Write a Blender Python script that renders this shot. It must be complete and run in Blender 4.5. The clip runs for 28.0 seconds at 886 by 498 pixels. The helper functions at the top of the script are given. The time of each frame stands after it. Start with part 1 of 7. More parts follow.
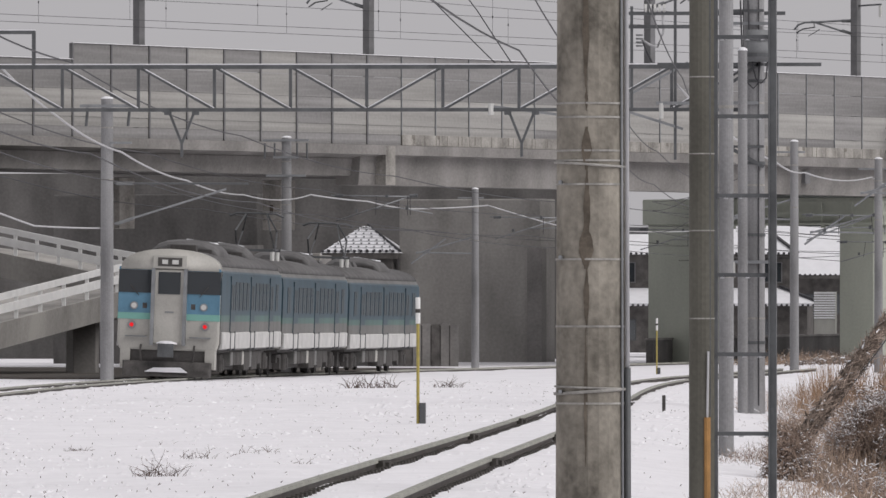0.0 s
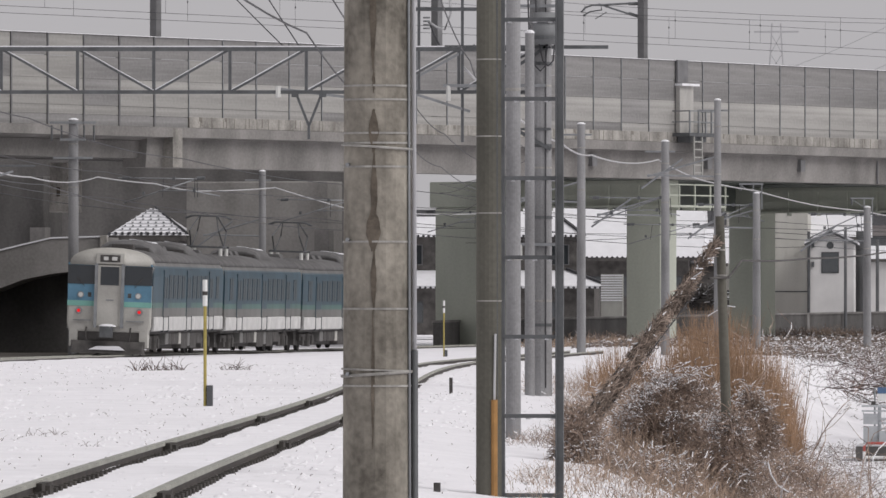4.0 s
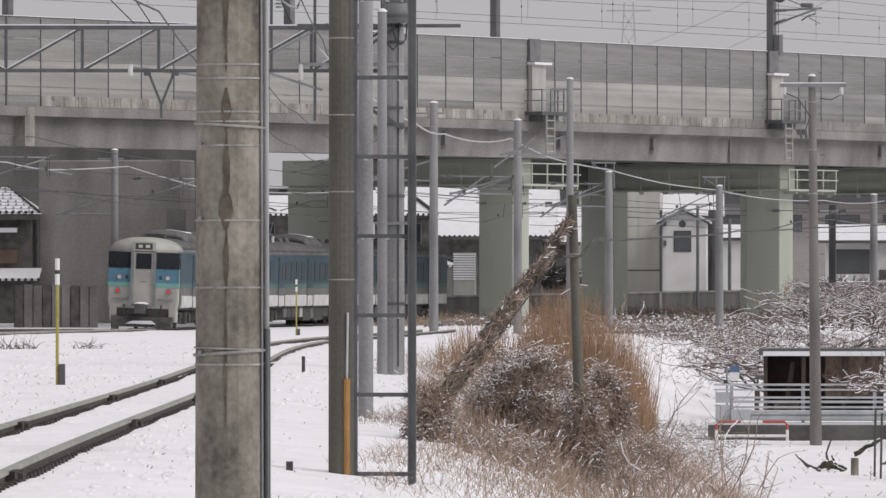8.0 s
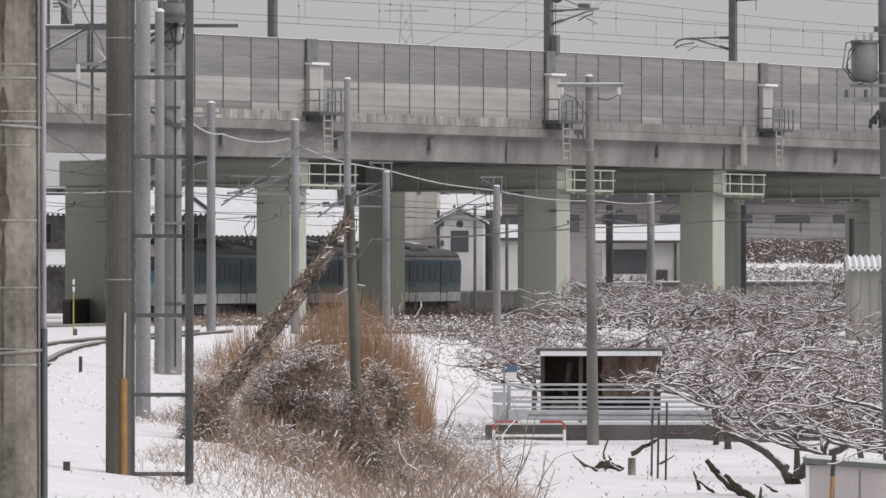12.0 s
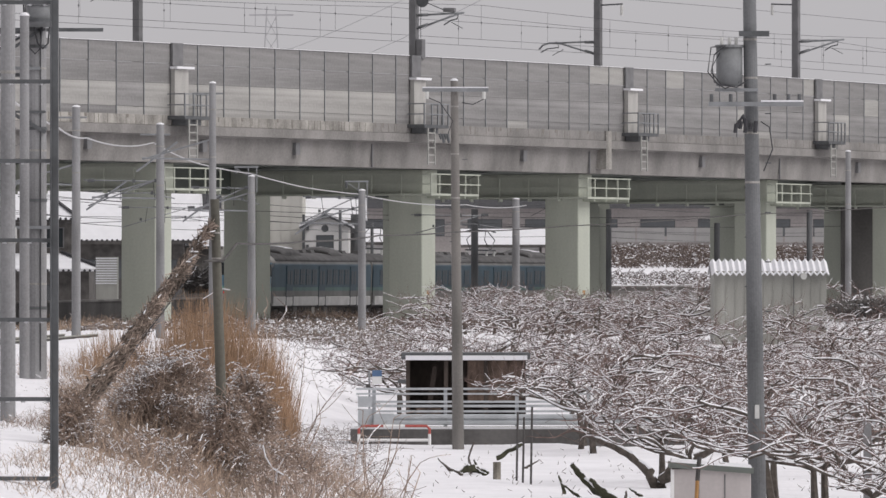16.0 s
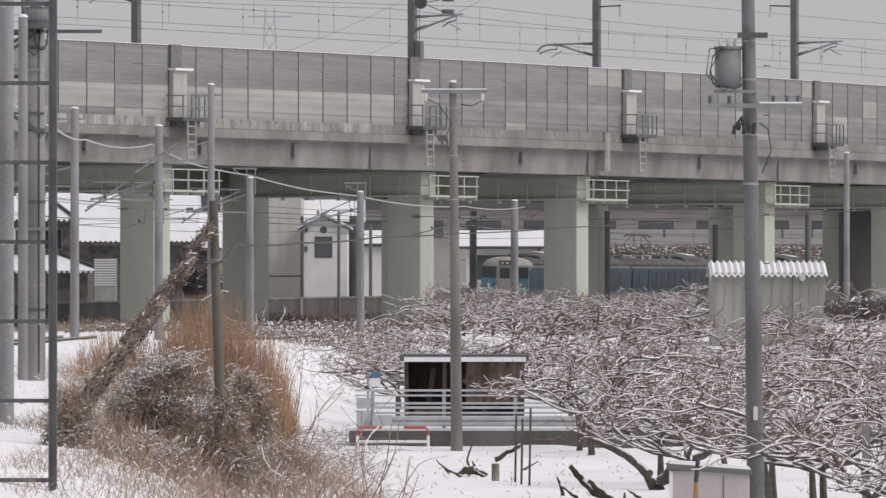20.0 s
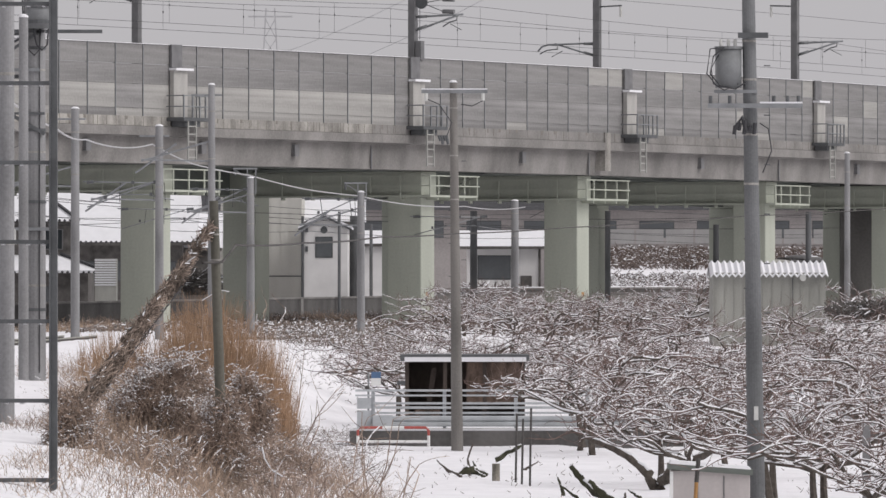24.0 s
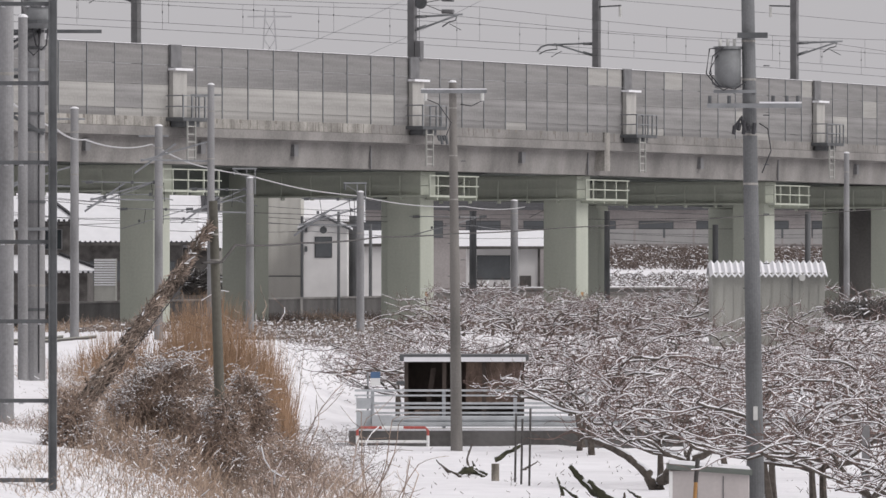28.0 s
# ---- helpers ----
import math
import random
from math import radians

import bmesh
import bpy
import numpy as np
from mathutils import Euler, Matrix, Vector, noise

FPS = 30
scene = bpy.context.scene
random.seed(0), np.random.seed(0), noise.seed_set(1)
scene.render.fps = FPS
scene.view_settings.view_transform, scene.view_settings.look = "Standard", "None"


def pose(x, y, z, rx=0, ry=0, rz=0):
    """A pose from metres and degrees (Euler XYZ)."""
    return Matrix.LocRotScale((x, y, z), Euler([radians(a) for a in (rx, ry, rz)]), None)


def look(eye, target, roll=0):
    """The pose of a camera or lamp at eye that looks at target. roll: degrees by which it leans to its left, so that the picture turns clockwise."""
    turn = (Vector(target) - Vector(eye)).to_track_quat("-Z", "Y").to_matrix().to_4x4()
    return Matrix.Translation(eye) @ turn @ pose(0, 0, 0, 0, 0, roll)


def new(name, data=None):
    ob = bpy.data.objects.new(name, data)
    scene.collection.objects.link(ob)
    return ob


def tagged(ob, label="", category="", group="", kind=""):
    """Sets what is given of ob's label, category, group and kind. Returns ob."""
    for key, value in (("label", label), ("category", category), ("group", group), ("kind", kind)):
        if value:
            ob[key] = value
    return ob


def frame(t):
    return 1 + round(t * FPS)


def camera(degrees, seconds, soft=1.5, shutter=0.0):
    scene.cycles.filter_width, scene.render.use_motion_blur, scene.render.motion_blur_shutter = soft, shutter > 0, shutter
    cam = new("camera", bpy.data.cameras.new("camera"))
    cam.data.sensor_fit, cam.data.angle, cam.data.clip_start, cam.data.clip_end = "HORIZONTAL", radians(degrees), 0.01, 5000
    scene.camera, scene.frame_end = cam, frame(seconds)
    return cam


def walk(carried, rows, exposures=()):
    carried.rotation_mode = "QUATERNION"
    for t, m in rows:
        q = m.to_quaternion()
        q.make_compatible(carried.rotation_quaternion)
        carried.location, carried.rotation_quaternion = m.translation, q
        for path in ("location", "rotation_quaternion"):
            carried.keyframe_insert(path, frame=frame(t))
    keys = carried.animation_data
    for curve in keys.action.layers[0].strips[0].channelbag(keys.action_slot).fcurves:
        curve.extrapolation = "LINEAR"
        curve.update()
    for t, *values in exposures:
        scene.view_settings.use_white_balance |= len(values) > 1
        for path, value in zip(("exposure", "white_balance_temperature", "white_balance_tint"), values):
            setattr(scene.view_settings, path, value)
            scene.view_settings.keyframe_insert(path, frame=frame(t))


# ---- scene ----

EYE = 1.5
cam = camera(6.6, 28.0, soft=1.5)
# seconds, yaw to the left, pitch: a tripod pan at the edge of the railway embankment
PAN = [
    (0.0, 5.357, 0.518),
    (0.5, 5.039, 0.512),
    (1.0, 4.781, 0.490),
    (1.5, 4.542, 0.464),
    (2.0, 4.393, 0.448),
    (2.5, 4.273, 0.435),
    (4.5, 3.584, 0.362),
    (5.0, 3.404, 0.332),
    (5.5, 3.236, 0.306),
    (6.0, 3.122, 0.288),
    (6.5, 3.017, 0.274),
    (7.0, 2.967, 0.255),
    (7.5, 2.868, 0.236),
    (8.0, 2.670, 0.228),
    (8.5, 2.494, 0.221),
    (9.0, 2.200, 0.217),
    (9.5, 1.927, 0.217),
    (10.0, 1.688, 0.219),
    (10.5, 1.501, 0.223),
    (11.0, 1.314, 0.223),
    (11.5, 1.177, 0.224),
    (12.0, 1.010, 0.228),
    (12.5, 0.785, 0.229),
    (14.5, 0.168, 0.240),
    (15.0, 0.015, 0.245),
    (15.5, -0.026, 0.247),
    (16.0, 0.005, 0.260),
    (16.5, -0.000, 0.264),
    (17.5, -0.000, 0.267),
    (19.0, -0.006, 0.271),
    (21.5, -0.005, 0.272),
    (23.5, -0.002, 0.272),
    (26.0, -0.006, 0.273),
    (26.5, -0.007, 0.277),
    (27.5, -0.007, 0.278),
    (28.0, -0.007, 0.272),
]
walk(cam, [(t, pose(0, 0, EYE, 90 + p, 0, a)) for t, a, p in PAN],
     exposures=[(0, 0.40), (5, 0.45), (11, 0.50), (16, 0.54), (28, 0.54)])

# ---- light: a snowy overcast sky and a very soft sun behind the cloud ----
world = bpy.data.worlds.new("overcast")
scene.world = world
world.use_nodes = True
wn, wl = world.node_tree.nodes, world.node_tree.links
wn.clear()
sky = wn.new("ShaderNodeTexSky")
sky.sky_type, sky.sun_disc = "NISHITA", False
sky.sun_elevation, sky.sun_rotation = radians(45), radians(111)
sky.air_density, sky.dust_density = 1.0, 4.0
grey = wn.new("ShaderNodeHueSaturation")
grey.inputs["Saturation"].default_value = 0.06
mixw = wn.new("ShaderNodeMix")
mixw.data_type = "RGBA"
mixw.inputs[0].default_value = 0.85
cloud = wn.new("ShaderNodeTexNoise")
cloud.inputs["Scale"].default_value = 2.2
cloud.inputs["Detail"].default_value = 5
cramp = wn.new("ShaderNodeValToRGB")
cramp.color_ramp.elements[0].position, cramp.color_ramp.elements[1].position = 0.3, 0.75
cramp.color_ramp.elements[0].color = (3.64, 3.53, 3.67, 1)
cramp.color_ramp.elements[1].color = (4.04, 3.91, 4.06, 1)
bg = wn.new("ShaderNodeBackground")
bg.inputs["Strength"].default_value = 0.1
wo = wn.new("ShaderNodeOutputWorld")
wl.new(sky.outputs[0], grey.inputs["Color"])
wl.new(grey.outputs[0], mixw.inputs[6])
wl.new(cloud.outputs[0], cramp.inputs[0])
wl.new(cramp.outputs[0], mixw.inputs[7])
wl.new(mixw.outputs[2], bg.inputs[0])
wl.new(bg.outputs[0], wo.inputs[0])
sun = new("sun", bpy.data.lights.new("sun", "SUN"))
sun.data.energy, sun.data.angle, sun.data.color = 1.25, radians(40), (1.0, 0.96, 0.95)
sun.matrix_world = look((90, -35, 95), (0, 0, 0))


# ---- materials ----
def mat(name, col, rough=0.8, var=0.25, scale=3.0, fine=40.0, bump=0.15, metal=0.0, streak=0.0, dirt=None, spec=0.3, rand=0.0, emit=0.0, piece=0.0, deep=0.03):
    """A procedural surface: two sizes of mottling, fine relief, optional rain streaks and a second stain colour."""
    m = bpy.data.materials.new(name)
    m.use_nodes = True
    n, l = m.node_tree.nodes, m.node_tree.links
    b = n["Principled BSDF"]
    b.inputs["Roughness"].default_value, b.inputs["Metallic"].default_value = rough, metal
    b.inputs["Specular IOR Level"].default_value = spec
    co = n.new("ShaderNodeTexCoord")
    big, small = n.new("ShaderNodeTexNoise"), n.new("ShaderNodeTexNoise")
    big.inputs["Scale"].default_value, small.inputs["Scale"].default_value = scale, fine
    big.inputs["Detail"].default_value, small.inputs["Detail"].default_value = 6, 3
    mp = n.new("ShaderNodeMapping")
    mp.inputs["Scale"].default_value = (1, 1, 1 - 0.93 * streak) if streak >= 0 else (1 + 0.93 * streak, 1 + 0.93 * streak, 4)
    l.new(co.outputs["Object"], mp.inputs[0])
    l.new(mp.outputs[0], big.inputs["Vector"])
    l.new(co.outputs["Object"], small.inputs["Vector"])
    add = n.new("ShaderNodeMath")
    add.operation = "MULTIPLY_ADD"
    add.inputs[1].default_value = 0.35
    l.new(small.outputs[0], add.inputs[0])
    l.new(big.outputs[0], add.inputs[2])
    ramp = n.new("ShaderNodeValToRGB")
    e = ramp.color_ramp.elements
    e[0].position, e[1].position = 0.45, 0.9
    dk = dirt or tuple(c * (1 - var * 1.3) for c in col)
    lt = tuple(min(1, c * (1 + var * 0.55)) for c in col)
    e[0].color, e[1].color = (*dk, 1), (*lt, 1)
    l.new(add.outputs[0], ramp.inputs[0])
    src = ramp.outputs[0]
    if rand:
        oi, hs, mr = n.new("ShaderNodeObjectInfo"), n.new("ShaderNodeHueSaturation"), n.new("ShaderNodeMapRange")
        mr.inputs[3].default_value, mr.inputs[4].default_value = 1 - rand, 1 + rand
        l.new(oi.outputs["Random"], mr.inputs[0])
        l.new(mr.outputs[0], hs.inputs["Value"])
        l.new(src, hs.inputs["Color"])
        src = hs.outputs[0]
    if piece:
        gi, hp, mq = n.new("ShaderNodeNewGeometry"), n.new("ShaderNodeHueSaturation"), n.new("ShaderNodeMapRange")
        mq.inputs[3].default_value, mq.inputs[4].default_value = 1 - piece, 1 + piece
        l.new(gi.outputs["Random Per Island"], mq.inputs[0])
        l.new(mq.outputs[0], hp.inputs["Value"])
        l.new(src, hp.inputs["Color"])
        src = hp.outputs[0]
    l.new(src, b.inputs["Base Color"])
    if bump:
        bp = n.new("ShaderNodeBump")
        bp.inputs["Strength"].default_value, bp.inputs["Distance"].default_value = bump, deep
        l.new(add.outputs[0], bp.inputs["Height"])
        l.new(bp.outputs[0], b.inputs["Normal"])
    if emit:
        b.inputs["Emission Color"].default_value = (*col, 1)
        b.inputs["Emission Strength"].default_value = emit
    return m


SNOW = mat("snow", (0.845, 0.835, 0.865), 0.7, 0.06, 0.9, 6, 1.0, deep=0.1)
SNOW_CAP = mat("snow_cap", (0.76, 0.76, 0.785), 0.7, 0.05, 2, 20, 0.3)
CONC = mat("viaduct_concrete", (0.25, 0.24, 0.23), 0.9, 0.32, 0.6, 10, 0.3, streak=0.45)
CONC_L = mat("pale_parapet_concrete", (0.345, 0.33, 0.305), 0.9, 0.42, 1.6, 12, 0.3, streak=0.5)
PANEL = mat("barrier_panel", (0.25, 0.245, 0.242), 0.85, 0.26, 1.1, 9, 0.15, streak=-0.9, rand=0.07)
PANEL_L = mat("barrier_panel_pale", (0.345, 0.338, 0.322), 0.85, 0.2, 1.1, 9, 0.15, streak=-0.9, rand=0.07)
POSTM = mat("barrier_post_steel", (0.2, 0.2, 0.205), 0.6, 0.2, 2, 30, 0.1, metal=0.3)
GREEN = mat("pier_green_paint", (0.43, 0.452, 0.388), 0.6, 0.16, 0.5, 10, 0.1, streak=0.8)
GREEN_D = mat("dark_green_and_deck_shade", (0.14, 0.155, 0.14), 0.6, 0.2, 0.5, 10, 0.1)
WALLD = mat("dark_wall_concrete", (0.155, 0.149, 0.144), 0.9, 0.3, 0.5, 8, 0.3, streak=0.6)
POLEC = mat("old_pole_concrete", (0.26, 0.24, 0.205), 0.9, 0.42, 4.5, 26, 0.8, streak=0.6, dirt=(0.07, 0.063, 0.052))
POLEG = mat("pale_pole_concrete", (0.275, 0.275, 0.28), 0.85, 0.3, 1.6, 25, 0.3, streak=0.8)
POLEN = mat("grey_brown_pole", (0.2, 0.19, 0.178), 0.9, 0.3, 1.6, 25, 0.3, streak=0.8)
POLEB = mat("brown_pole_concrete", (0.13, 0.125, 0.105), 0.9, 0.3, 1.6, 25, 0.3, streak=0.8)
STEEL = mat("galvanised_steel", (0.28, 0.29, 0.3), 0.5, 0.2, 3, 30, 0.1, metal=0.5)
# STEEL_D, HOUSE_D, UNDER and DARKW are lifted a little for snow haze
STEEL_D = mat("dark_painted_steel", (0.115, 0.12, 0.125), 0.55, 0.25, 3, 30, 0.1, metal=0.2)
RAILM = mat("rail_steel", (0.07, 0.06, 0.053), 0.6, 0.4, 2, 20, 0.2, metal=0.2)
SLEEP = mat("dark_sleeper", (0.06, 0.055, 0.05), 0.9, 0.4, 4, 30, 0.4)
WIRE = mat("dark_cable", (0.05, 0.05, 0.055), 0.6, 0.1, 3, 30, 0)
WIRE_L = mat("pale_cable", (0.45, 0.45, 0.46), 0.5, 0.1, 3, 30, 0)
YELLOW = mat("yellow_paint", (0.4, 0.33, 0.1), 0.6, 0.2, 6, 40, 0.1)
ORANGE = mat("orange_sleeve", (0.36, 0.195, 0.07), 0.5, 0.2, 6, 40, 0.1)
RED = mat("red_paint", (0.42, 0.1, 0.085), 0.5, 0.15, 6, 40, 0.1)
WHITEP = mat("white_paint", (0.75, 0.75, 0.74), 0.5, 0.08, 3, 30, 0.05)
BARK = mat("orchard_bark", (0.105, 0.09, 0.078), 0.95, 0.4, 8, 60, 0.5)
TWIG = mat("bare_twig", (0.185, 0.132, 0.118), 0.9, 0.35, 3, 30, 0.1, piece=0.3)
VINE = mat("dry_vine", (0.37, 0.295, 0.235), 0.95, 0.45, 4, 40, 0.3, piece=0.5)
IVY = mat("grey_dead_ivy", (0.33, 0.265, 0.222), 0.95, 0.6, 5, 40, 0.3, piece=0.65)
TANGLE = mat("dark_dead_vine", (0.335, 0.258, 0.212), 0.95, 0.45, 4, 40, 0.3, piece=0.55)
REED = mat("dry_reed", (0.40, 0.268, 0.175), 0.9, 0.3, 3, 30, 0.1, piece=0.4)
WEED = mat("dry_weed", (0.39, 0.295, 0.225), 0.9, 0.3, 3, 30, 0.1, piece=0.5)
MOSS = mat("mossy_log", (0.062, 0.062, 0.04), 0.95, 0.5, 6, 40, 0.5)
WOOD_D = mat("dark_shelter_wood", (0.075, 0.06, 0.052), 0.9, 0.4, 3, 30, 0.2, streak=0.5)
PLASTER = mat("white_plaster", (0.72, 0.71, 0.70), 0.85, 0.08, 1, 20, 0.1)
PLASTER_G = mat("grey_cladding", (0.36, 0.36, 0.34), 0.8, 0.15, 1, 20, 0.1, streak=0.8)
HOUSE_D = mat("dark_house_timber", (0.13, 0.122, 0.116), 0.85, 0.4, 2, 20, 0.2)
GLASS = mat("dark_glass", (0.03, 0.035, 0.04), 0.08, 0.1, 2, 20, 0, spec=0.6)
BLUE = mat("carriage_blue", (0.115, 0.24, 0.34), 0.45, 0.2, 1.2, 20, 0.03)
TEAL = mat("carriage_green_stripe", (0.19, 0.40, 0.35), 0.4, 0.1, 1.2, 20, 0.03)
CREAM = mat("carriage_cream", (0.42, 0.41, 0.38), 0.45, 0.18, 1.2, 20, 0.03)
# carriage glass lightened: some sky reflection is put into the base colour
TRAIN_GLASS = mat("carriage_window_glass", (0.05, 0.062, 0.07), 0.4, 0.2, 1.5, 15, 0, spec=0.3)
# side copies of the cab paints, darkened for grime and for shade
BLUE_S = mat("grimy_shaded_carriage_blue", (0.044, 0.08, 0.106), 0.42, 0.3, 0.9, 12, 0.05, streak=0.7, spec=0.25)
TEAL_S = mat("grimy_shaded_green_stripe", (0.075, 0.145, 0.132), 0.4, 0.3, 0.9, 12, 0.05, streak=0.7, spec=0.25)
CREAM_S = mat("grimy_shaded_carriage_cream", (0.155, 0.152, 0.146), 0.42, 0.35, 0.9, 12, 0.05, streak=0.7, spec=0.25)
ROOFM = mat("carriage_roof_grey", (0.13, 0.127, 0.127), 0.7, 0.3, 1.5, 20, 0.1)
UNDER = mat("underframe_black", (0.085, 0.08, 0.077), 0.8, 0.4, 3, 20, 0.2)
LAMP_R = mat("tail_lamp_red", (0.75, 0.008, 0.014), 0.3, 0.0, 3, 20, 0, emit=0.3)
TIN = mat("corrugated_tin", (0.36, 0.36, 0.33), 0.55, 0.2, 1.5, 20, 0.1, metal=0.2, streak=0.8)
BLUEGREY = mat("transformer_grey", (0.2, 0.207, 0.212), 0.65, 0.2, 3, 30, 0.1)
FARGREY = mat("weathered_facade", (0.36, 0.335, 0.325), 0.9, 0.25, 0.3, 6, 0.1)
BRUSH = mat("brown_brush", (0.17, 0.135, 0.12), 0.95, 0.4, 3, 30, 0.2)
TILE = mat("roof_tile", (0.06, 0.06, 0.065), 0.7, 0.3, 4, 30, 0.2)
STAIN = mat("dark_water_stain", (0.13, 0.11, 0.088), 0.95, 0.5, 6, 60, 0.3)
BLUEP = mat("blue_paint", (0.1, 0.17, 0.3), 0.5, 0.1, 4, 30, 0)
BAND = mat("dull_band_steel", (0.33, 0.32, 0.3), 0.7, 0.3, 12, 60, 0.1)
POLED = mat("dark_grey_pole", (0.165, 0.17, 0.175), 0.85, 0.3, 1.6, 25, 0.3, streak=0.8)
# dark walls; also holds the shade behind the viaduct and under the ramp
DARKW = mat("dark_wall_and_shade", (0.125, 0.12, 0.116), 0.9, 0.35, 0.6, 8, 0.3, streak=0.6)
DRIP = mat("parapet_drip_stain", (0.2, 0.185, 0.165), 0.95, 0.3, 6, 40, 0.2)
RAILTOP = mat("pale_rail_head", (0.31, 0.31, 0.27), 0.5, 0.25, 1.5, 12, 0.1)
PALES = mat("pale_galvanised_steel", (0.47, 0.49, 0.51), 0.5, 0.15, 2, 20, 0.05)
WALLM = mat("grey_wall_concrete", (0.33, 0.318, 0.3), 0.9, 0.3, 0.5, 8, 0.3, streak=0.6)
FROST = mat("frosted_lit_cream_sill", (0.54, 0.535, 0.525), 0.8, 0.16, 1.5, 5, 0.1)
PALECON = mat("pale_pilaster_concrete", (0.43, 0.42, 0.4), 0.9, 0.2, 2, 15, 0.2, streak=0.7)
RAILING = mat("pale_grey_railing", (0.36, 0.355, 0.35), 0.8, 0.1, 1, 10, 0)
RUST = mat("brown_brushwood", (0.15, 0.108, 0.086), 0.9, 0.5, 5, 30, 0.3, streak=0.5)
SCRUB = mat("grey_brown_scrub", (0.23, 0.19, 0.165), 0.95, 0.4, 3, 30, 0.2, piece=0.4)
# house glass: the sky's reflection is put into its pale base colour
WINGLASS = mat("sky_toned_house_window", (0.11, 0.118, 0.125), 0.3, 0.15, 1, 8, 0, spec=0.5)
CLAD = mat("cream_metal_cladding", (0.56, 0.55, 0.51), 0.75, 0.12, 0.8, 12, 0.1, streak=0.8)
EARTH = mat("dark_earth_and_shade", (0.075, 0.066, 0.058), 0.95, 0.4, 0.8, 12, 0.5)
CABIN = mat("pale_pink_sheet", (0.47, 0.435, 0.425), 0.7, 0.12, 1.5, 15, 0.05, streak=0.8)
PORC = mat("porcelain", (0.6, 0.6, 0.58), 0.25, 0.1, 5, 30, 0)


# ---- mesh building ----
class Geo:
    """Collects corners and faces of one part."""

    def __init__(self):
        self.v, self.f = [], []

    def quad(self, a, b, c, d):
        k = len(self.v)
        self.v += [tuple(a), tuple(b), tuple(c), tuple(d)]
        self.f.append((k, k + 1, k + 2, k + 3))
        return self

    def hexa(self, p):
        k = len(self.v)
        self.v += [tuple(q) for q in p]
        self.f += [tuple(k + i for i in q) for q in ((3, 2, 1, 0), (4, 5, 6, 7), (0, 1, 5, 4), (1, 2, 6, 5), (2, 3, 7, 6), (3, 0, 4, 7))]
        return self

    def box(self, x0, x1, y0, y1, z0, z1):
        return self.hexa([(x0, y0, z0), (x1, y0, z0), (x1, y1, z0), (x0, y1, z0), (x0, y0, z1), (x1, y0, z1), (x1, y1, z1), (x0, y1, z1)])

    def beam(self, a, b, w, h, up=(0, 0, 1)):
        """A bar from a to b, w wide and h deep."""
        a, b = Vector(a), Vector(b)
        d = (b - a).normalized()
        u = Vector(up)
        if abs(d.dot(u)) > 0.98:
            u = Vector((0, 1, 0))
        s = d.cross(u).normalized()
        u = s.cross(d)
        s, u = s * (w / 2), u * (h / 2)
        return self.hexa([a - s - u, a + s - u, b + s - u, b - s - u, a - s + u, a + s + u, b + s + u, b - s + u])

    def tube(self, pts, radii, sides=8, cap=True):
        """A round bar along points, with a radius for each or one for all."""
        pts = [Vector(p) for p in pts]
        n = len(pts)
        if not hasattr(radii, "__len__"):
            radii = [radii] * n
        k = len(self.v)
        for i, p in enumerate(pts):
            d = (pts[min(i + 1, n - 1)] - pts[max(i - 1, 0)]).normalized()
            u = Vector((0, 0, 1)) if abs(d.z) < 0.9 else Vector((1, 0, 0))
            s = d.cross(u).normalized()
            u = s.cross(d)
            for j in range(sides):
                a = 2 * math.pi * j / sides
                self.v.append(tuple(p + (s * math.cos(a) + u * math.sin(a)) * radii[i]))
        for i in range(n - 1):
            for j in range(sides):
                j2 = (j + 1) % sides
                self.f.append((k + i * sides + j, k + i * sides + j2, k + (i + 1) * sides + j2, k + (i + 1) * sides + j))
        if cap:
            self.f.append(tuple(k + j for j in reversed(range(sides))))
            self.f.append(tuple(k + (n - 1) * sides + j for j in range(sides)))
        return self

    def dome(self, c, r, h, sides=10, rings=3):
        k = len(self.v)
        for i in range(rings):
            a = math.pi / 2 * i / rings
            for j in range(sides):
                b = 2 * math.pi * j / sides
                self.v.append((c[0] + r * math.cos(a) * math.cos(b), c[1] + r * math.cos(a) * math.sin(b), c[2] + h * math.sin(a)))
        self.v.append((c[0], c[1], c[2] + h))
        for i in range(rings - 1):
            for j in range(sides):
                j2 = (j + 1) % sides
                self.f.append((k + i * sides + j, k + i * sides + j2, k + (i + 1) * sides + j2, k + (i + 1) * sides + j))
        for j in range(sides):
            self.f.append((k + (rings - 1) * sides + j, k + (rings - 1) * sides + (j + 1) % sides, len(self.v) - 1))
        return self

    def sweep(self, path, profile, close=True):
        """Sweeps a cross-section of (side, up) pairs along (x, y, z, heading) stations; heading turns clockwise from +y."""
        k, m = len(self.v), len(profile)
        for x, y, z, h in path:
            c, s = math.cos(h), math.sin(h)
            for w, u in profile:
                self.v.append((x + w * c, y - w * s, z + u))
        for i in range(len(path) - 1):
            for j in range(m if close else m - 1):
                j2 = (j + 1) % m
                self.f.append((k + i * m + j, k + (i + 1) * m + j, k + (i + 1) * m + j2, k + i * m + j2))
        if close:
            self.f.append(tuple(k + j for j in range(m)))
            self.f.append(tuple(k + (len(path) - 1) * m + j for j in reversed(range(m))))
        return self

    def mesh(self, name, material, smooth=False):
        me = bpy.data.meshes.new(name)
        me.from_pydata(self.v, [], self.f)
        me.materials.append(material)
        if smooth:
            me.shade_smooth()
        me.update()
        return me


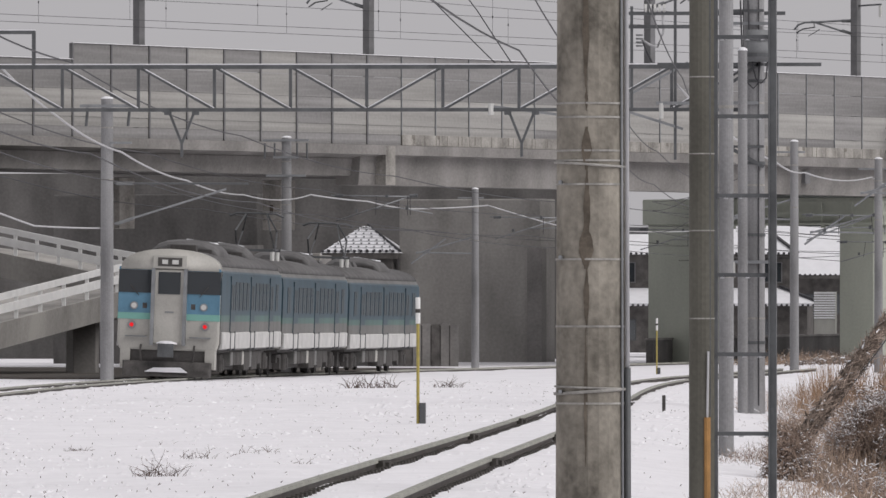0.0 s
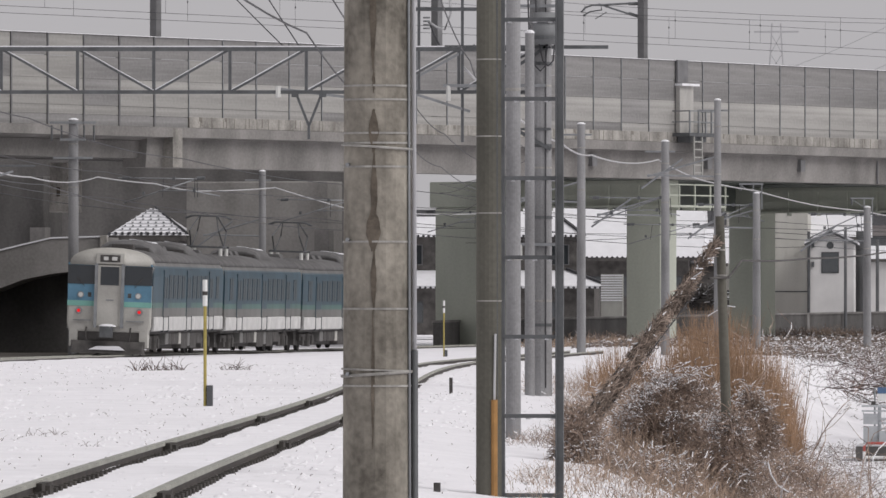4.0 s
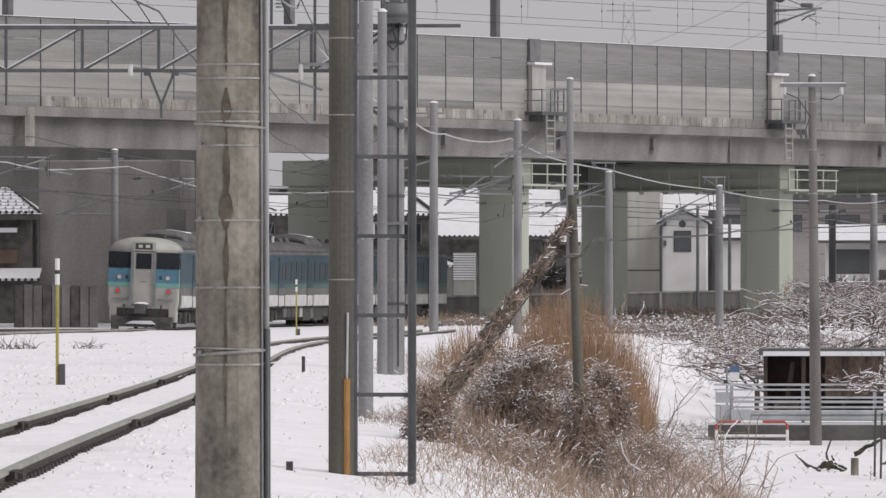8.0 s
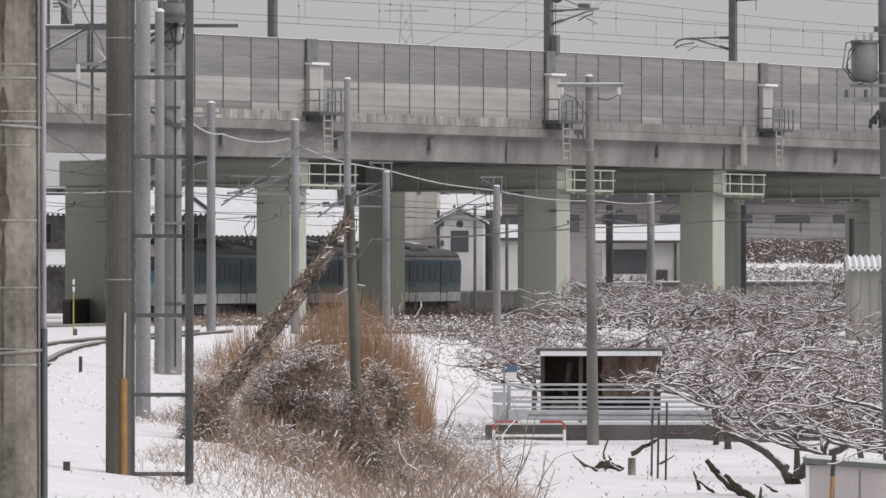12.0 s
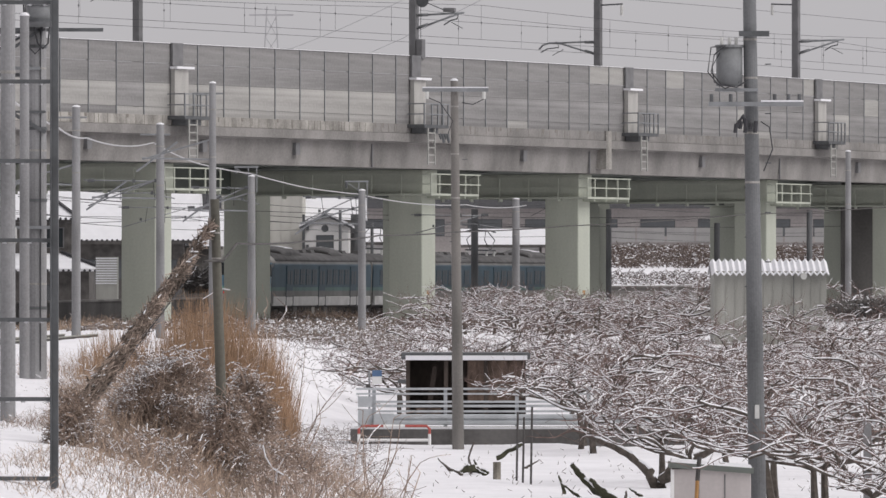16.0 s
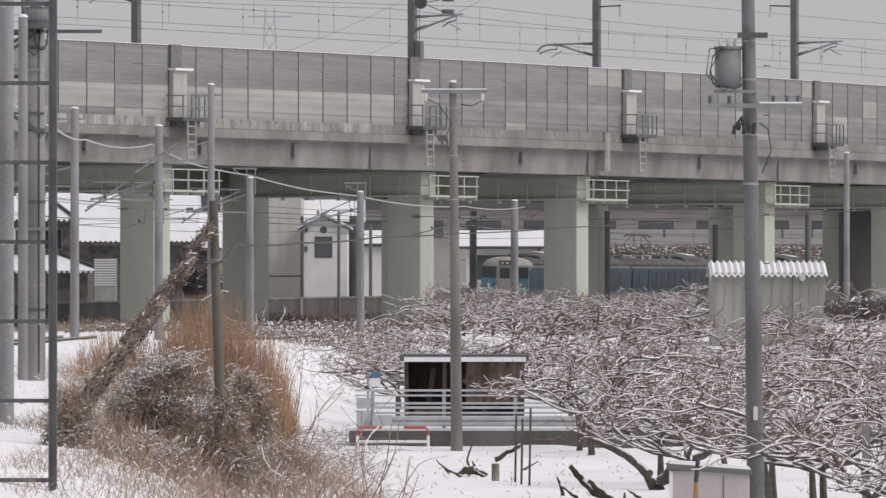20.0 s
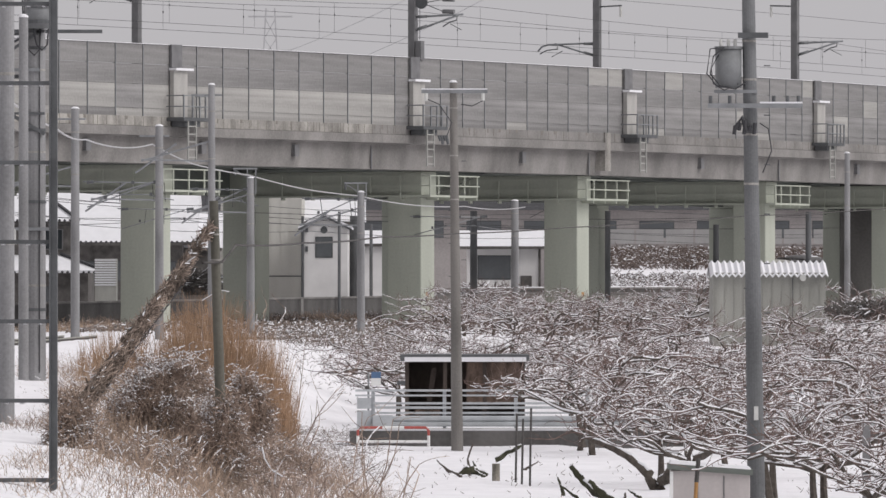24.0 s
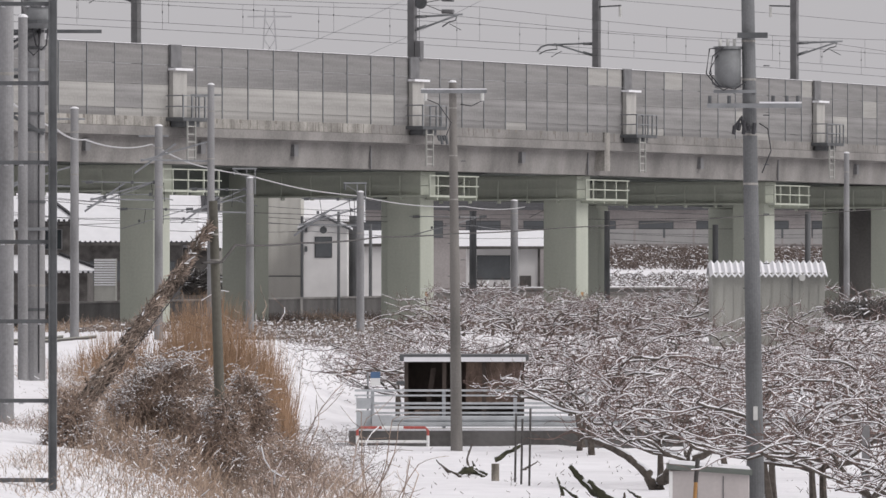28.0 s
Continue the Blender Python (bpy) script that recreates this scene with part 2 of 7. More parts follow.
def part(name, geo, material, parent, label="", smooth=False):
    me = geo if isinstance(geo, bpy.types.Mesh) else geo.mesh(name, material, smooth)
    ob = new(name, me)
    ob.parent = parent
    if label:
        ob["label"] = label
    return ob


def thing(name, label, category, at=(0, 0, 0), turn=0.0, group="", kind=""):
    """An Empty at a thing's base. turn: degrees clockwise from +y, as headings are."""
    ob = new(name)
    ob.empty_display_size = 0.3
    ob.matrix_basis = pose(*at, 0, 0, -turn)
    return tagged(ob, label, category, group, kind)


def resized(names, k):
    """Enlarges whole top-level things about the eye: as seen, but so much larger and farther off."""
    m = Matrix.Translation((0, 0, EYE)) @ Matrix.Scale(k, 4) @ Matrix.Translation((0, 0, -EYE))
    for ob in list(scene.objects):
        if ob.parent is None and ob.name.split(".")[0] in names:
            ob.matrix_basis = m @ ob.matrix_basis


def bevelled(ob, w=0.02):
    md = ob.modifiers.new("bevel", "BEVEL")
    md.width, md.segments, md.limit_method = w, 2, "ANGLE"
    return ob


# ---- the lie of the land ----
def smooth(a, b, x):
    t = min(1.0, max(0.0, (x - a) / (b - a)))
    return t * t * (3 - 2 * t)


def rail_z(y):
    return -0.05 - 0.42 * smooth(150, 330, y)


def main_x(y):
    """The main line's centre: a long right-hand curve."""
    u = (y - 300) / 100
    if y < 160:
        u0 = -1.4
        base = -26.348 + 7.831 * u0 + 8.102 * u0**2 + 0.804 * u0**3 - 0.287 * u0**4
        return base + (7.831 + 16.204 * u0 + 2.412 * u0**2 - 1.148 * u0**3) * (u - u0)
    return -26.348 + 7.831 * u + 8.102 * u**2 + 0.804 * u**3 - 0.287 * u**4


def bank_line(y):
    """An earlier siding curve fitted to the view, from which the embankment's shoulder is set out."""
    u = (y - 150) / 100
    return -10.857 - 5.144 * u + 0.211 * u * u + 1.145 * u**3


def side_x(y):
    """The siding's centre, which swings over towards the main line and runs on straight."""
    w = (min(y, 222) - 130) / 100
    return -9.942 - 5.100 * w - 1.161 * w**2 + 0.980 * w**3 + 2.245 * w**4 + 0.022 * max(0, y - 222)


def side_z(y):
    """The siding's rails fall gently away from the eye."""
    return -0.009 - 0.00119 * (y - 100)


def shoulder_x(y):
    out = 3.1 + 1.1 * smooth(95, 130, y)
    return bank_line(min(y, 240)) + out if y < 240 else bank_line(240) + out + 0.10 * (y - 240)


def ground_z(x, y):
    left = rail_z(y) - 0.08
    if y < 30:
        return left - 0.02
    a = x - side_x(min(y, 290))
    left += (side_z(min(y, 290)) - 0.1 - left) * smooth(-6.0, -1.6, a) - 0.2 * smooth(1.2, 3.2, a) * (1 - smooth(250, 330, y))
    low = -3.0 + 2.35 * smooth(240, 310, y + 2.0 * max(0.0, -x) - 0.3 * max(0, x))
    k = smooth(0, 6.6, x - shoulder_x(y))
    return left + (low - left) * k


xs = [-3500, -1200, -500, -250, -150, -100, -75] + [-60 + 0.8 * i for i in range(101)] + [24, 30, 40, 55, 80, 120, 250, 500, 1200, 3500]
ys = [-300, -60, -15, 0, 15, 30, 40] + [48 + 1.4 * i for i in range(190)] + [320, 335, 350, 375, 400, 440, 500, 600, 800, 1300, 2200, 4200]
g = Geo()
for y in ys:
    for x in xs:
        amp = 0.05 if 45 < y < 320 and -62 < x < 22 else 0.0
        slope = smooth(0.2, 1.5, x - shoulder_x(min(max(y, 30), 300)))
        g.v.append((x, y, ground_z(x, y) + amp * (0.5 + 1.6 * slope) * noise.noise((x * 0.55, y * 0.28, 0.3)) + amp * 0.5 * noise.noise((x * 1.9, y * 0.9, 4.1))))
nx = len(xs)
for j in range(len(ys) - 1):
    for i in range(nx - 1):
        g.f.append((j * nx + i, j * nx + i + 1, (j + 1) * nx + i + 1, (j + 1) * nx + i))
ground = tagged(new("ground", g.mesh("ground", SNOW, True)), "snow-covered railway land, embankment and orchard floor", "ground", kind="structure")


# ---- tracks ----
RAIL = [(-0.06, -0.12), (0.06, -0.12), (0.06, -0.105), (0.012, -0.085), (0.012, -0.04), (0.034, -0.03), (0.034, 0), (-0.034, 0), (-0.034, -0.03), (-0.012, -0.04), (-0.012, -0.085), (-0.06, -0.105)]


def stations(fx, y0, y1, step, fz=rail_z):
    out, y = [], y0
    while y <= y1:
        h = math.atan2(fx(y + 0.5) - fx(y - 0.5), 1.0)
        out.append((fx(y), y, fz(y), h))
        y += step
    return out


def track(name, label, fx, y0, y1, fz=rail_z):
    t = tagged(new(name), label, "railway track", kind="structure")
    st = stations(fx, y0, y1, 3.0, fz)
    for side in (-0.567, 0.567):
        part("rail", Geo().sweep([(x + side * math.cos(h), y - side * math.sin(h), z, h) for x, y, z, h in st], RAIL), RAILM, t)
        part("rail_head", Geo().sweep([(x + side * math.cos(h), y - side * math.sin(h), z, h) for x, y, z, h in st], [(-0.036, -0.034), (0.036, -0.034), (0.036, -0.004), (0.03, 0.005), (-0.03, 0.005), (-0.036, -0.004)]), RAILTOP, t, "pale rail head")
    return t, st


main_track, main_st = track("main_track", "curved main-line track with snow between its rails", main_x, 60, 640)
side_track, side_st = track("siding_track", "siding track half buried in fresh snow", side_x, 40, 262, side_z)

for tr, st0, y1 in ((side_track, side_st, 150),):
    g = Geo()
    yq = 52.0
    while yq < y1:
        xq, zq = side_x(yq), side_z(yq)
        for sd in (-0.567, 0.567):
            for o in (-0.1, 0.1):
                g.box(xq + sd + o - 0.03, xq + sd + o + 0.03, yq - 0.07, yq + 0.07, zq - 0.13, zq - 0.07)
        yq += 0.6
    tagged(part("fastener", g, SLEEP, tr, "dark rail fastenings along both rails"), kind="stuff")
for sd, yq in ((-0.567, 80.6), (-0.567, 101.0), (-0.567, 118.0), (-0.567, 62.0), (0.567, 82.0), (0.567, 100.5), (0.567, 121.0), (0.567, 59.0)):
    xq, zq = side_x(yq) + sd, side_z(yq)
    part("rail_joint", Geo().box(xq + 0.03, xq + 0.1, yq - 0.35, yq + 0.35, zq - 0.1, zq - 0.01).box(xq - 0.06, xq + 0.14, yq - 0.12, yq + 0.12, zq - 0.13, zq - 0.03), SLEEP, side_track)


# ---- the viaduct ----
def via_xy(y, inboard=0.0):
    """A point on the viaduct's near face, or so far behind it, and the heading there."""
    v = y - 325
    x = -7.186 + 0.5755 * v - 0.00123 * v * v
    h = math.atan2(0.5755 - 0.00246 * v, 1.0)
    return x - inboard * math.cos(h), y + inboard * math.sin(h), h


def via_stations(y0, y1, pitch=2.06):
    out, y = [], 323.5
    while y > y0:
        y -= pitch * math.cos(via_xy(y)[2])
    while y < y1:
        x, yy, h = via_xy(y)
        out.append((x, yy, h))
        y += pitch * math.cos(h)
    return out


TOP, DECK, SOFFIT = 11.45, 8.05, 6.55
viaduct = tagged(new("viaduct"), "long grey concrete railway viaduct with tall noise barriers", "viaduct", kind="structure")
VS = via_stations(225, 480)
edge = [(x, y, 0, h) for x, y, h in VS]
part("deck", Geo().sweep(edge, [(-0.02, DECK - 0.36), (0.12, DECK - 0.36), (0.12, DECK), (-0.02, DECK + 0.02), (-11.5, DECK + 0.02), (-11.5, DECK - 0.36), (-10.7, DECK - 0.5), (-0.8, DECK - 0.5)]), CONC, viaduct, "stained deck edge beam")
part("girder", Geo().sweep([s for s in edge if s[1] > 288], [(-1.5, SOFFIT), (-0.42, SOFFIT), (-0.32, DECK - 0.4), (-1.6, DECK - 0.4)]), CONC, viaduct, "deep concrete outer girder")
part("girder", Geo().sweep([s for s in edge if s[1] < 289], [(-1.9, SOFFIT + 0.35), (-0.8, SOFFIT + 0.35), (-0.7, DECK - 0.5), (-2.0, DECK - 0.5)]), CONC, viaduct, "shallow concrete girder")
# inner girders: the shade under the deck is put into their dark colours
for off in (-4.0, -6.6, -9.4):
    part("girder", Geo().sweep([q for q in edge if q[1] < 318], [(off - 0.35, SOFFIT + 0.45), (off + 0.35, SOFFIT + 0.45), (off + 0.35, DECK - 0.5), (off - 0.35, DECK - 0.5)]), WALLD, viaduct, "concrete inner girder, coloured dark for deck shade")
    part("girder", Geo().sweep([q for q in edge if q[1] > 316.5], [(off - 0.35, SOFFIT + 0.1), (off + 0.35, SOFFIT + 0.1), (off + 0.35, DECK - 0.5), (off - 0.35, DECK - 0.5)]), GREEN_D, viaduct, "green steel inner girder, coloured dark for deck shade")
# added far girder closes the dark underside and also blocks light
part("girder", Geo().sweep([q for q in edge if q[1] > 321], [(-11.4, 5.5), (-10.7, 5.5), (-10.7, DECK - 0.5), (-11.4, DECK - 0.5)]), GREEN_D, viaduct, "deep green far edge girder, coloured dark for deck shade")
part("back_barrier", Geo().sweep(edge, [(-11.5, DECK), (-11.3, DECK), (-11.3, TOP - 0.5), (-11.5, TOP - 0.5)]), PANEL, viaduct)
part("parapet", Geo().sweep([s for s in edge if s[1] > 332], [(-0.2, DECK + 0.02), (0.04, DECK + 0.02), (0.04, DECK + 0.42), (-0.2, DECK + 0.42)]), CONC, viaduct, "brown-stained concrete parapet")
part("parapet", Geo().sweep([s for s in edge if 288.6 < s[1] < 334], [(-0.2, DECK + 0.02), (0.04, DECK + 0.02), (0.04, DECK + 0.42), (-0.2, DECK + 0.42)]), CONC_L, viaduct, "pale streaked concrete parapet")
for lo, hi, zc in ((275.4, 999, TOP), (0, 275.4, 10.86)):
    part("coping_snow", Geo().sweep([q for q in edge if lo <= q[1] + 1.8 and q[1] < hi + 0.1], [(-0.12, zc), (0.06, zc), (0.05, zc + 0.018), (-0.11, zc + 0.018)]), SNOW_CAP, viaduct, "thin line of snow on the barrier")
for yj, z0, z1 in ((289.3, 6.55, 8.02), (351.9, 6.75, 8.5)):
    xj, yk, hj = via_xy(yj, 0.1)
    blk = part("end_block", Geo().box(-0.3, 0.22, -0.15, 0.42, z0, z1), CONC_L, viaduct, "pale end block at a girder joint")
    blk.matrix_basis = pose(xj, yk, 0, 0, 0, -math.degrees(hj))
joint_me = Geo().box(-0.36, -0.28, -0.03, 0.03, SOFFIT, DECK - 0.5).mesh("girder_joint", POSTM)
for yj in (311.0, 332.7, 351.0, 370.6, 388.0):
    xj, yk, hj = via_xy(yj)
    part("girder_joint", joint_me, None, viaduct).matrix_basis = pose(xj, yk, 0, 0, 0, -math.degrees(hj))
drain_me = Geo().box(-0.4, -0.18, -0.18, 0.18, DECK - 1.05, DECK - 0.55).mesh("drain_box", POSTM)
for yj in (300.5, 306.6, 313.0, 320.5, 327.0, 345.0, 362.0, 380.0):
    xj, yk, hj = via_xy(yj)
    part("drain_box", drain_me, None, viaduct).matrix_basis = pose(xj, yk, 0, 0, 0, -math.degrees(hj))
PITCH = 2.06
rows_z = [(DECK + 0.42, 8.785), (8.805, 9.785), (9.805, 10.615), (10.635, TOP)]
pm = {}
for k, (z0, z1) in enumerate(rows_z):
    for nm, mm in (("a", PANEL), ("b", PANEL_L)):
        pm[k, nm] = Geo().box(-0.1, 0.0, 0.05, PITCH - 0.05, z0, z1).mesh("panel", mm)
low_panel = Geo().box(-0.1, 0.0, 0.05, PITCH - 0.05, DECK + 0.02, DECK + 0.40).mesh("panel", PANEL)
post_me = Geo().box(-0.12, 0.05, -0.035, 0.035, DECK + 0.05, TOP - 0.01).mesh("barrier_post", POSTM)
upper_post = Geo().box(-0.12, 0.03, -0.02, 0.02, DECK + 0.41, TOP - 0.01).mesh("barrier_post", STEEL)
short_post = Geo().box(-0.12, 0.05, -0.035, 0.035, DECK + 0.05, 10.85).mesh("barrier_post", POSTM)
top_strip = Geo().box(-0.1, 0.0, 0.05, PITCH - 0.05, 10.62, 10.85).mesh("panel", PANEL)
rng = random.Random(5)
joint_line = Geo().box(0.036, 0.044, -0.014, 0.014, DECK + 0.03, DECK + 0.41).mesh("parapet_joint", DRIP)
drip_me = [Geo().hexa([(0.036, -w, DECK + 0.42 - l), (0.045, -w * 0.5, DECK + 0.42 - l), (0.045, w * 0.5, DECK + 0.42 - l), (0.036, w, DECK + 0.42 - l), (0.036, -w, DECK + 0.418), (0.045, -w, DECK + 0.418), (0.045, w, DECK + 0.418), (0.036, w, DECK + 0.418)]).mesh("drip_stain", DRIP) for w, l in ((0.05, 0.2), (0.03, 0.33), (0.09, 0.14), (0.02, 0.38))]
for i, (x, y, h) in enumerate(VS):
    if not 255 < y < 420:
        continue
    m = pose(x, y, 0, 0, 0, -math.degrees(h))
    short = y < 274.4
    ob = part("barrier_post", short_post if short else upper_post if y > 288.6 else post_me, None, viaduct)
    ob.matrix_basis = m
    for k in range(4):
        kind = "b" if k < 2 and rng.random() < (0.95 if y < 333 else 0.12) or k == 2 and rng.random() < 0.08 or k == 3 and rng.random() < 0.1 else "a"
        ob = part("panel", top_strip if short and k == 3 else pm[k, kind], None, viaduct)
        ob.matrix_basis = m
    if y > 289:
        for q in range(3 if y < 333 else 1):
            part("parapet_joint", joint_line, None, viaduct).matrix_basis = m @ Matrix.Translation((0, q * PITCH / 3 + (rng.uniform(-0.03, 0.03) if q else 0), 0))
        for q in range(rng.randrange(1, 4)):
            part("drip_stain", drip_me[rng.randrange(4)], None, viaduct).matrix_basis = m @ Matrix.Translation((0, rng.uniform(0.1, 1.9), 0))
    if y < 288.6:
        ob = part("panel", low_panel, None, viaduct)
        ob.matrix_basis = m
part("barrier_run", Geo().sweep([s for s in edge if s[1] < 256], [(-0.1, DECK), (0, DECK), (0, TOP - 0.4), (-0.1, TOP - 0.4)]), PANEL, viaduct)
part("barrier_run", Geo().sweep([s for s in edge if s[1] > 419], [(-0.1, DECK), (0, DECK), (0, TOP), (-0.1, TOP)]), PANEL, viaduct)


def pier(y, name="viaduct_pier", far=8.4):
    """A green portal pier: near leg, far leg, cross-beam and an inspection balcony. y: of the near leg's camera-side corner."""
    x, yy, h = via_xy(y, 1.0)
    gz = -0.9
    p = thing(name, "pale green portal pier under the viaduct", "bridge pier", (x, yy, gz), math.degrees(h), "viaduct piers", "structure")
    top = SOFFIT - gz
    bevelled(part("leg", Geo().box(-1.7, 0, 0, 1.25, -1, top - 1.1), GREEN, p), 0.05)
    bevelled(part("leg", Geo().box(-far - (2.95 if y < 320 else 1.7), -far, 0, 1.25, -1, top - 1.1), GREEN, p), 0.05)
    bevelled(part("crossbeam", Geo().box(-far - (3.2 if y < 320 else 2.0), 0.06, -0.06, 1.31, top - 1.1, top - 0.02), GREEN, p), 0.04)
    # walkway along the beam, round its end and out past it
    lo = top - 1.16
    bal = part("balcony", Geo().box(0.065, 0.62, -0.28, 4.1, lo, lo + 0.09).box(-far, 0.065, -0.28, -0.065, lo, lo + 0.09), GREEN, p)
    for z in (lo + 0.5, lo + 0.94):
        part("rail", Geo().beam((0.6, -0.26, z), (0.6, 4.3, z), 0.05, 0.05), GREEN, bal)
        part("rail", Geo().beam((-0.6, 4.08, z), (0.6, 4.08, z), 0.05, 0.05), GREEN, bal)
        part("rail", Geo().beam((-far, -0.26, z), (0.6, -0.26, z), 0.045, 0.045), GREEN, bal)
    for yb in (-0.26, 0.5, 1.7, 2.9, 4.08):
        part("post", Geo().beam((0.6, yb, lo), (0.6, yb, lo + 0.96), 0.06, 0.06), GREEN, bal)
        if yb > 0:
            part("bracket", Geo().beam((0.0, yb, lo - 0.06), (0.6, yb, lo - 0.06), 0.07, 0.12), GREEN, bal)
    for i in range(1, 7):
        xb = 0.6 - (far + 0.6) * i / 6
        part("post", Geo().beam((xb, -0.26, lo), (xb, -0.26, lo + 0.96), 0.05, 0.05), GREEN, bal)
        part("bracket", Geo().beam((xb, -0.28, lo - 0.06), (xb, 0.0, lo - 0.06), 0.07, 0.12), GREEN, bal)
    part("plate", Geo().box(0.002, 0.012, 0.45, 0.7, 1.9, 2.1), ORANGE, p, "small rusty plate")
    return p


for yc, fr in ((318.3, 8.4), (337.7, 8.4), (351.2, 8.4), (370.6, 8.8), (388.0, 8.8), (405.0, 8.8)):
    pier(yc, far=fr)


for wx, wy, wd, wt, lab in ((-26.4, 326, 6.4, 2.0, "broad dark concrete wall pier beside the curve"), (-36.9, 312, 9.0, 2.2, "broad wall pier behind the ramp, coloured dark for viaduct shade")):
    p = thing("wall_pier", lab, "bridge pier", (wx, wy, -0.9), 14, "viaduct wall piers", "structure")
    # the ramp-side pier's dark colour holds the shade under the viaduct
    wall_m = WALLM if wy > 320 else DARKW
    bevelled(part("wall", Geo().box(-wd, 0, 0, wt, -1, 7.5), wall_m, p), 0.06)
    part("buttress", Geo().box(-0.55, 0.1, -0.14, 0.5, -1, 5.4), CONC, p, "paler concrete buttress")
casing = thing("drain_casing", "thick grey drain casing hanging under the viaduct", "drain pipe", via_xy(299.6, -0.05)[:2] + (3.9,))
part("pipe", Geo().tube([(0, 0, 0), (0, 0, 3.2)], 0.36, 16), CONC, casing, smooth=True)
part("collar", Geo().tube([(0, 0, 2.35), (0, 0, 2.5)], 0.42, 16), CONC, casing, smooth=True)
part("collar", Geo().tube([(0, 0, 0.0), (0, 0, 0.12)], 0.42, 16), CONC, casing, smooth=True)
# backdrop wall closing the view, with the deck's shade in its colour
tagged(new("cutting_wall", Geo().box(-110, -27.5, 352, 353, -2, 8.2).mesh("cutting_wall", DARKW)), "tall backdrop wall behind the viaduct, shade in its dark colour", "wall", kind="structure")


# ---- the train: three coupled carriages running away round the curve ----
SIDE = [(1.40, 0.86), (1.45, 1.05), (1.45, 1.66), (1.45, 1.84), (1.45, 2.75), (1.42, 3.02), (1.30, 3.22)]
LEN, HALF = 19.5, 9.75


def side_band(z0, z1):
    pts = [p for p in SIDE if z0 < p[1] < z1]

    def at(z):
        for (xa, za), (xb, zb) in zip(SIDE, SIDE[1:]):
            if za <= z <= zb:
                return xa + (xb - xa) * (z - za) / (zb - za)
        return SIDE[0][0]
    r = [(at(z0), z0), *pts, (at(z1), z1)]
    return [(-x, z) for x, z in r] + [(x, z) for x, z in reversed(r)]


def along(profile, y0, y1):
    return Geo().sweep([(0, y0, 0, 0), (0, y1, 0, 0)], profile)


def carriage(cab):
    c = thing("train_carriage", "blue and cream railcar with lit red tail lamps" if cab else "blue and cream railcar with snow along its sill", "train car", group="coupled carriages of the train")
    a = -HALF + (0.25 if cab else 0)
    part("underframe", Geo().box(-1.3, 1.3, a + 0.2, HALF - 0.1, 0.78, 0.9), UNDER, c)
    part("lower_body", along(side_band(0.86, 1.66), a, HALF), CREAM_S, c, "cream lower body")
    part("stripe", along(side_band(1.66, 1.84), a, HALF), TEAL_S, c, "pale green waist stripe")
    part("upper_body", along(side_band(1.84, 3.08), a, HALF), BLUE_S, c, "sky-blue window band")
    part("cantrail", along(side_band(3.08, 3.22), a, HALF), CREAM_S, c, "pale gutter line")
    rp = [(1.33 * math.cos(t), 3.2 + 0.44 * math.sin(t)) for t in np.linspace(0, math.pi, 13)]
    part("roof", along([(x, z) for x, z in rp], a, HALF), ROOFM, c, "sooty grey arched roof", True)
    # pale strip: crusted snow plus snow-lit cream put into its colour
    frost = Geo()
    for s in (-1, 1):
        frost.hexa([(s * 1.41, a + 0.3, 0.88), (s * 1.482, a + 0.3, 0.9), (s * 1.482, HALF - 0.1, 0.9), (s * 1.41, HALF - 0.1, 0.88),
                    (s * 1.452, a + 0.3, 1.36), (s * 1.484, a + 0.3, 1.33), (s * 1.484, HALF - 0.1, 1.33), (s * 1.452, HALF - 0.1, 1.36)])
    part("frost", frost, FROST, c, "pale sill: crusted snow, with light off the snow in its colour")
    wm = Geo().box(-0.012, 0.012, -0.42, 0.42, 2.0, 2.78).mesh("window", TRAIN_GLASS)
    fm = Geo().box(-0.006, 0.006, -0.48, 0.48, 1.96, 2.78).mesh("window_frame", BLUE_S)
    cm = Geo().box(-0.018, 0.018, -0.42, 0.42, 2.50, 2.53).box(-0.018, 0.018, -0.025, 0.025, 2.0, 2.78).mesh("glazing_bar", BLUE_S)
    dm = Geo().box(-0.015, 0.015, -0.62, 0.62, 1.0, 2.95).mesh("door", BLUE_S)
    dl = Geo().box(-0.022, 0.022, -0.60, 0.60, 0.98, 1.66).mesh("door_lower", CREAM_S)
    dw = Geo().box(-0.025, 0.025, -0.46, -0.08, 2.0, 2.7).box(-0.025, 0.025, 0.08, 0.46, 2.0, 2.7).mesh("door_window", TRAIN_GLASS)
    de = Geo().box(-0.05, 0.05, -0.03, 0.03, 0.84, 1.38).mesh("door_rail", STEEL_D)
    for s in (-1.455, 1.455):
        for k, yd in enumerate((-6.2, 0.0, 6.2)):
            d = part("door", dm, None, c)
            d.matrix_basis = pose(s, yd, 0)
            for nm, me in (("door_lower", dl), ("door_window", dw)):
                part(nm, me, None, d)
            for e in (-0.66, 0.66):
                q = part("door_rail", de, None, d)
                q.matrix_basis = pose(0, e, 0)
        for yw in (-8.1, -4.9, -3.75, -2.6, -1.45, 1.45, 2.6, 3.75, 4.9, 8.1):
            if cab and yw == -8.1:
                continue
            w = part("window", wm, None, c)
            w.matrix_basis = pose(s, yw, 0)
            f = part("window_frame", fm, None, w)
            part("glazing_bar", cm, None, w)
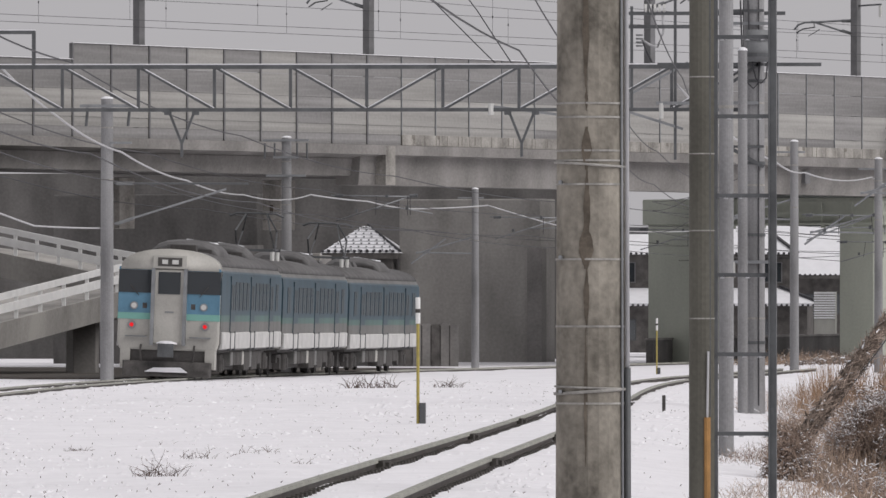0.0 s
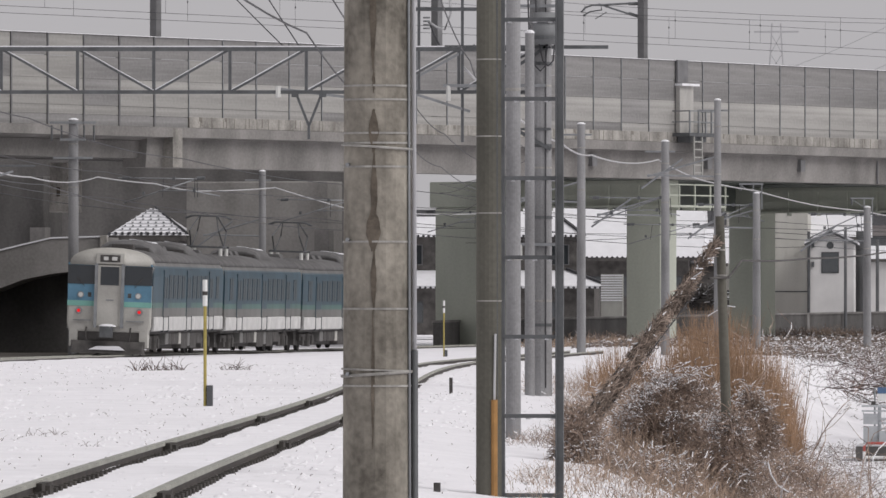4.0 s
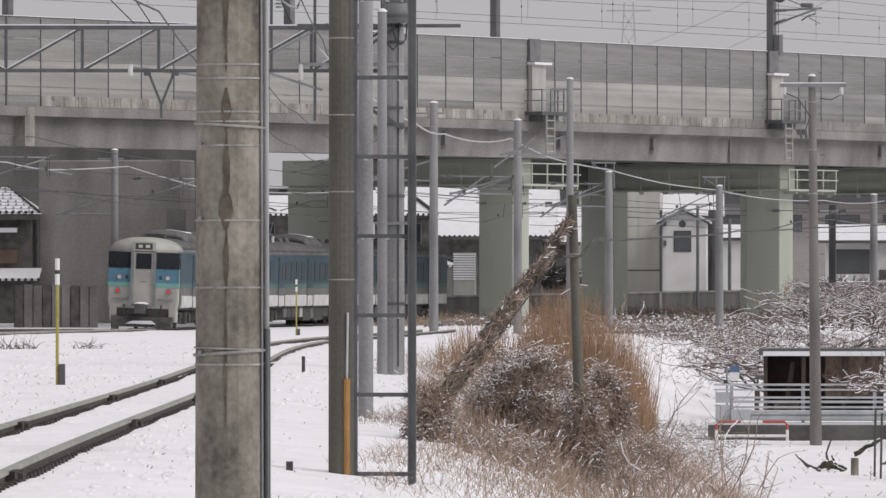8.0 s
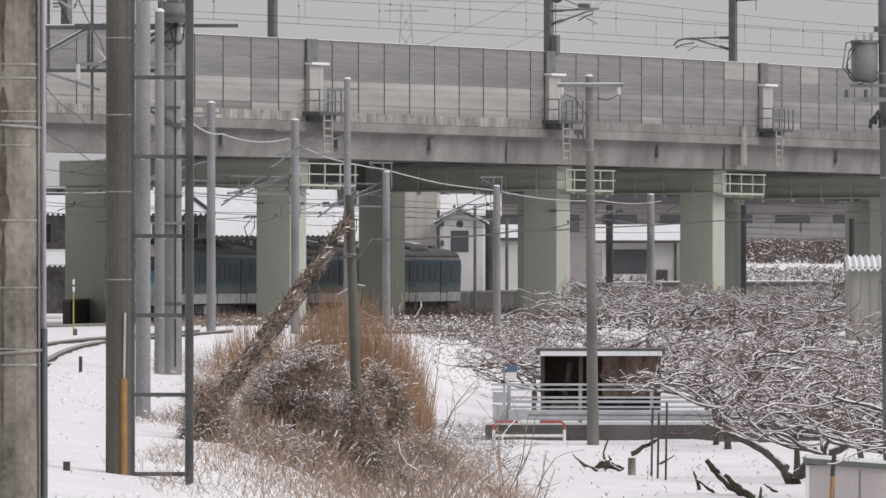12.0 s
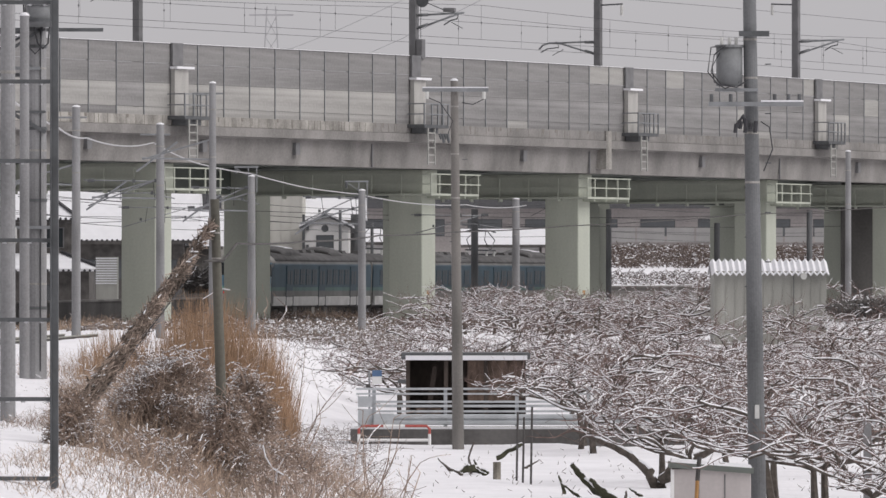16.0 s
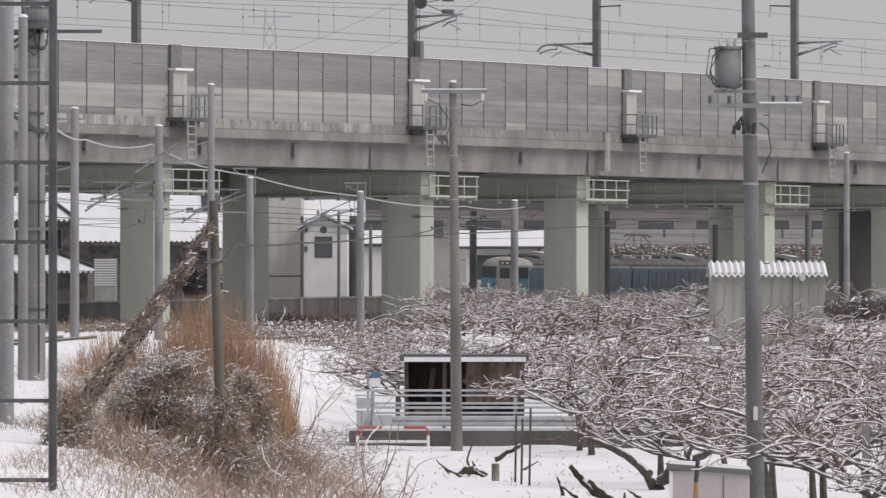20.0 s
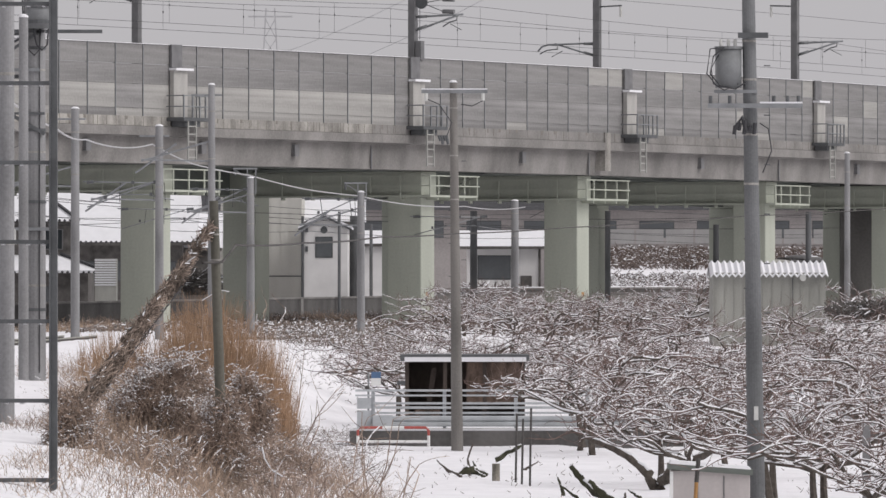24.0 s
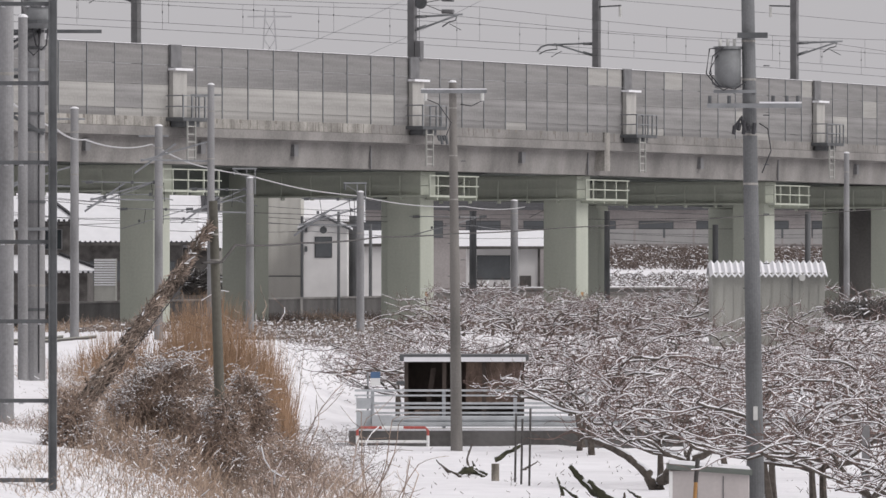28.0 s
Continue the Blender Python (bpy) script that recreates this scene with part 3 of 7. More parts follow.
    # roof gear
    for y0, y1 in ((-5.9, -1.9), (3.4, 6.2)) if cab else ((1.5, 5.5),):
        ac = part("air_conditioner", Geo().sweep([(0, y0, 3.4, 0), (0, y0 + 0.2, 3.5, 0), (0, y0 + 0.8, 3.56, 0), (0, y1 - 1.4, 3.54, 0), (0, y1 - 0.6, 3.44, 0), (0, y1, 3.28, 0)], [(-1.0, -0.1), (1.0, -0.1), (0.97, 0.12), (0.82, 0.26), (0.55, 0.36), (0.2, 0.4), (-0.2, 0.4), (-0.55, 0.36), (-0.82, 0.26), (-0.97, 0.12)]), ROOFM, c, "grey humped roof air-conditioner")
        bevelled(ac, 0.05)
        for x in (-0.45, 0.45):
            part("grille", Geo().box(x - 0.33, x + 0.33, y0 - 0.02, y0 + 0.06, 3.45, 3.68), UNDER, ac)
        part("roof_snow", Geo().sweep([(0, y0 + 1.2, 3.95, 0), (0, y1 - 1.5, 3.94, 0)], [(-0.1, 0.0), (0.75, -0.09), (0.7, -0.05), (-0.05, 0.035)]), SNOW_CAP, ac)
    for yv in (-8.2, -0.8, 0.6, 2.2, 7.0, 8.4):
        part("roof_vent", Geo().sweep([(0, yv - 0.35, 0, 0), (0, yv + 0.35, 0, 0)], [(-0.32, 3.6), (0.32, 3.6), (0.22, 3.78), (-0.22, 3.78)]), ROOFM, c)
    if not cab:
        for yy in (-5.6, -4.2):
            for xx in (-0.6, 0.6):
                part("insulator", Geo().tube([(xx, yy, 3.45), (xx, yy, 3.86)], 0.07, 8), PORC, c, "white porcelain insulator")
        pan = part("pantograph", Geo().beam((-0.7, -5.6, 3.9), (0.7, -5.6, 3.9), 0.07, 0.07), STEEL_D, c, "raised diamond pantograph")
        part("frame_bar", Geo().beam((-0.7, -4.2, 3.9), (0.7, -4.2, 3.9), 0.07, 0.07), STEEL_D, pan)
        for xx in (-0.6, 0.6):
            part("side_bar", Geo().beam((xx, -5.7, 3.92), (xx, -4.1, 3.92), 0.06, 0.06), STEEL_D, pan)
            for e in (-1, 1):
                part("arm", Geo().tube([(xx, -4.9 + e * 0.1, 3.95), (xx * 0.9, -4.9 + e * 0.95, 4.5), (xx * 0.55, -4.9 + e * 0.14, 5.02)], 0.03, 6), STEEL_D, pan)
        for e in (-1, 1):
            part("collector", Geo().tube([(-0.85, -4.9 + e * 0.14, 4.95), (-0.6, -4.9 + e * 0.14, 5.05), (0.6, -4.9 + e * 0.14, 5.05), (0.85, -4.9 + e * 0.14, 4.95)], 0.035, 6), STEEL_D, pan)
    # running gear
    for yb in (-6.9, 6.9):
        b = part("bogie", Geo().box(-1.14, -0.98, yb - 1.55, yb + 1.55, 0.44, 0.70).box(0.98, 1.14, yb - 1.55, yb + 1.55, 0.44, 0.70).box(-1.0, 1.0, yb - 0.35, yb + 0.35, 0.36, 0.75), UNDER, c)
        for s in (-1, 1):
            for yw in (-1.05, 1.05):
                part("axle_box", Geo().box(min(s * 1.0, s * 1.22), max(s * 1.0, s * 1.22), yb + yw - 0.2, yb + yw + 0.2, 0.26, 0.6), UNDER, b)
            part("bolster_spring", Geo().tube([(s * 1.12, yb, 0.22), (s * 1.12, yb, 0.72)], 0.17, 10), UNDER, b)
        for yw in (-1.05, 1.05):
            for s in (-0.567, 0.567):
                part("wheel", Geo().tube([(s - 0.06, yb + yw, 0.43), (s + 0.06, yb + yw, 0.43)], 0.43, 16), UNDER, b)
            part("axle", Geo().tube([(-0.95, yb + yw, 0.43), (0.95, yb + yw, 0.43)], 0.07, 8), UNDER, b)
    for s in (-1, 1):
        for y0, y1, mm in ((-4.9, -4.1, CREAM_S), (-4.0, -3.3, UNDER), (-3.15, -1.4, UNDER), (-1.3, -0.75, CREAM), (-0.65, 0.9, UNDER), (1.05, 1.7, CREAM_S), (1.8, 3.4, UNDER), (3.5, 4.9, UNDER)):
            bevelled(part("equipment_box", Geo().box(min(s * 0.7, s * 1.33), max(s * 0.7, s * 1.33), y0, y1, 0.24 + 0.08 * (int(y0 * 10) % 3), 0.8), mm, c), 0.03)
    part("centre_sill", Geo().box(-1.0, 1.0, -9.0, 9.2, 0.26, 0.8), UNDER, c)
    if not cab:
        part("end_wall", Geo().box(-1.38, 1.38, a - 0.03, a, 0.9, 3.2), CREAM, c)
        return c
    # the cab end
    f = a - 0.16
    face = [(-1.36, 0.80), (1.36, 0.80), (1.43, 1.05), (1.43, 2.8), (1.36, 3.1), (1.1, 3.38), (0.6, 3.57), (-0.6, 3.57), (-1.1, 3.38), (-1.36, 3.1), (-1.43, 2.8), (-1.43, 1.05)]
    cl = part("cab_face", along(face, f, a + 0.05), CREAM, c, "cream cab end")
    bevelled(cl, 0.07)
    for s in (-1, 1):
        def X(u, v):
            return min(s * u, s * v), max(s * u, s * v)
        part("cab_band", Geo().box(*X(0.5, 1.425), f - 0.012, f + 0.1, 1.84, 3.12), BLUE, c, "sky-blue cab band")
        part("cab_stripe", Geo().box(*X(0.5, 1.43), f - 0.014, f + 0.1, 1.66, 1.838), TEAL, c)
        w = part("cab_window", Geo().box(*X(0.5, 1.432), f - 0.03, f + 0.45, 2.4, 3.04), GLASS, c)
        part("wiper", Geo().beam((s * 0.85, f - 0.045, 2.32), (s * 1.1, f - 0.045, 2.62), 0.02, 0.02), UNDER, w)
        h = part("headlamp", Geo().tube([(s * 0.98, f - 0.05, 2.04), (s * 0.98, f + 0.02, 2.04)], 0.11, 16), STEEL, c, "unlit round headlamp")
        part("headlamp_lens", Geo().tube([(s * 0.98, f - 0.06, 2.04), (s * 0.98, f - 0.05, 2.04)], 0.075, 16), PORC, h)
        part("number_bar", Geo().box(*X(0.62, 0.74), f - 0.02, f - 0.01, 1.97, 2.12), UNDER, c)
        t = part("tail_lamp_bezel", Geo().tube([(s * 1.03, f - 0.04, 1.5), (s * 1.03, f + 0.02, 1.5)], 0.12, 16), STEEL, c)
        part("tail_lamp", Geo().tube([(s * 1.03, f - 0.07, 1.5), (s * 1.03, f - 0.03, 1.5)], 0.058, 16), LAMP_R, t, "lit red tail lamp")
        part("step", Geo().box(*X(0.6, 1.2), f - 0.12, f, 1.17, 1.2), STEEL, c)
        part("jumper_hose", Geo().tube([(s * 0.75, f - 0.03, 0.95), (s * 0.76, f - 0.16, 0.75), (s * 0.72, f - 0.1, 0.5)], 0.03, 6), UNDER, c)
        part("gangway_pillar", Geo().box(*X(0.40, 0.5), f - 0.17, f, 0.95, 3.1), STEEL, c)
    dr = part("gangway_door", Geo().box(-0.40, 0.40, f - 0.08, f, 1.0, 3.05), CREAM, c)
    part("door_window", Geo().box(-0.31, 0.31, f - 0.095, f - 0.07, 2.38, 3.0), GLASS, dr)
    part("door_handle", Geo().box(-0.1, 0.15, f - 0.1, f - 0.08, 1.86, 1.9), STEEL, dr)
    sg = part("destination_box", Geo().box(-0.47, 0.47, f - 0.1, f + 0.1, 3.1, 3.46), CREAM, c)
    part("destination_sign", Geo().box(-0.34, 0.34, f - 0.115, f - 0.09, 3.16, 3.4), UNDER, sg)
    part("sign_bars", Geo().box(-0.22, -0.06, f - 0.12, f - 0.11, 3.22, 3.34).box(0.06, 0.24, f - 0.12, f - 0.11, 3.22, 3.34), PORC, sg)
    part("coupler", Geo().box(-0.16, 0.16, f - 0.55, f, 0.7, 0.95).box(-0.22, 0.22, f - 0.62, f - 0.5, 0.62, 1.0), STEEL_D, c)
    part("coupler_snow", Geo().dome((0, f - 0.3, 0.99), 0.3, 0.09, 10, 3), SNOW_CAP, c)
    sk = part("snowplough", Geo().hexa([(-1.2, f - 0.35, 0.08), (1.2, f - 0.35, 0.08), (1.25, f, 0.08), (-1.25, f, 0.08), (-1.2, f - 0.1, 0.5), (1.2, f - 0.1, 0.5), (1.25, f, 0.5), (-1.25, f, 0.5)]), UNDER, c)
    part("plough_snow", Geo().sweep([(0, f - 0.34, 0, 0), (0, f - 0.15, 0, 0)], [(-0.62, 0.2), (0.62, 0.2), (0.4, 0.34), (-0.35, 0.32)]), SNOW_CAP, sk)
    part("buffer_beam", Geo().box(-1.25, 1.25, f + 0.05, f + 0.6, 0.35, 0.88), UNDER, c)
    for s in (-1, 1):
        part("cab_skirt", Geo().box(min(s * 1.05, s * 1.33), max(s * 1.05, s * 1.33), f + 0.0, f + 0.5, 0.3, 0.86), CREAM, c)
    part("roof_dome", Geo().sweep([(0, f - 0.02, 0, 0), (0, f + 0.25, 0, 0), (0, f + 1.0, 0, 0)], [(1.38 * math.cos(t), 3.05 + 0.6 * math.sin(t) ** 0.8) for t in np.linspace(0, math.pi, 17)]), CREAM, c, "cream roof brow", True)
    part("horn_box", Geo().box(-0.12, 0.6, f + 1.0, f + 1.5, 3.6, 3.78), UNDER, c)
    return c


TRAIN = [carriage(True), carriage(False), carriage(False)]

# chainage table of the main line, metres from where the tail stands at the start
CH = [(0.0, 213.0)]
yy = 213.0
while CH[-1][0] < 480:
    h = math.atan2(main_x(yy + 0.5) - main_x(yy - 0.5), 1.0)
    yy += math.cos(h)
    CH.append((CH[-1][0] + 1.0, yy))


def on_line(s):
    i = min(len(CH) - 2, max(0, int(s)))
    y = CH[i][1] + (CH[i + 1][1] - CH[i][1]) * (s - CH[i][0])
    return Vector((main_x(y), y, rail_z(y)))


def tail_s(t):
    return 10.966 * t + 0.0428 * t * t


def motions():
    for k, car in enumerate(TRAIN):
        rows = []
        for t in range(29):
            s = tail_s(t) + 20.0 * k
            a, b = on_line(s + 2.9), on_line(s + 16.7)
            m, d = (a + b) / 2, b - a
            rows.append((t, pose(m.x, m.y, m.z, 0, 2.0, -math.degrees(math.atan2(d.x, d.y)))))
        walk(car, rows)


# ---- poles ----
def round_pole(label, at, height, r0, r1, material, bands=(), cat="utility pole", group="", name="utility_pole", snow=True, lean=(0, 0), band_w=0.04):
    p = thing(name, label, cat, at, group=group)
    part("shaft", Geo().tube([(lean[0] * q, lean[1] * q, height * q) for q in (-0.06, 0, 0.25, 0.5, 0.75, 1)], [r0 + (r1 - r0) * max(0, q) for q in (-0.06, 0, 0.25, 0.5, 0.75, 1)], 20), material, p, smooth=False)
    for z in bands:
        q = z / height
        part("band", Geo().tube([(lean[0] * q, lean[1] * q, z - band_w / 2), (lean[0] * q, lean[1] * q, z + band_w / 2)], r0 + (r1 - r0) * q + 0.004, 20), BAND, p, "steel band")
    if snow:
        part("snow_cap", Geo().dome((lean[0], lean[1], height), r1 + 0.01, 0.07), SNOW_CAP, p)
    return p


def wire(name, a, b, sag, r=0.012, material=None, label="", category="overhead wire", n=14, group="overhead wires"):
    a, b = Vector(a), Vector(b)
    pts = []
    for i in range(n + 1):
        q = i / n
        p = a.lerp(b, q)
        p.z -= sag * 4 * q * (1 - q)
        pts.append(p)
    ob = new(name, Geo().tube(pts, r, 5).mesh(name, material or WIRE))
    return tagged(ob, label or "thin dark overhead wire", category, group)


# big weathered pole beside the siding, with conduits
bp = round_pole("massive weathered concrete pole with steel bands", (-2.895, 38.9, -0.75), 8.2, 0.182, 0.158, POLEC, bands=(1.82, 2.21, 2.55, 2.93, 3.05, 3.10, 3.27, 3.34, 4.3), snow=False, band_w=0.010)
part("conduit", Geo().tube([(0.193, -0.03, -0.4), (0.189, -0.03, 2.0)], 0.018, 10), STEEL_D, bp, "dark lower conduit", True)
part("conduit", Geo().tube([(0.189, -0.03, 2.0), (0.171, -0.03, 8.0)], 0.0125, 10), WIRE_L, bp, "pale grey conduit", True)
part("conduit", Geo().tube([(0.172, -0.075, -0.4), (0.152, -0.075, 8.0)], 0.007, 8), STEEL, bp, "thin conduit", True)
for z, tw, wd in ((1.88, 0.012, 0.018), (1.90, -0.006, 0.012), (3.03, -0.012, 0.014)):
    pts = [(0.181 * math.sin(a), -0.181 * math.cos(a), z + tw * math.sin(a)) for a in np.linspace(-1.5, 1.5, 13)]
    part("wire_binding", Geo().tube(pts, wd / 2, 6), BAND, bp, "twisted wire binding", True)
for z in (2.56, 2.94, 1.88):
    part("bolt", Geo().tube([(-0.14, -0.115, z), (-0.145, -0.14, z)], 0.010, 8), STEEL, bp)


def drip(x0, z_top, z_bot, w, seed):
    """A rusty water stain on the pole's face, widest near its middle."""
    r = random.Random(seed)
    g, n = Geo(), 14
    rows = []
    for i in range(n + 1):
        q = i / n
        ww = w * (0.25 + 0.75 * math.sin(math.pi * q) ** 1.5) * r.uniform(0.92, 1.08) * 0.5
        xc = x0 + r.uniform(-0.0015, 0.0015)
        z = z_top + (z_bot - z_top) * q
        rad = 0.182 - 0.024 * z / 8.2 + 0.0025
        rows.append([(x, -math.sqrt(rad * rad - x * x), z) for x in (xc - ww, xc, xc + ww)])
    for a, b in zip(rows, rows[1:]):
        g.quad(b[0], b[1], a[1], a[0]).quad(b[1], b[2], a[2], a[1])
    part("water_stain", g, STAIN, bp, "rust-brown water stain")


for k, (x0, a, b, w) in enumerate(((-0.012, 4.0, 3.42, 0.034), (-0.008, 3.42, 3.3, 0.016), (-0.008, 3.22, 3.0, 0.05), (-0.006, 3.0, 2.6, 0.034), (-0.01, 2.72, 2.5, 0.075), (-0.008, 2.5, 2.2, 0.03), (-0.012, 2.2, 1.5, 0.018))):
    drip(x0, a, b, w, k)

bw = round_pole("brown concrete pole with an orange sleeve near its foot", (-4.18, 69.9, -0.4), 9.0, 0.125, 0.115, POLEB, bands=(1.9, 2.7, 3.4, 4.1), snow=False, band_w=0.012)
part("orange_sleeve", Geo().tube([(0.05, -0.12, 0.1), (0.05, -0.12, 1.0)], 0.03, 8), ORANGE, bw, "orange plastic guy sleeve")
part("guy_rod", Geo().tube([(0.05, -0.12, 1.0), (0.06, -0.13, 1.6)], 0.012, 6), WIRE_L, bw)


def lattice_mast(at, height):
    p = thing("lattice_mast", "battened dark steel catenary mast", "catenary mast", at)
    for x in (0.0, 0.535):
        part("leg", Geo().box(x - 0.035, x + 0.035, -0.05, 0.05, -0.6, height).box(x - 0.037, x - 0.025, -0.1, 0.1, -0.6, height), STEEL_D, p)
    z, k = 0.28, 0
    while z < height:
        b = part("batten", Geo().box(0.03, 0.51, -0.06, 0.06, z - 0.018, z + 0.018), STEEL_D, p)
        for q in range(3):
            xq = 0.08 + 0.17 * ((k * 7 + q * 5) % 3) + 0.03 * q
            part("snow_lump", Geo().dome((xq, -0.03, z - 0.03), 0.022, 0.03, 6, 2), SNOW_CAP, b)
        z += 0.722
        k += 1
    return p


lattice_mast((-4.075, 69.9, -0.55), 9.5)
round_pole("slim pale concrete pole on the embankment", (-5.66, 99.8, -0.45), 9.5, 0.10, 0.09, POLEG, bands=(2.5, 4.7, 6.9), snow=False)
gp = round_pole("stout pale catenary pole carrying the gantry", (-7.95, 149.8, -0.5), 9.6, 0.215, 0.195, POLEG, bands=(2.0, 4.6, 6.2, 7.2, 8.3), cat="catenary mast", name="catenary_pole")
round_pole("short pale pole beside the gantry mast", (-8.13, 149.0, -0.5), 7.2, 0.10, 0.09, POLEG)

MASTS = [(-12.28, 256.7, 7.41, 0.155), (-9.96, 270.0, 7.1, 0.16), (-7.88, 262.0, 8.34, 0.135), (-7.25, 289.9, 5.55, 0.16), (-3.19, 300.0, 5.14, 0.16), (-28.58, 207.0, 7.47, 0.19), (-27.65, 308.8, 6.72, 0.16), (-30.9, 270.2, 7.9, 0.2), (3.5, 372.0, 5.6, 0.2), (16.83, 319.6, 7.0, 0.13)]
for x, y, top, r in MASTS:
    gz = ground_z(x, y) - 0.15
    mp = round_pole("pale grey concrete catenary mast by the track", (x, y, gz), top - gz, r, r * 0.86, POLEG, bands=((top - gz) * 0.72, (top - gz) * 0.9), cat="catenary mast", group="catenary masts", name="catenary_mast")
    hz = top - gz
    if abs(x + 30.9) < 0.1:
        for z, l in ((hz - 0.1, 0.82), (hz - 0.7, 0.45), (hz - 1.35, 0.7)):
            part("crossarm", Geo().beam((-l, -0.2, z), (l, -0.2, z), 0.07, 0.08), STEEL, mp)
        for xx in (-0.75, -0.4, 0.4, 0.75):
            part("insulator", Geo().tube([(xx, -0.2, hz - 0.75), (xx, -0.2, hz - 0.2)], 0.035, 8), STEEL_D, mp)
        continue
    if abs(x + 28.58) < 0.1:
        part("crossarm", Geo().beam((-0.72, -0.2, hz - 0.2), (0.78, -0.2, hz - 0.2), 0.07, 0.08), STEEL, mp)
        for xx in (-0.55, 0.6):
            part("insulator", Geo().tube([(xx, -0.2, hz - 0.75), (xx + 0.05, -0.2, hz - 0.25)], 0.04, 8), STEEL_D, mp)
        part("short_arm", Geo().beam((0.1, -0.2, hz - 1.2), (0.7, -0.2, hz - 1.2), 0.06, 0.06), STEEL, mp)
        part("cantilever", Geo().tube([(0.2, 0, 5.55), (3.8, 0.6, 5.55)], 0.028, 8), STEEL_D, mp, "pale cantilever tube")
        part("cantilever", Geo().tube([(0.2, 0, 4.45), (3.2, 0.5, 5.4)], 0.028, 8), STEEL, mp, "pale cantilever tube")
        for z0, z1 in ((5.55, 5.55), (4.45, 4.6)):
            part("insulator", Geo().tube([(0.25, 0, z0), (0.7, 0.07, z1)], 0.05, 10), BLUEGREY, mp)
        continue
    if y > 200 and x < 0:
        hz += 1.3 if top < 6 else 0
        if top < 6:
            # a light bracket frame standing over the head
            part("crossarm", Geo().beam((-0.66, 0, top - gz + 0.36), (0.26, 0, top - gz + 0.36), 0.06, 0.06), STEEL, mp, "galvanised crossarm")
            for xx in (-0.12, 0.2):
                part("bracket", Geo().beam((xx, -0.05, top - gz - 0.6), (xx, -0.05, top - gz + 0.34), 0.04, 0.04), STEEL, mp)
            part("bracket", Geo().beam((-0.62, 0, top - gz + 0.33), (-0.12, 0, top - gz + 0.02), 0.03, 0.03), STEEL, mp)
            part("insulator", Geo().tube([(-0.6, 0, top - gz + 0.1), (-0.6, 0, top - gz + 0.33)], 0.045, 8), STEEL_D, mp)
        else:
            part("crossarm", Geo().beam((-0.7, 0, top - gz - 0.35), (0.35, 0, top - gz - 0.35), 0.06, 0.06), STEEL, mp, "galvanised crossarm")
        part("cantilever", Geo().tube([(-2.4, 0, hz - 2.6), (0, 0, hz - 1.9)], 0.03, 8), STEEL, mp, "pale cantilever tube")
        part("cantilever", Geo().tube([(-2.4, 0, hz - 2.55), (0, 0, hz - 2.6)], 0.03, 8), STEEL, mp, "pale cantilever tube")
        part("cantilever", Geo().tube([(-1.2, 0, hz - 2.0), (-2.6, 0, hz - 3.0)], 0.035, 8), STEEL, mp, "pale steady arm")

# gantry beam over the tracks
ga, gb = Vector((-27.2, 148.6, 0)), Vector((-8.2, 149.9, 0))
gd = (gb - ga).normalized()
gl = (gb - ga).length
gantry = thing("gantry_truss", "steel lattice gantry beam across the tracks", "gantry", (ga.x, ga.y, 0))
zt, zb = 6.42, 5.58


def gpt(u, z, o=0.0):
    q = gd * u
    return (q.x - gd.y * o, q.y + gd.x * o, z)


part("top_chord", Geo().beam(gpt(-4, zt), gpt(gl, zt), 0.07, 0.08), STEEL_D, gantry)
part("bottom_chord", Geo().beam(gpt(-4, zb), gpt(gl, zb), 0.06, 0.07), STEEL_D, gantry)
part("snow", Geo().beam(gpt(-4, zt + 0.052), gpt(gl, zt + 0.052), 0.06, 0.022), SNOW_CAP, gantry)
mid = 11.72
for k in range(-8, 5):
    u = mid + k * 1.49
    part("upright", Geo().beam(gpt(u, zb), gpt(u, zt), 0.06, 0.05), STEEL_D, gantry)
    a, b = (gpt(u, zt), gpt(u + 1.49, zb)) if k < 0 else (gpt(u, zb), gpt(u + 1.49, zt))
    dg = part("diagonal", Geo().beam(a, b, 0.05, 0.05), STEEL_D, gantry)
    part("snow", Geo().beam((a[0], a[1], a[2] + 0.032), (b[0], b[1], b[2] + 0.032), 0.05, 0.022), SNOW_CAP, dg)
for u0 in (8.1, 14.75):
    v = part("dropper", Geo().beam(gpt(u0 - 0.25, zb - 0.03), gpt(u0, zb - 0.66), 0.05, 0.05), STEEL_D, gantry, "V-shaped wire support")
    part("dropper_leg", Geo().beam(gpt(u0 + 0.25, zb - 0.03), gpt(u0, zb - 0.66), 0.05, 0.05), STEEL_D, v)
    part("dropper_stem", Geo().beam(gpt(u0, zb - 0.6), gpt(u0, zb - 0.92), 0.05, 0.05), STEEL_D, v)
    for e in (-0.27, 0.27):
        part("shoe", Geo().beam(gpt(u0 + e - 0.07, zb - 0.06), gpt(u0 + e + 0.07, zb - 0.06), 0.1, 0.08), STEEL_D, v)
ub = 5.2
part("end_bracket", Geo().beam(gpt(ub, zt), gpt(ub, zt + 0.68), 0.07, 0.07), STEEL_D, gantry, "angled bracket above the top chord")
part("bracket_arm", Geo().beam(gpt(ub + 0.03, zt + 0.68), gpt(ub - 1.4, zt + 0.68), 0.07, 0.07), STEEL_D, gantry)
part("bracket_snow", Geo().beam(gpt(ub + 0.03, zt + 0.725), gpt(ub - 1.4, zt + 0.725), 0.06, 0.02), SNOW_CAP, gantry)
arm = part("registration_arm", Geo().beam(gpt(14.2, zb + 0.06), gpt(15.5, zb - 0.1), 0.05, 0.05), STEEL, gantry, "pale registration arm")
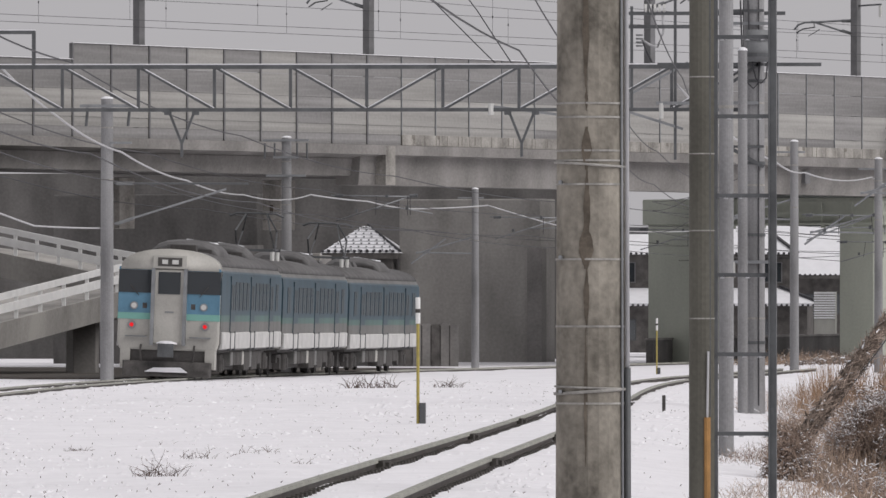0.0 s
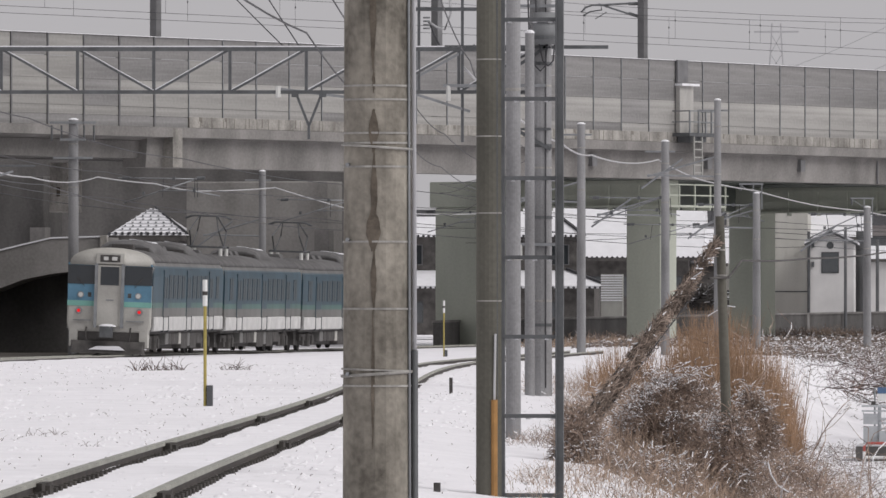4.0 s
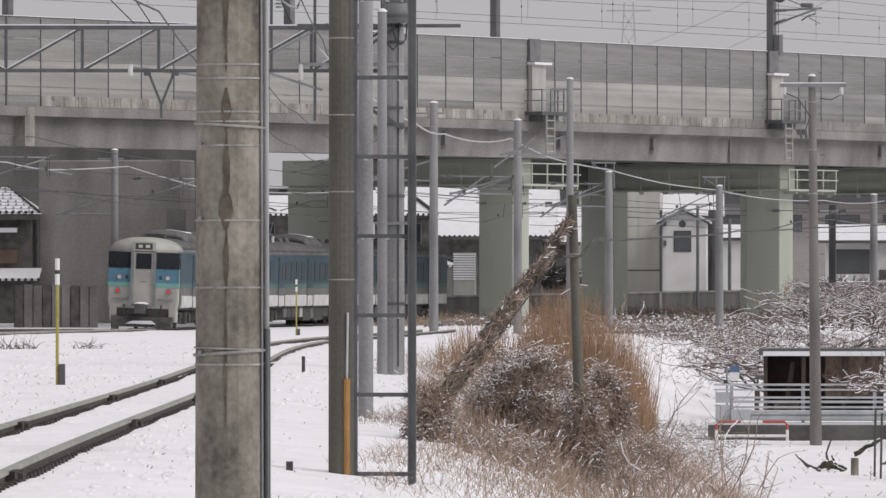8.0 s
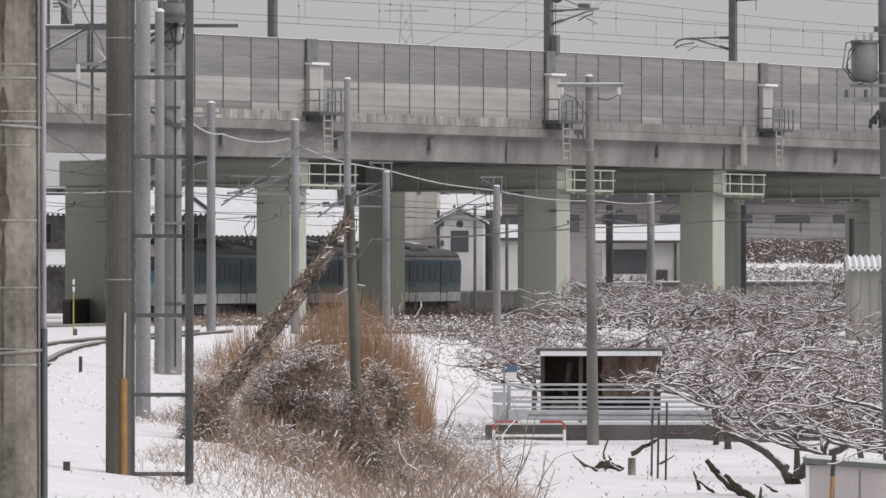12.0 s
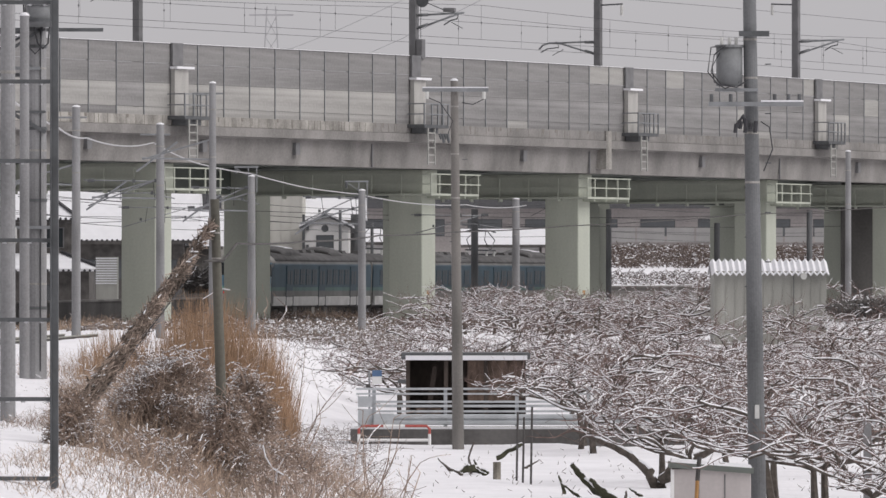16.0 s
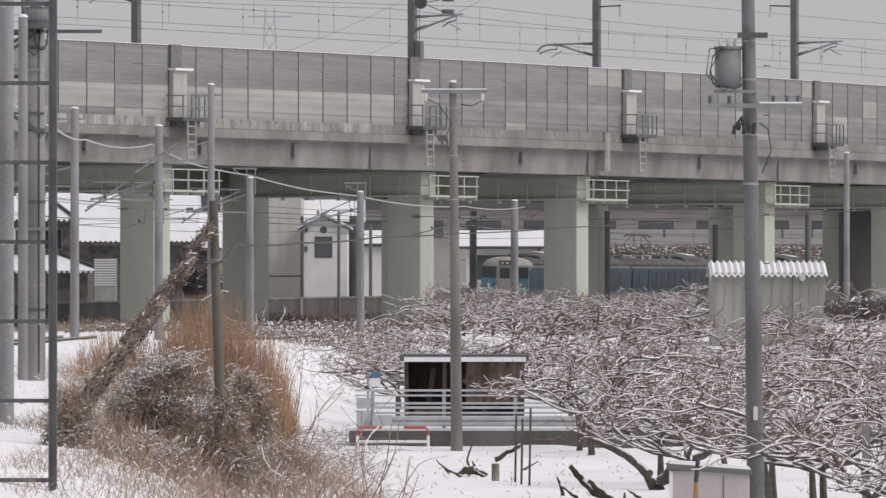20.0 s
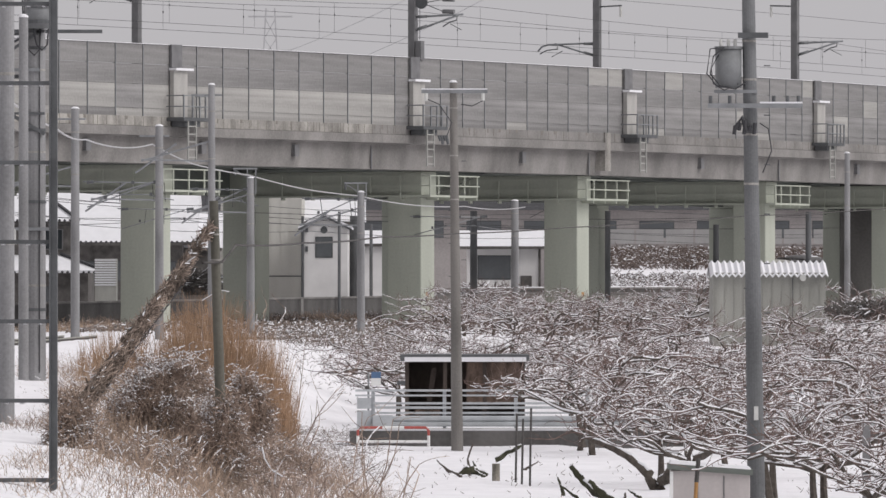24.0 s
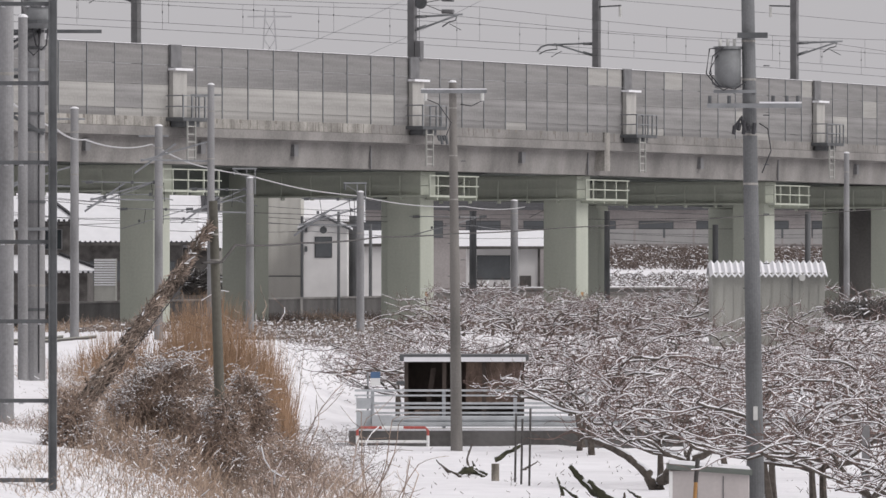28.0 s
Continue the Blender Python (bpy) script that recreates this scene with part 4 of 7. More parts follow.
part("insulator", Geo().tube([gpt(14.15, zb - 0.1), gpt(14.15, zb + 0.12)], 0.06, 8), PORC, arm)
# switchgear at the gantry's end
for u, z0, z1 in ((17.75, 4.6, 8.2), (16.9, 5.58, 7.6), (19.1, 6.42, 8.4)):
    part("frame_post", Geo().beam(gpt(u, z0), gpt(u, z1), 0.055, 0.05), STEEL_D, gantry)
for u0, u1, z in ((16.6, 19.9, 7.46), (16.7, 18.2, 7.2), (17.4, 20.6, 6.46)):
    part("frame_bar", Geo().beam(gpt(u0, z), gpt(u1, z), 0.06, 0.07), STEEL_D, gantry)
for a, b in (((16.9, 5.9), (18.0, 6.5)), ((16.8, 5.55), (17.9, 5.2)), ((18.0, 5.6), (18.6, 6.0))):
    part("brace", Geo().beam(gpt(*a), gpt(*b), 0.05, 0.05), STEEL, gantry)
for i in range(5):
    part("insulator_disc", Geo().tube([gpt(17.15 + 0.09 * i, 7.56), gpt(17.2 + 0.09 * i, 7.56)], 0.085, 10), PORC, gantry)
for i in range(4):
    part("insulator_disc", Geo().tube([gpt(17.05, 7.05 - 0.07 * i), gpt(17.05, 7.02 - 0.07 * i)], 0.07, 10), BLUEGREY, gantry)
part("jumper", Geo().tube([gpt(17.5, 7.5), gpt(17.52, 7.1), gpt(17.4, 6.8), gpt(17.25, 6.85), gpt(17.1, 6.95)], 0.025, 6), WIRE_L, gantry, "looping pale jumper cable", True)
part("jumper", Geo().tube([gpt(17.1, 6.95), gpt(17.2, 6.7), gpt(17.3, 6.5)], 0.02, 6), WIRE, gantry)
sw = part("cylinder_gear", Geo().tube([(0.08, -0.25, 7.0), (0.08, -0.25, 7.62)], 0.225, 16), BLUEGREY, gp, "grey cylindrical switchgear", True)
part("collar", Geo().tube([(0.08, -0.25, 7.1), (0.08, -0.25, 7.16)], 0.24, 16), STEEL_D, sw)
part("collar", Geo().tube([(0.08, -0.25, 7.4), (0.08, -0.25, 7.46)], 0.24, 16), STEEL_D, sw)
for k, (x0, d) in enumerate(((-0.2, 0.32), (-0.05, 0.22))):
    part("cable_loop", Geo().tube([(x0 - 0.05, -0.3, 8.2), (x0 - 0.02, -0.3, 7.3), (x0 + 0.05, -0.3, 6.9), (x0 + 0.1, -0.3, 6.9 - d), (x0 + 0.2, -0.3, 6.9 - d - 0.1), (x0 + 0.3, -0.3, 6.9 - d), (x0 + 0.33, -0.3, 7.0)], 0.018, 6), WIRE, gp, "hanging black cable", True)
for z, l in ((6.95, 0.9), (5.35, 0.5), (4.4, 0.45), (8.0, 1.1)):
    part("side_arm", Geo().beam((-l, -0.2, z), (0.2, -0.2, z), 0.05, 0.05), STEEL_D, gp)
part("strut", Geo().beam((-0.5, -0.2, 6.55), (0.1, -0.2, 6.95), 0.05, 0.06), STEEL_D, gp)
part("strut", Geo().beam((-0.5, -0.2, 5.35), (0.2, -0.2, 4.95), 0.07, 0.07), STEEL_D, gp)

for z, x0, x1 in ((8.7, -1.6, 0.4), (7.75, -0.7, 0.35), (6.2, -1.9, 0.1), (3.1, -0.5, 0.3)):
    part("side_arm", Geo().beam((x0, -0.22, z), (x1, -0.22, z), 0.06, 0.06), STEEL, gp, "galvanised side arm")
    part("arm_insulator", Geo().tube([(x0 + 0.1, -0.22, z - 0.3), (x0 + 0.1, -0.22, z)], 0.045, 8), PORC, gp)
for z in (1.5, 3.6, 5.0, 6.6):
    part("strap", Geo().tube([(0, 0, z), (0, 0, z + 0.06)], 0.222, 16), STEEL_D, gp)
part("earth_wire", Geo().tube([(0.1, -0.2, 0.3), (0.1, -0.2, 8.5)], 0.012, 6), WIRE, gp)

# utility poles in the orchard
tp = round_pole("tall concrete utility pole with one crossarm", (0.40, 210.0, -3.15), 10.2, 0.165, 0.10, POLEN, bands=(7.0, 8.2, 9.5), lean=(-0.11, 0))
part("crossarm", Geo().box(-0.98, 0.82, -0.2, -0.12, 9.9, 10.0), STEEL, tp, "galvanised crossarm with a line of snow")
part("crossarm_snow", Geo().box(-0.98, 0.82, -0.2, -0.12, 10.0, 10.03), SNOW_CAP, tp)
for x in (-0.85, 0.7):
    part("insulator", Geo().tube([(x, -0.16, 9.7), (x, -0.16, 9.9)], 0.05, 8), PORC, tp)
tq = round_pole("tall grey utility pole carrying a transformer", (5.72, 139.9, -2.95), 11.5, 0.165, 0.11, POLED, bands=(6.3, 7.2, 8.2, 8.9), lean=(-0.18, 0), snow=False)
can = part("transformer", Geo().tube([(-0.52, -0.05, 8.05), (-0.52, -0.05, 8.75)], 0.24, 20), BLUEGREY, tq, "grey transformer can", True)
part("lid", Geo().tube([(-0.52, -0.05, 8.75), (-0.52, -0.05, 8.8)], 0.26, 20), BLUEGREY, can)
for x in (-0.66, -0.52, -0.4):
    part("bushing", Geo().tube([(x, -0.1, 8.8), (x, -0.1, 8.93)], 0.03, 8), PORC, can)
part("cable_loop", Geo().tube([(-0.7, -0.2, 8.65), (-0.84, -0.22, 8.4), (-0.8, -0.22, 8.12), (-0.6, -0.22, 8.0), (-0.35, -0.22, 8.12)], 0.012, 6), WIRE, can)
part("crossarm", Geo().box(-0.9, 0.82, -0.24, -0.15, 7.68, 7.76), STEEL, tq)
part("crossarm_snow", Geo().box(0.05, 0.82, -0.24, -0.15, 7.76, 7.79), SNOW_CAP, tq)
part("crossarm", Geo().box(-0.35, 0.2, -0.24, -0.15, 8.95, 9.05), STEEL_D, tq)
part("fuse_gear", Geo().tube([(-0.4, -0.2, 7.3), (-0.28, -0.2, 7.5), (-0.2, -0.2, 7.25)], 0.05, 8), WIRE, tq)
part("plate", Geo().box(-0.06, 0.02, -0.17, -0.16, 2.0, 2.25), PORC, tq, "small white plate")
for dx, top in ((-0.86, 8.75), (-0.8, 8.62)):
    part("lead_wire", Geo().tube([(-0.6, -0.3, 8.78), (dx, -0.3, top), (dx - 0.06, -0.3, 8.3), (dx + 0.12, -0.3, 8.08), (-0.4, -0.3, 8.02), (-0.2, -0.25, 8.15)], 0.013, 6), WIRE, can, "black looping lead", True)
part("hoist_bar", Geo().beam((-0.78, -0.1, 7.98), (0.0, -0.1, 7.98), 0.08, 0.06), STEEL, can)
for x in (-0.85, -0.5, 0.3, 0.55, 0.75):
    part("pin_insulator", Geo().tube([(x, -0.2, 7.76), (x, -0.2, 7.9)], 0.035, 8), STEEL_D, tq)
for k in range(5):
    part("terminal", Geo().tube([(-0.42 + 0.09 * k, -0.2, 7.2 + 0.07 * (k % 2)), (-0.4 + 0.09 * k, -0.22, 7.36 + 0.05 * (k % 3))], 0.04, 6), WIRE, tq)
part("drop_wire", Geo().tube([(0.05, -0.2, 7.4), (0.2, -0.25, 7.3), (0.26, -0.25, 6.9), (0.1, -0.2, 6.5)], 0.012, 6), WIRE, tq, "", True)
for k in range(14):
    sd_ = 1 if k % 2 else -1
    part("step_bolt", Geo().tube([(sd_ * 0.13, -0.05, 2.6 + 0.45 * k), (sd_ * 0.24, -0.05, 2.6 + 0.45 * k)], 0.012, 6), STEEL_D, tq)
for k in range(10):
    sd_ = 1 if k % 2 else -1
    part("step_bolt", Geo().tube([(sd_ * 0.11, -0.05, 4.0 + 0.45 * k), (sd_ * 0.24, -0.05, 4.0 + 0.45 * k)], 0.012, 6), STEEL_D, tp)
part("lead_wire", Geo().tube([(-0.85, -0.16, 9.75), (-0.5, -0.2, 9.6), (-0.15, -0.2, 9.1), (-0.3, -0.2, 8.7)], 0.014, 6), WIRE, tp, "slack black lead", True)
part("lead_wire", Geo().tube([(0.7, -0.16, 9.7), (0.4, -0.2, 9.55), (0.1, -0.2, 9.6)], 0.014, 6), WIRE, tp, "slack black lead", True)
for k in range(4):
    part("terminal", Geo().tube([(-0.25 - 0.07 * k, -0.2, 8.5 + 0.1 * (k % 2)), (-0.3 - 0.07 * k, -0.2, 8.75)], 0.045, 6), STEEL_D, tp)
old = round_pole("old dark pole standing in an ivy-grown thicket", (-2.572, 90.3, -1.1), 3.595, 0.066, 0.052, POLEB, bands=(2.9, 3.2), lean=(-0.12, 0), band_w=0.02, snow=False)

# marker posts
def marker(at, label):
    p = thing("marker_post", label, "marker post", at, group="yellow marker posts")
    part("post", Geo().tube([(0, 0, -0.1), (0, 0, 1.72)], 0.025, 8), YELLOW, p)
    part("head", Geo().tube([(0, 0, 1.55), (0, 0, 1.96)], 0.038, 10), WHITEP, p)
    part("head_band", Geo().tube([(0, 0, 1.72), (0, 0, 1.78)], 0.041, 10), UNDER, p)
    part("joint_box", Geo().box(0.03, 0.12, -0.05, 0.05, -0.05, 0.32), STEEL_D, p)
    return p


marker((-11.55, 119.0, ground_z(-11.55, 119.0)), "thin yellow marker post with a white head")
marker((-16.74, 254.5, -0.45), "thin yellow marker post by the far track")
for x, y in ((-8.95, 138.0), (-4.6, 69.0)):
    st = thing("stake", "short dark stake in the snow", "stake", (x, y, ground_z(x, y)), group="stakes")
    part("shaft", Geo().box(-0.03, 0.03, -0.03, 0.03, -0.2, 0.28 if y > 100 else 0.09), UNDER, st)


# catenary gear hanging over the main line, seen in the shade of the viaduct
def catenary_gear(x, y, z, reach, seed):
    r = random.Random(seed)
    p = thing("catenary_gear", "registration arms and insulators over the main line", "catenary fitting", (x, y, z), group="catenary fittings")
    part("pull_off_tube", Geo().tube([(-reach, 0, 0.15), (reach * 0.7, 0.1, 0.1)], 0.022, 8), STEEL, p, "", True)
    part("raking_tube", Geo().tube([(-reach * 0.9, 0, -0.75), (reach * 0.5, 0.1, 0.08)], 0.022, 8), STEEL, p, "", True)
    part("steady_arm", Geo().tube([(-reach * 0.2, 0, -0.32), (reach * 0.4, 0, -0.3), (reach, 0, -0.5)], 0.022, 6), STEEL, p, "", True)
    for q in (-0.92, 0.55):
        part("insulator", Geo().tube([(reach * q, 0, 0.13), (reach * (q + 0.16), 0, 0.14)], 0.06, 8), STEEL_D, p)
    for k in range(3):
        xx = reach * r.uniform(-0.5, 0.8)
        part("dropper", Geo().tube([(xx, 0, 0.12), (xx + r.uniform(-0.1, 0.1), 0, -0.55)], 0.012, 5), WIRE, p)
    for q, zz in ((0.1, 0.12), (0.5, -0.3), (-0.5, -0.4)):
        part("clamp", Geo().box(reach * q - 0.05, reach * q + 0.05, -0.05, 0.05, zz - 0.06, zz + 0.06), STEEL_D, p)


for k, (x, y, z, rc) in enumerate(((main_x(270) + 0.5, 270, 5.7, 1.8), (main_x(309) + 0.4, 309, 5.45, 1.9), (main_x(340) + 0.5, 340, 5.3, 1.9), (-11.05, 270, 5.0, 1.6), (-8.25, 289.9, 5.0, 1.3), (-4.2, 300, 4.75, 1.3), (-12.6, 345, 4.8, 2.0), (0.6, 372, 4.7, 2.2))):
    catenary_gear(x, y, z, rc, 400 + k)

# ---- wires ----
def cable(label, pts, r=0.02, material=None, category="overhead wire", sag=0.004):
    """A cable through given points, sagging a little between them."""
    out = []
    for a, b in zip(pts, pts[1:]):
        a, b = Vector(a), Vector(b)
        for i in range(8):
            q = i / 8
            p = a.lerp(b, q)
            p.z -= sag * (b - a).length * 4 * q * (1 - q)
            out.append(p)
    out.append(Vector(pts[-1]))
    return tagged(new("overhead_cable", Geo().tube(out, r, 6).mesh("overhead_cable", material or WIRE, True)), label, category, "overhead wires")


cable("thick pale feeder cable sagging from the gantry", [(-27.0, 140, 8.2), (-22.88, 150.3, 6.48), (-23.64, 163.3, 5.85), (-25.63, 188.3, 5.61), (-27.2, 213.3, 5.36), (-28.6, 238.3, 5.36), (-31.5, 283.3, 6.09)], 0.024, WIRE_L)
cable("pale feeder cable under the viaduct", [(-31.5, 283.3, 6.09), (-30.1, 290.4, 5.95), (-29.4, 298.5, 5.78), (-27.0, 306.8, 6.03)], 0.03, WIRE_L)
cable("pale feeder cable beyond the mast", [(-27.0, 306.8, 6.05), (-24.25, 312.0, 5.2), (-20, 340, 5.4)], 0.025, WIRE_L)
cable("pale cable looped between masts", [(-9.5, 150, 6.1), (-10.03, 199.7, 5.57), (-10.45, 224.8, 5.77), (-10.2, 269.8, 6.46), (-9.1, 279.8, 5.93), (-7.29, 289.9, 5.66), (-5.27, 296, 5.2), (-3.3, 300, 5.0), (1, 340, 5.0), (4, 372, 5.3)], 0.024, WIRE_L)
# its points lie on sight lines, placed to fit the camera's view
cable("slack black service wire", [(-2.81, 90.0, 1.764), (-2.59, 90.3, 1.777), (-2.456, 91.2, 1.98), (-2.09, 115, 2.136), (-1.257, 150, 2.446), (0.257, 175, 2.681), (3.256, 205, 3.042), (9.46, 240, 3.666), (15.3, 265, 4.146), (24, 300, 4.8)], 0.016, UNDER, sag=0.0008)
cable("snow-crusted insulated cable at the mast", [(-34, 199, 4.9), (-30.86, 202.7, 4.3), (-30.1, 203.8, 3.98), (-28.75, 206.8, 3.95)], 0.026, WIRE_L)
for z, off, r in ((5.1, 0.0, 0.014), (5.95, 0.0, 0.014), (5.3, -3.9, 0.014), (6.4, 2.6, 0.016), (4.6, 3.0, 0.014)):
    pts = [(main_x(y) + off, y, z + rail_z(y) + 0.2) for y in (120, 150, 207, 257, 309, 350, 400, 450, 520)]
    cable("thin contact wire over the main line", pts, r)
for z, off in ((5.0, 0.0), (5.85, 0.1), (6.2, 1.5)):
    cable("thin contact wire over the siding", [(bank_line(y) + off, y, z) for y in (60, 100, 150, 200, 245)] + [(-20.5, 309, z), (-14, 380, z - 0.3)], 0.012)
for a, b in (((-14.21, 149.3, 7.72), (-13.0, 149.6, 6.49)), ((-13.33, 149.4, 7.5), (-12.68, 149.6, 6.49))):
    cable("steep dark stay wire over the gantry", [(a[0] * 1.05, a[1], a[2] + 0.9), a, b], 0.012)
for a, b in (((2, 345, 6.6), (-1.2, 338.5, 5.2)), ((7.5, 358, 6.6), (4.0, 352, 4.6)), ((-6, 330, 4.4), (30, 420, 4.9)), ((-12, 318, 4.7), (20, 400, 5.2)), ((-18, 325, 5.2), (6, 380, 4.3)), ((-20, 318, 3.9), (-8, 350, 4.8))):
    cable("thin dark wire among the piers", [(x * 1.1, y * 1.1, EYE + (z - EYE) * 1.1) for x, y, z in (a, b)], 0.015)

for off in (3.0, 7.6):
    for k, z in enumerate((12.55, 13.3, 14.1, 15.0)):
        if off > 5 and k in (1, 3):
            continue
        pts = [via_xy(y, off + (1.4 if k == 3 else 0)) for y in range(250, 432, 6)]
        sag = [z - (0.0 if k != 2 else 0.35 * math.sin(math.pi * ((j * 6 % 48) / 48))) for j in range(len(pts))]
        g = Geo().tube([(p[0], p[1], zz) for p, zz in zip(pts, sag)], 0.009, 5)
        if k == 2:
            for p, zz in zip(pts, sag):
                g.tube([(p[0], p[1], 12.55), (p[0], p[1], zz)], 0.006, 4).tube([(p[0], p[1], 13.27), (p[0], p[1], 13.35)], 0.025, 5)
        tagged(new("viaduct_wire", g.mesh("viaduct_wire", WIRE)), "thin catenary wire above the viaduct", "overhead wire", "viaduct wires")


def deck_mast(y, inboard, near, tensioned, lift):
    x, yy, h = via_xy(y, inboard)
    p = thing("viaduct_mast", "grey steel catenary mast on the viaduct", "catenary mast", (x, yy, DECK), math.degrees(h), "viaduct masts")
    part("shaft", Geo().box(-0.16, 0.16, -0.16, 0.16, 0, 8.0), POSTM, p)
    s, up = (1 if near else -1), lift

    def arm(nm, pts, r, mm, label="", n=8):
        part(nm, Geo().tube([(s * u, 0, z + up) for u, z in pts], r, n), mm, p, label, True)

    arm("bracket", ((0.1, 5.2), (2.5, 5.28)) if near else ((0.1, 5.25), (2.2, 5.2), (2.6, 5.2), (2.95, 5.1), (3.15, 4.9)), 0.045, STEEL, "horizontal cantilever tube")
    arm("brace", ((0.1, 4.6), (2.25, 5.24)), 0.042, STEEL, "diagonal cantilever tube")
    arm("drop_tube", ((2.2, 5.26), (2.16, 5.02), (1.85, 4.96), (1.5, 4.76)) if near else ((2.15, 5.22), (2.1, 4.98), (2.7, 4.92), (3.05, 4.75)), 0.03, STEEL_D, "", 6)
    arm("steady_arm", ((1.85, 4.88), (2.42, 4.6)), 0.018, STEEL_D, "", 6)
    for z0, z1 in ((5.21, 5.22), (4.67, 4.8)):
        arm("insulator", ((0.25, z0), (0.7, z1)), 0.07, BLUEGREY, "", 10)
    if tensioned:
        part("pulley", Geo().tube([(0.42, -0.03, 5.85), (0.42, 0.03, 5.85)], 0.3, 18), STEEL_D, p, "dark tensioning wheel")
        part("tension_wire", Geo().tube([(0.34, 0, 4.2), (0.34, 0, 5.7)], 0.014, 5), WIRE, p)
        for z in (5.95, 5.42):
            part("strain_insulator", Geo().tube([(1.5, 0, z), (2.05, 0, z - 0.02)], 0.1, 10), POSTM, p, "grey strain insulator")
            part("strain_link", Geo().tube([(0.5, 0, 5.8), (1.5, 0, z)], 0.02, 5), STEEL_D, p)
        part("balance_weight", Geo().box(0.2, 0.48, -0.16, 0.16, 3.3, 4.15), POSTM, p, "grey balance weight")
    part("feeder_arm", Geo().beam((-0.1, 0, 7.0), (-s * 1.3, 0, 7.05), 0.07, 0.07), STEEL_D, p)
    part("feeder_insulator", Geo().tube([(-s * 1.25, 0, 6.5), (-s * 1.25, 0, 7.0)], 0.07, 8), PORC, p)
    return p


for y, ib, nr, tn in ((336.1, 0.4, True, True), (372.7, 0.4, True, False), (303.8, 0.4, True, False), (328.8, 9.5, False, False), (369.8, 9.5, False, False), (286.5, 9.5, True, False), (298.3, 9.5, False, False)):
    deck_mast(y, ib, nr, tn, 1.15 if y < 330 else 0.0)


def parapet_platform(y):
    x, yy, h = via_xy(y, -0.05)
    p = thing("inspection_platform", "small steel inspection platform with a hanging ladder", "platform", (x, yy, DECK), math.degrees(h), "viaduct platforms")
    part("pilaster", Geo().box(0.0, 0.2, -0.35, 0.7, 0.4, 2.35), PALECON, p, "pale concrete pilaster")
    part("pilaster_snow", Geo().box(-0.02, 0.35, -0.4, 0.95, 2.35, 2.45), SNOW_CAP, p)
    part("mast_panel", Geo().box(0.005, 0.1, -0.35, 0.45, 2.48, 3.42), POSTM, p, "dark steel infill")
    part("floor", Geo().box(0.0, 0.85, -0.6, 1.6, 0.25, 0.4), STEEL_D, p)
    part("floor_beam", Geo().box(0.05, 0.7, -0.3, 0.9, 0.02, 0.25), STEEL_D, p)
    for z in (0.85, 1.3):
        part("rail", Geo().beam((0.83, -0.6, z), (0.83, 1.6, z), 0.05, 0.05), STEEL, p)
        part("rail", Geo().beam((0, -0.6, z), (0.83, -0.6, z), 0.05, 0.05), STEEL, p)
        part("rail", Geo().beam((0, 1.6, z), (0.83, 1.6, z), 0.05, 0.05), STEEL, p)
    for yb in (-0.58, 0.1, 0.65, 1.1, 1.58):
        part("post", Geo().beam((0.83, yb, 0.38), (0.83, yb, 1.33), 0.06, 0.06), STEEL, p)
    ld = part("ladder", Geo().beam((0.8, -0.2, -1.35), (0.8, -0.2, 0.3), 0.06, 0.06), PLASTER_G, p, "pale steel ladder")
    part("stile", Geo().beam((0.8, 0.4, -1.35), (0.8, 0.4, 0.3), 0.06, 0.06), PLASTER_G, ld)
    for i in range(5):
        part("rung", Geo().beam((0.8, -0.2, -1.25 + 0.32 * i), (0.8, 0.4, -1.25 + 0.32 * i), 0.05, 0.05), PLASTER_G, ld)


for y in (318.2, 335.4, 353.9, 374.2):
    parapet_platform(y)


# ---- beyond the viaduct ----
def gable_house(name, label, x0, x1, y, depth, z0, eave, ridge, wall, roof, over=0.5, wins=()):
    p = thing(name, label, "house", ((x0 + x1) / 2, y, z0), kind="")
    hw = (x1 - x0) / 2
    part("wall", Geo().box(-hw, hw, 0, depth, -0.5, eave - z0), wall, p)
    part("roof", Geo().hexa([(-hw - over, -over, eave - z0), (hw + over, -over, eave - z0), (hw + over, depth + over, eave - z0), (-hw - over, depth + over, eave - z0),
                             (-hw - over, depth * 0.45, ridge - z0), (hw + over, depth * 0.45, ridge - z0), (hw + over, depth * 0.55, ridge - z0), (-hw - over, depth * 0.55, ridge - z0)]), roof, p, "snow-covered roof")
    part("eave", Geo().box(-hw - over, hw + over, -over, -over + 0.12, eave - z0 - 0.18, eave - z0 - 0.004), HOUSE_D, p)
    for wx, wz, ww, wh in wins:
        w = part("window", Geo().box(wx - ww / 2, wx + ww / 2, -0.06, 0.02, wz - wh / 2 - z0, wz + wh / 2 - z0), GLASS, p)
        part("window_frame", Geo().box(wx - ww / 2 - 0.08, wx + ww / 2 + 0.08, -0.05, 0.0, wz + wh / 2 - z0, wz + wh / 2 + 0.08 - z0).box(wx - ww / 2 - 0.08, wx + ww / 2 + 0.08, -0.05, 0.0, wz - wh / 2 - 0.08 - z0, wz - wh / 2 - z0), STEEL_D, w)
    return p


def tile_edge(p, x0, x1, y, z, step=0.28):
    """Round tile ends along a snowy eave."""
    me = Geo().tube([(0, -0.04, 0), (0, 0.1, 0)], 0.07, 8).mesh("tile_end", TILE)
    x = x0
    while x < x1:
        part("tile_end", me, None, p).matrix_basis = pose(x, y, z)
        x += step


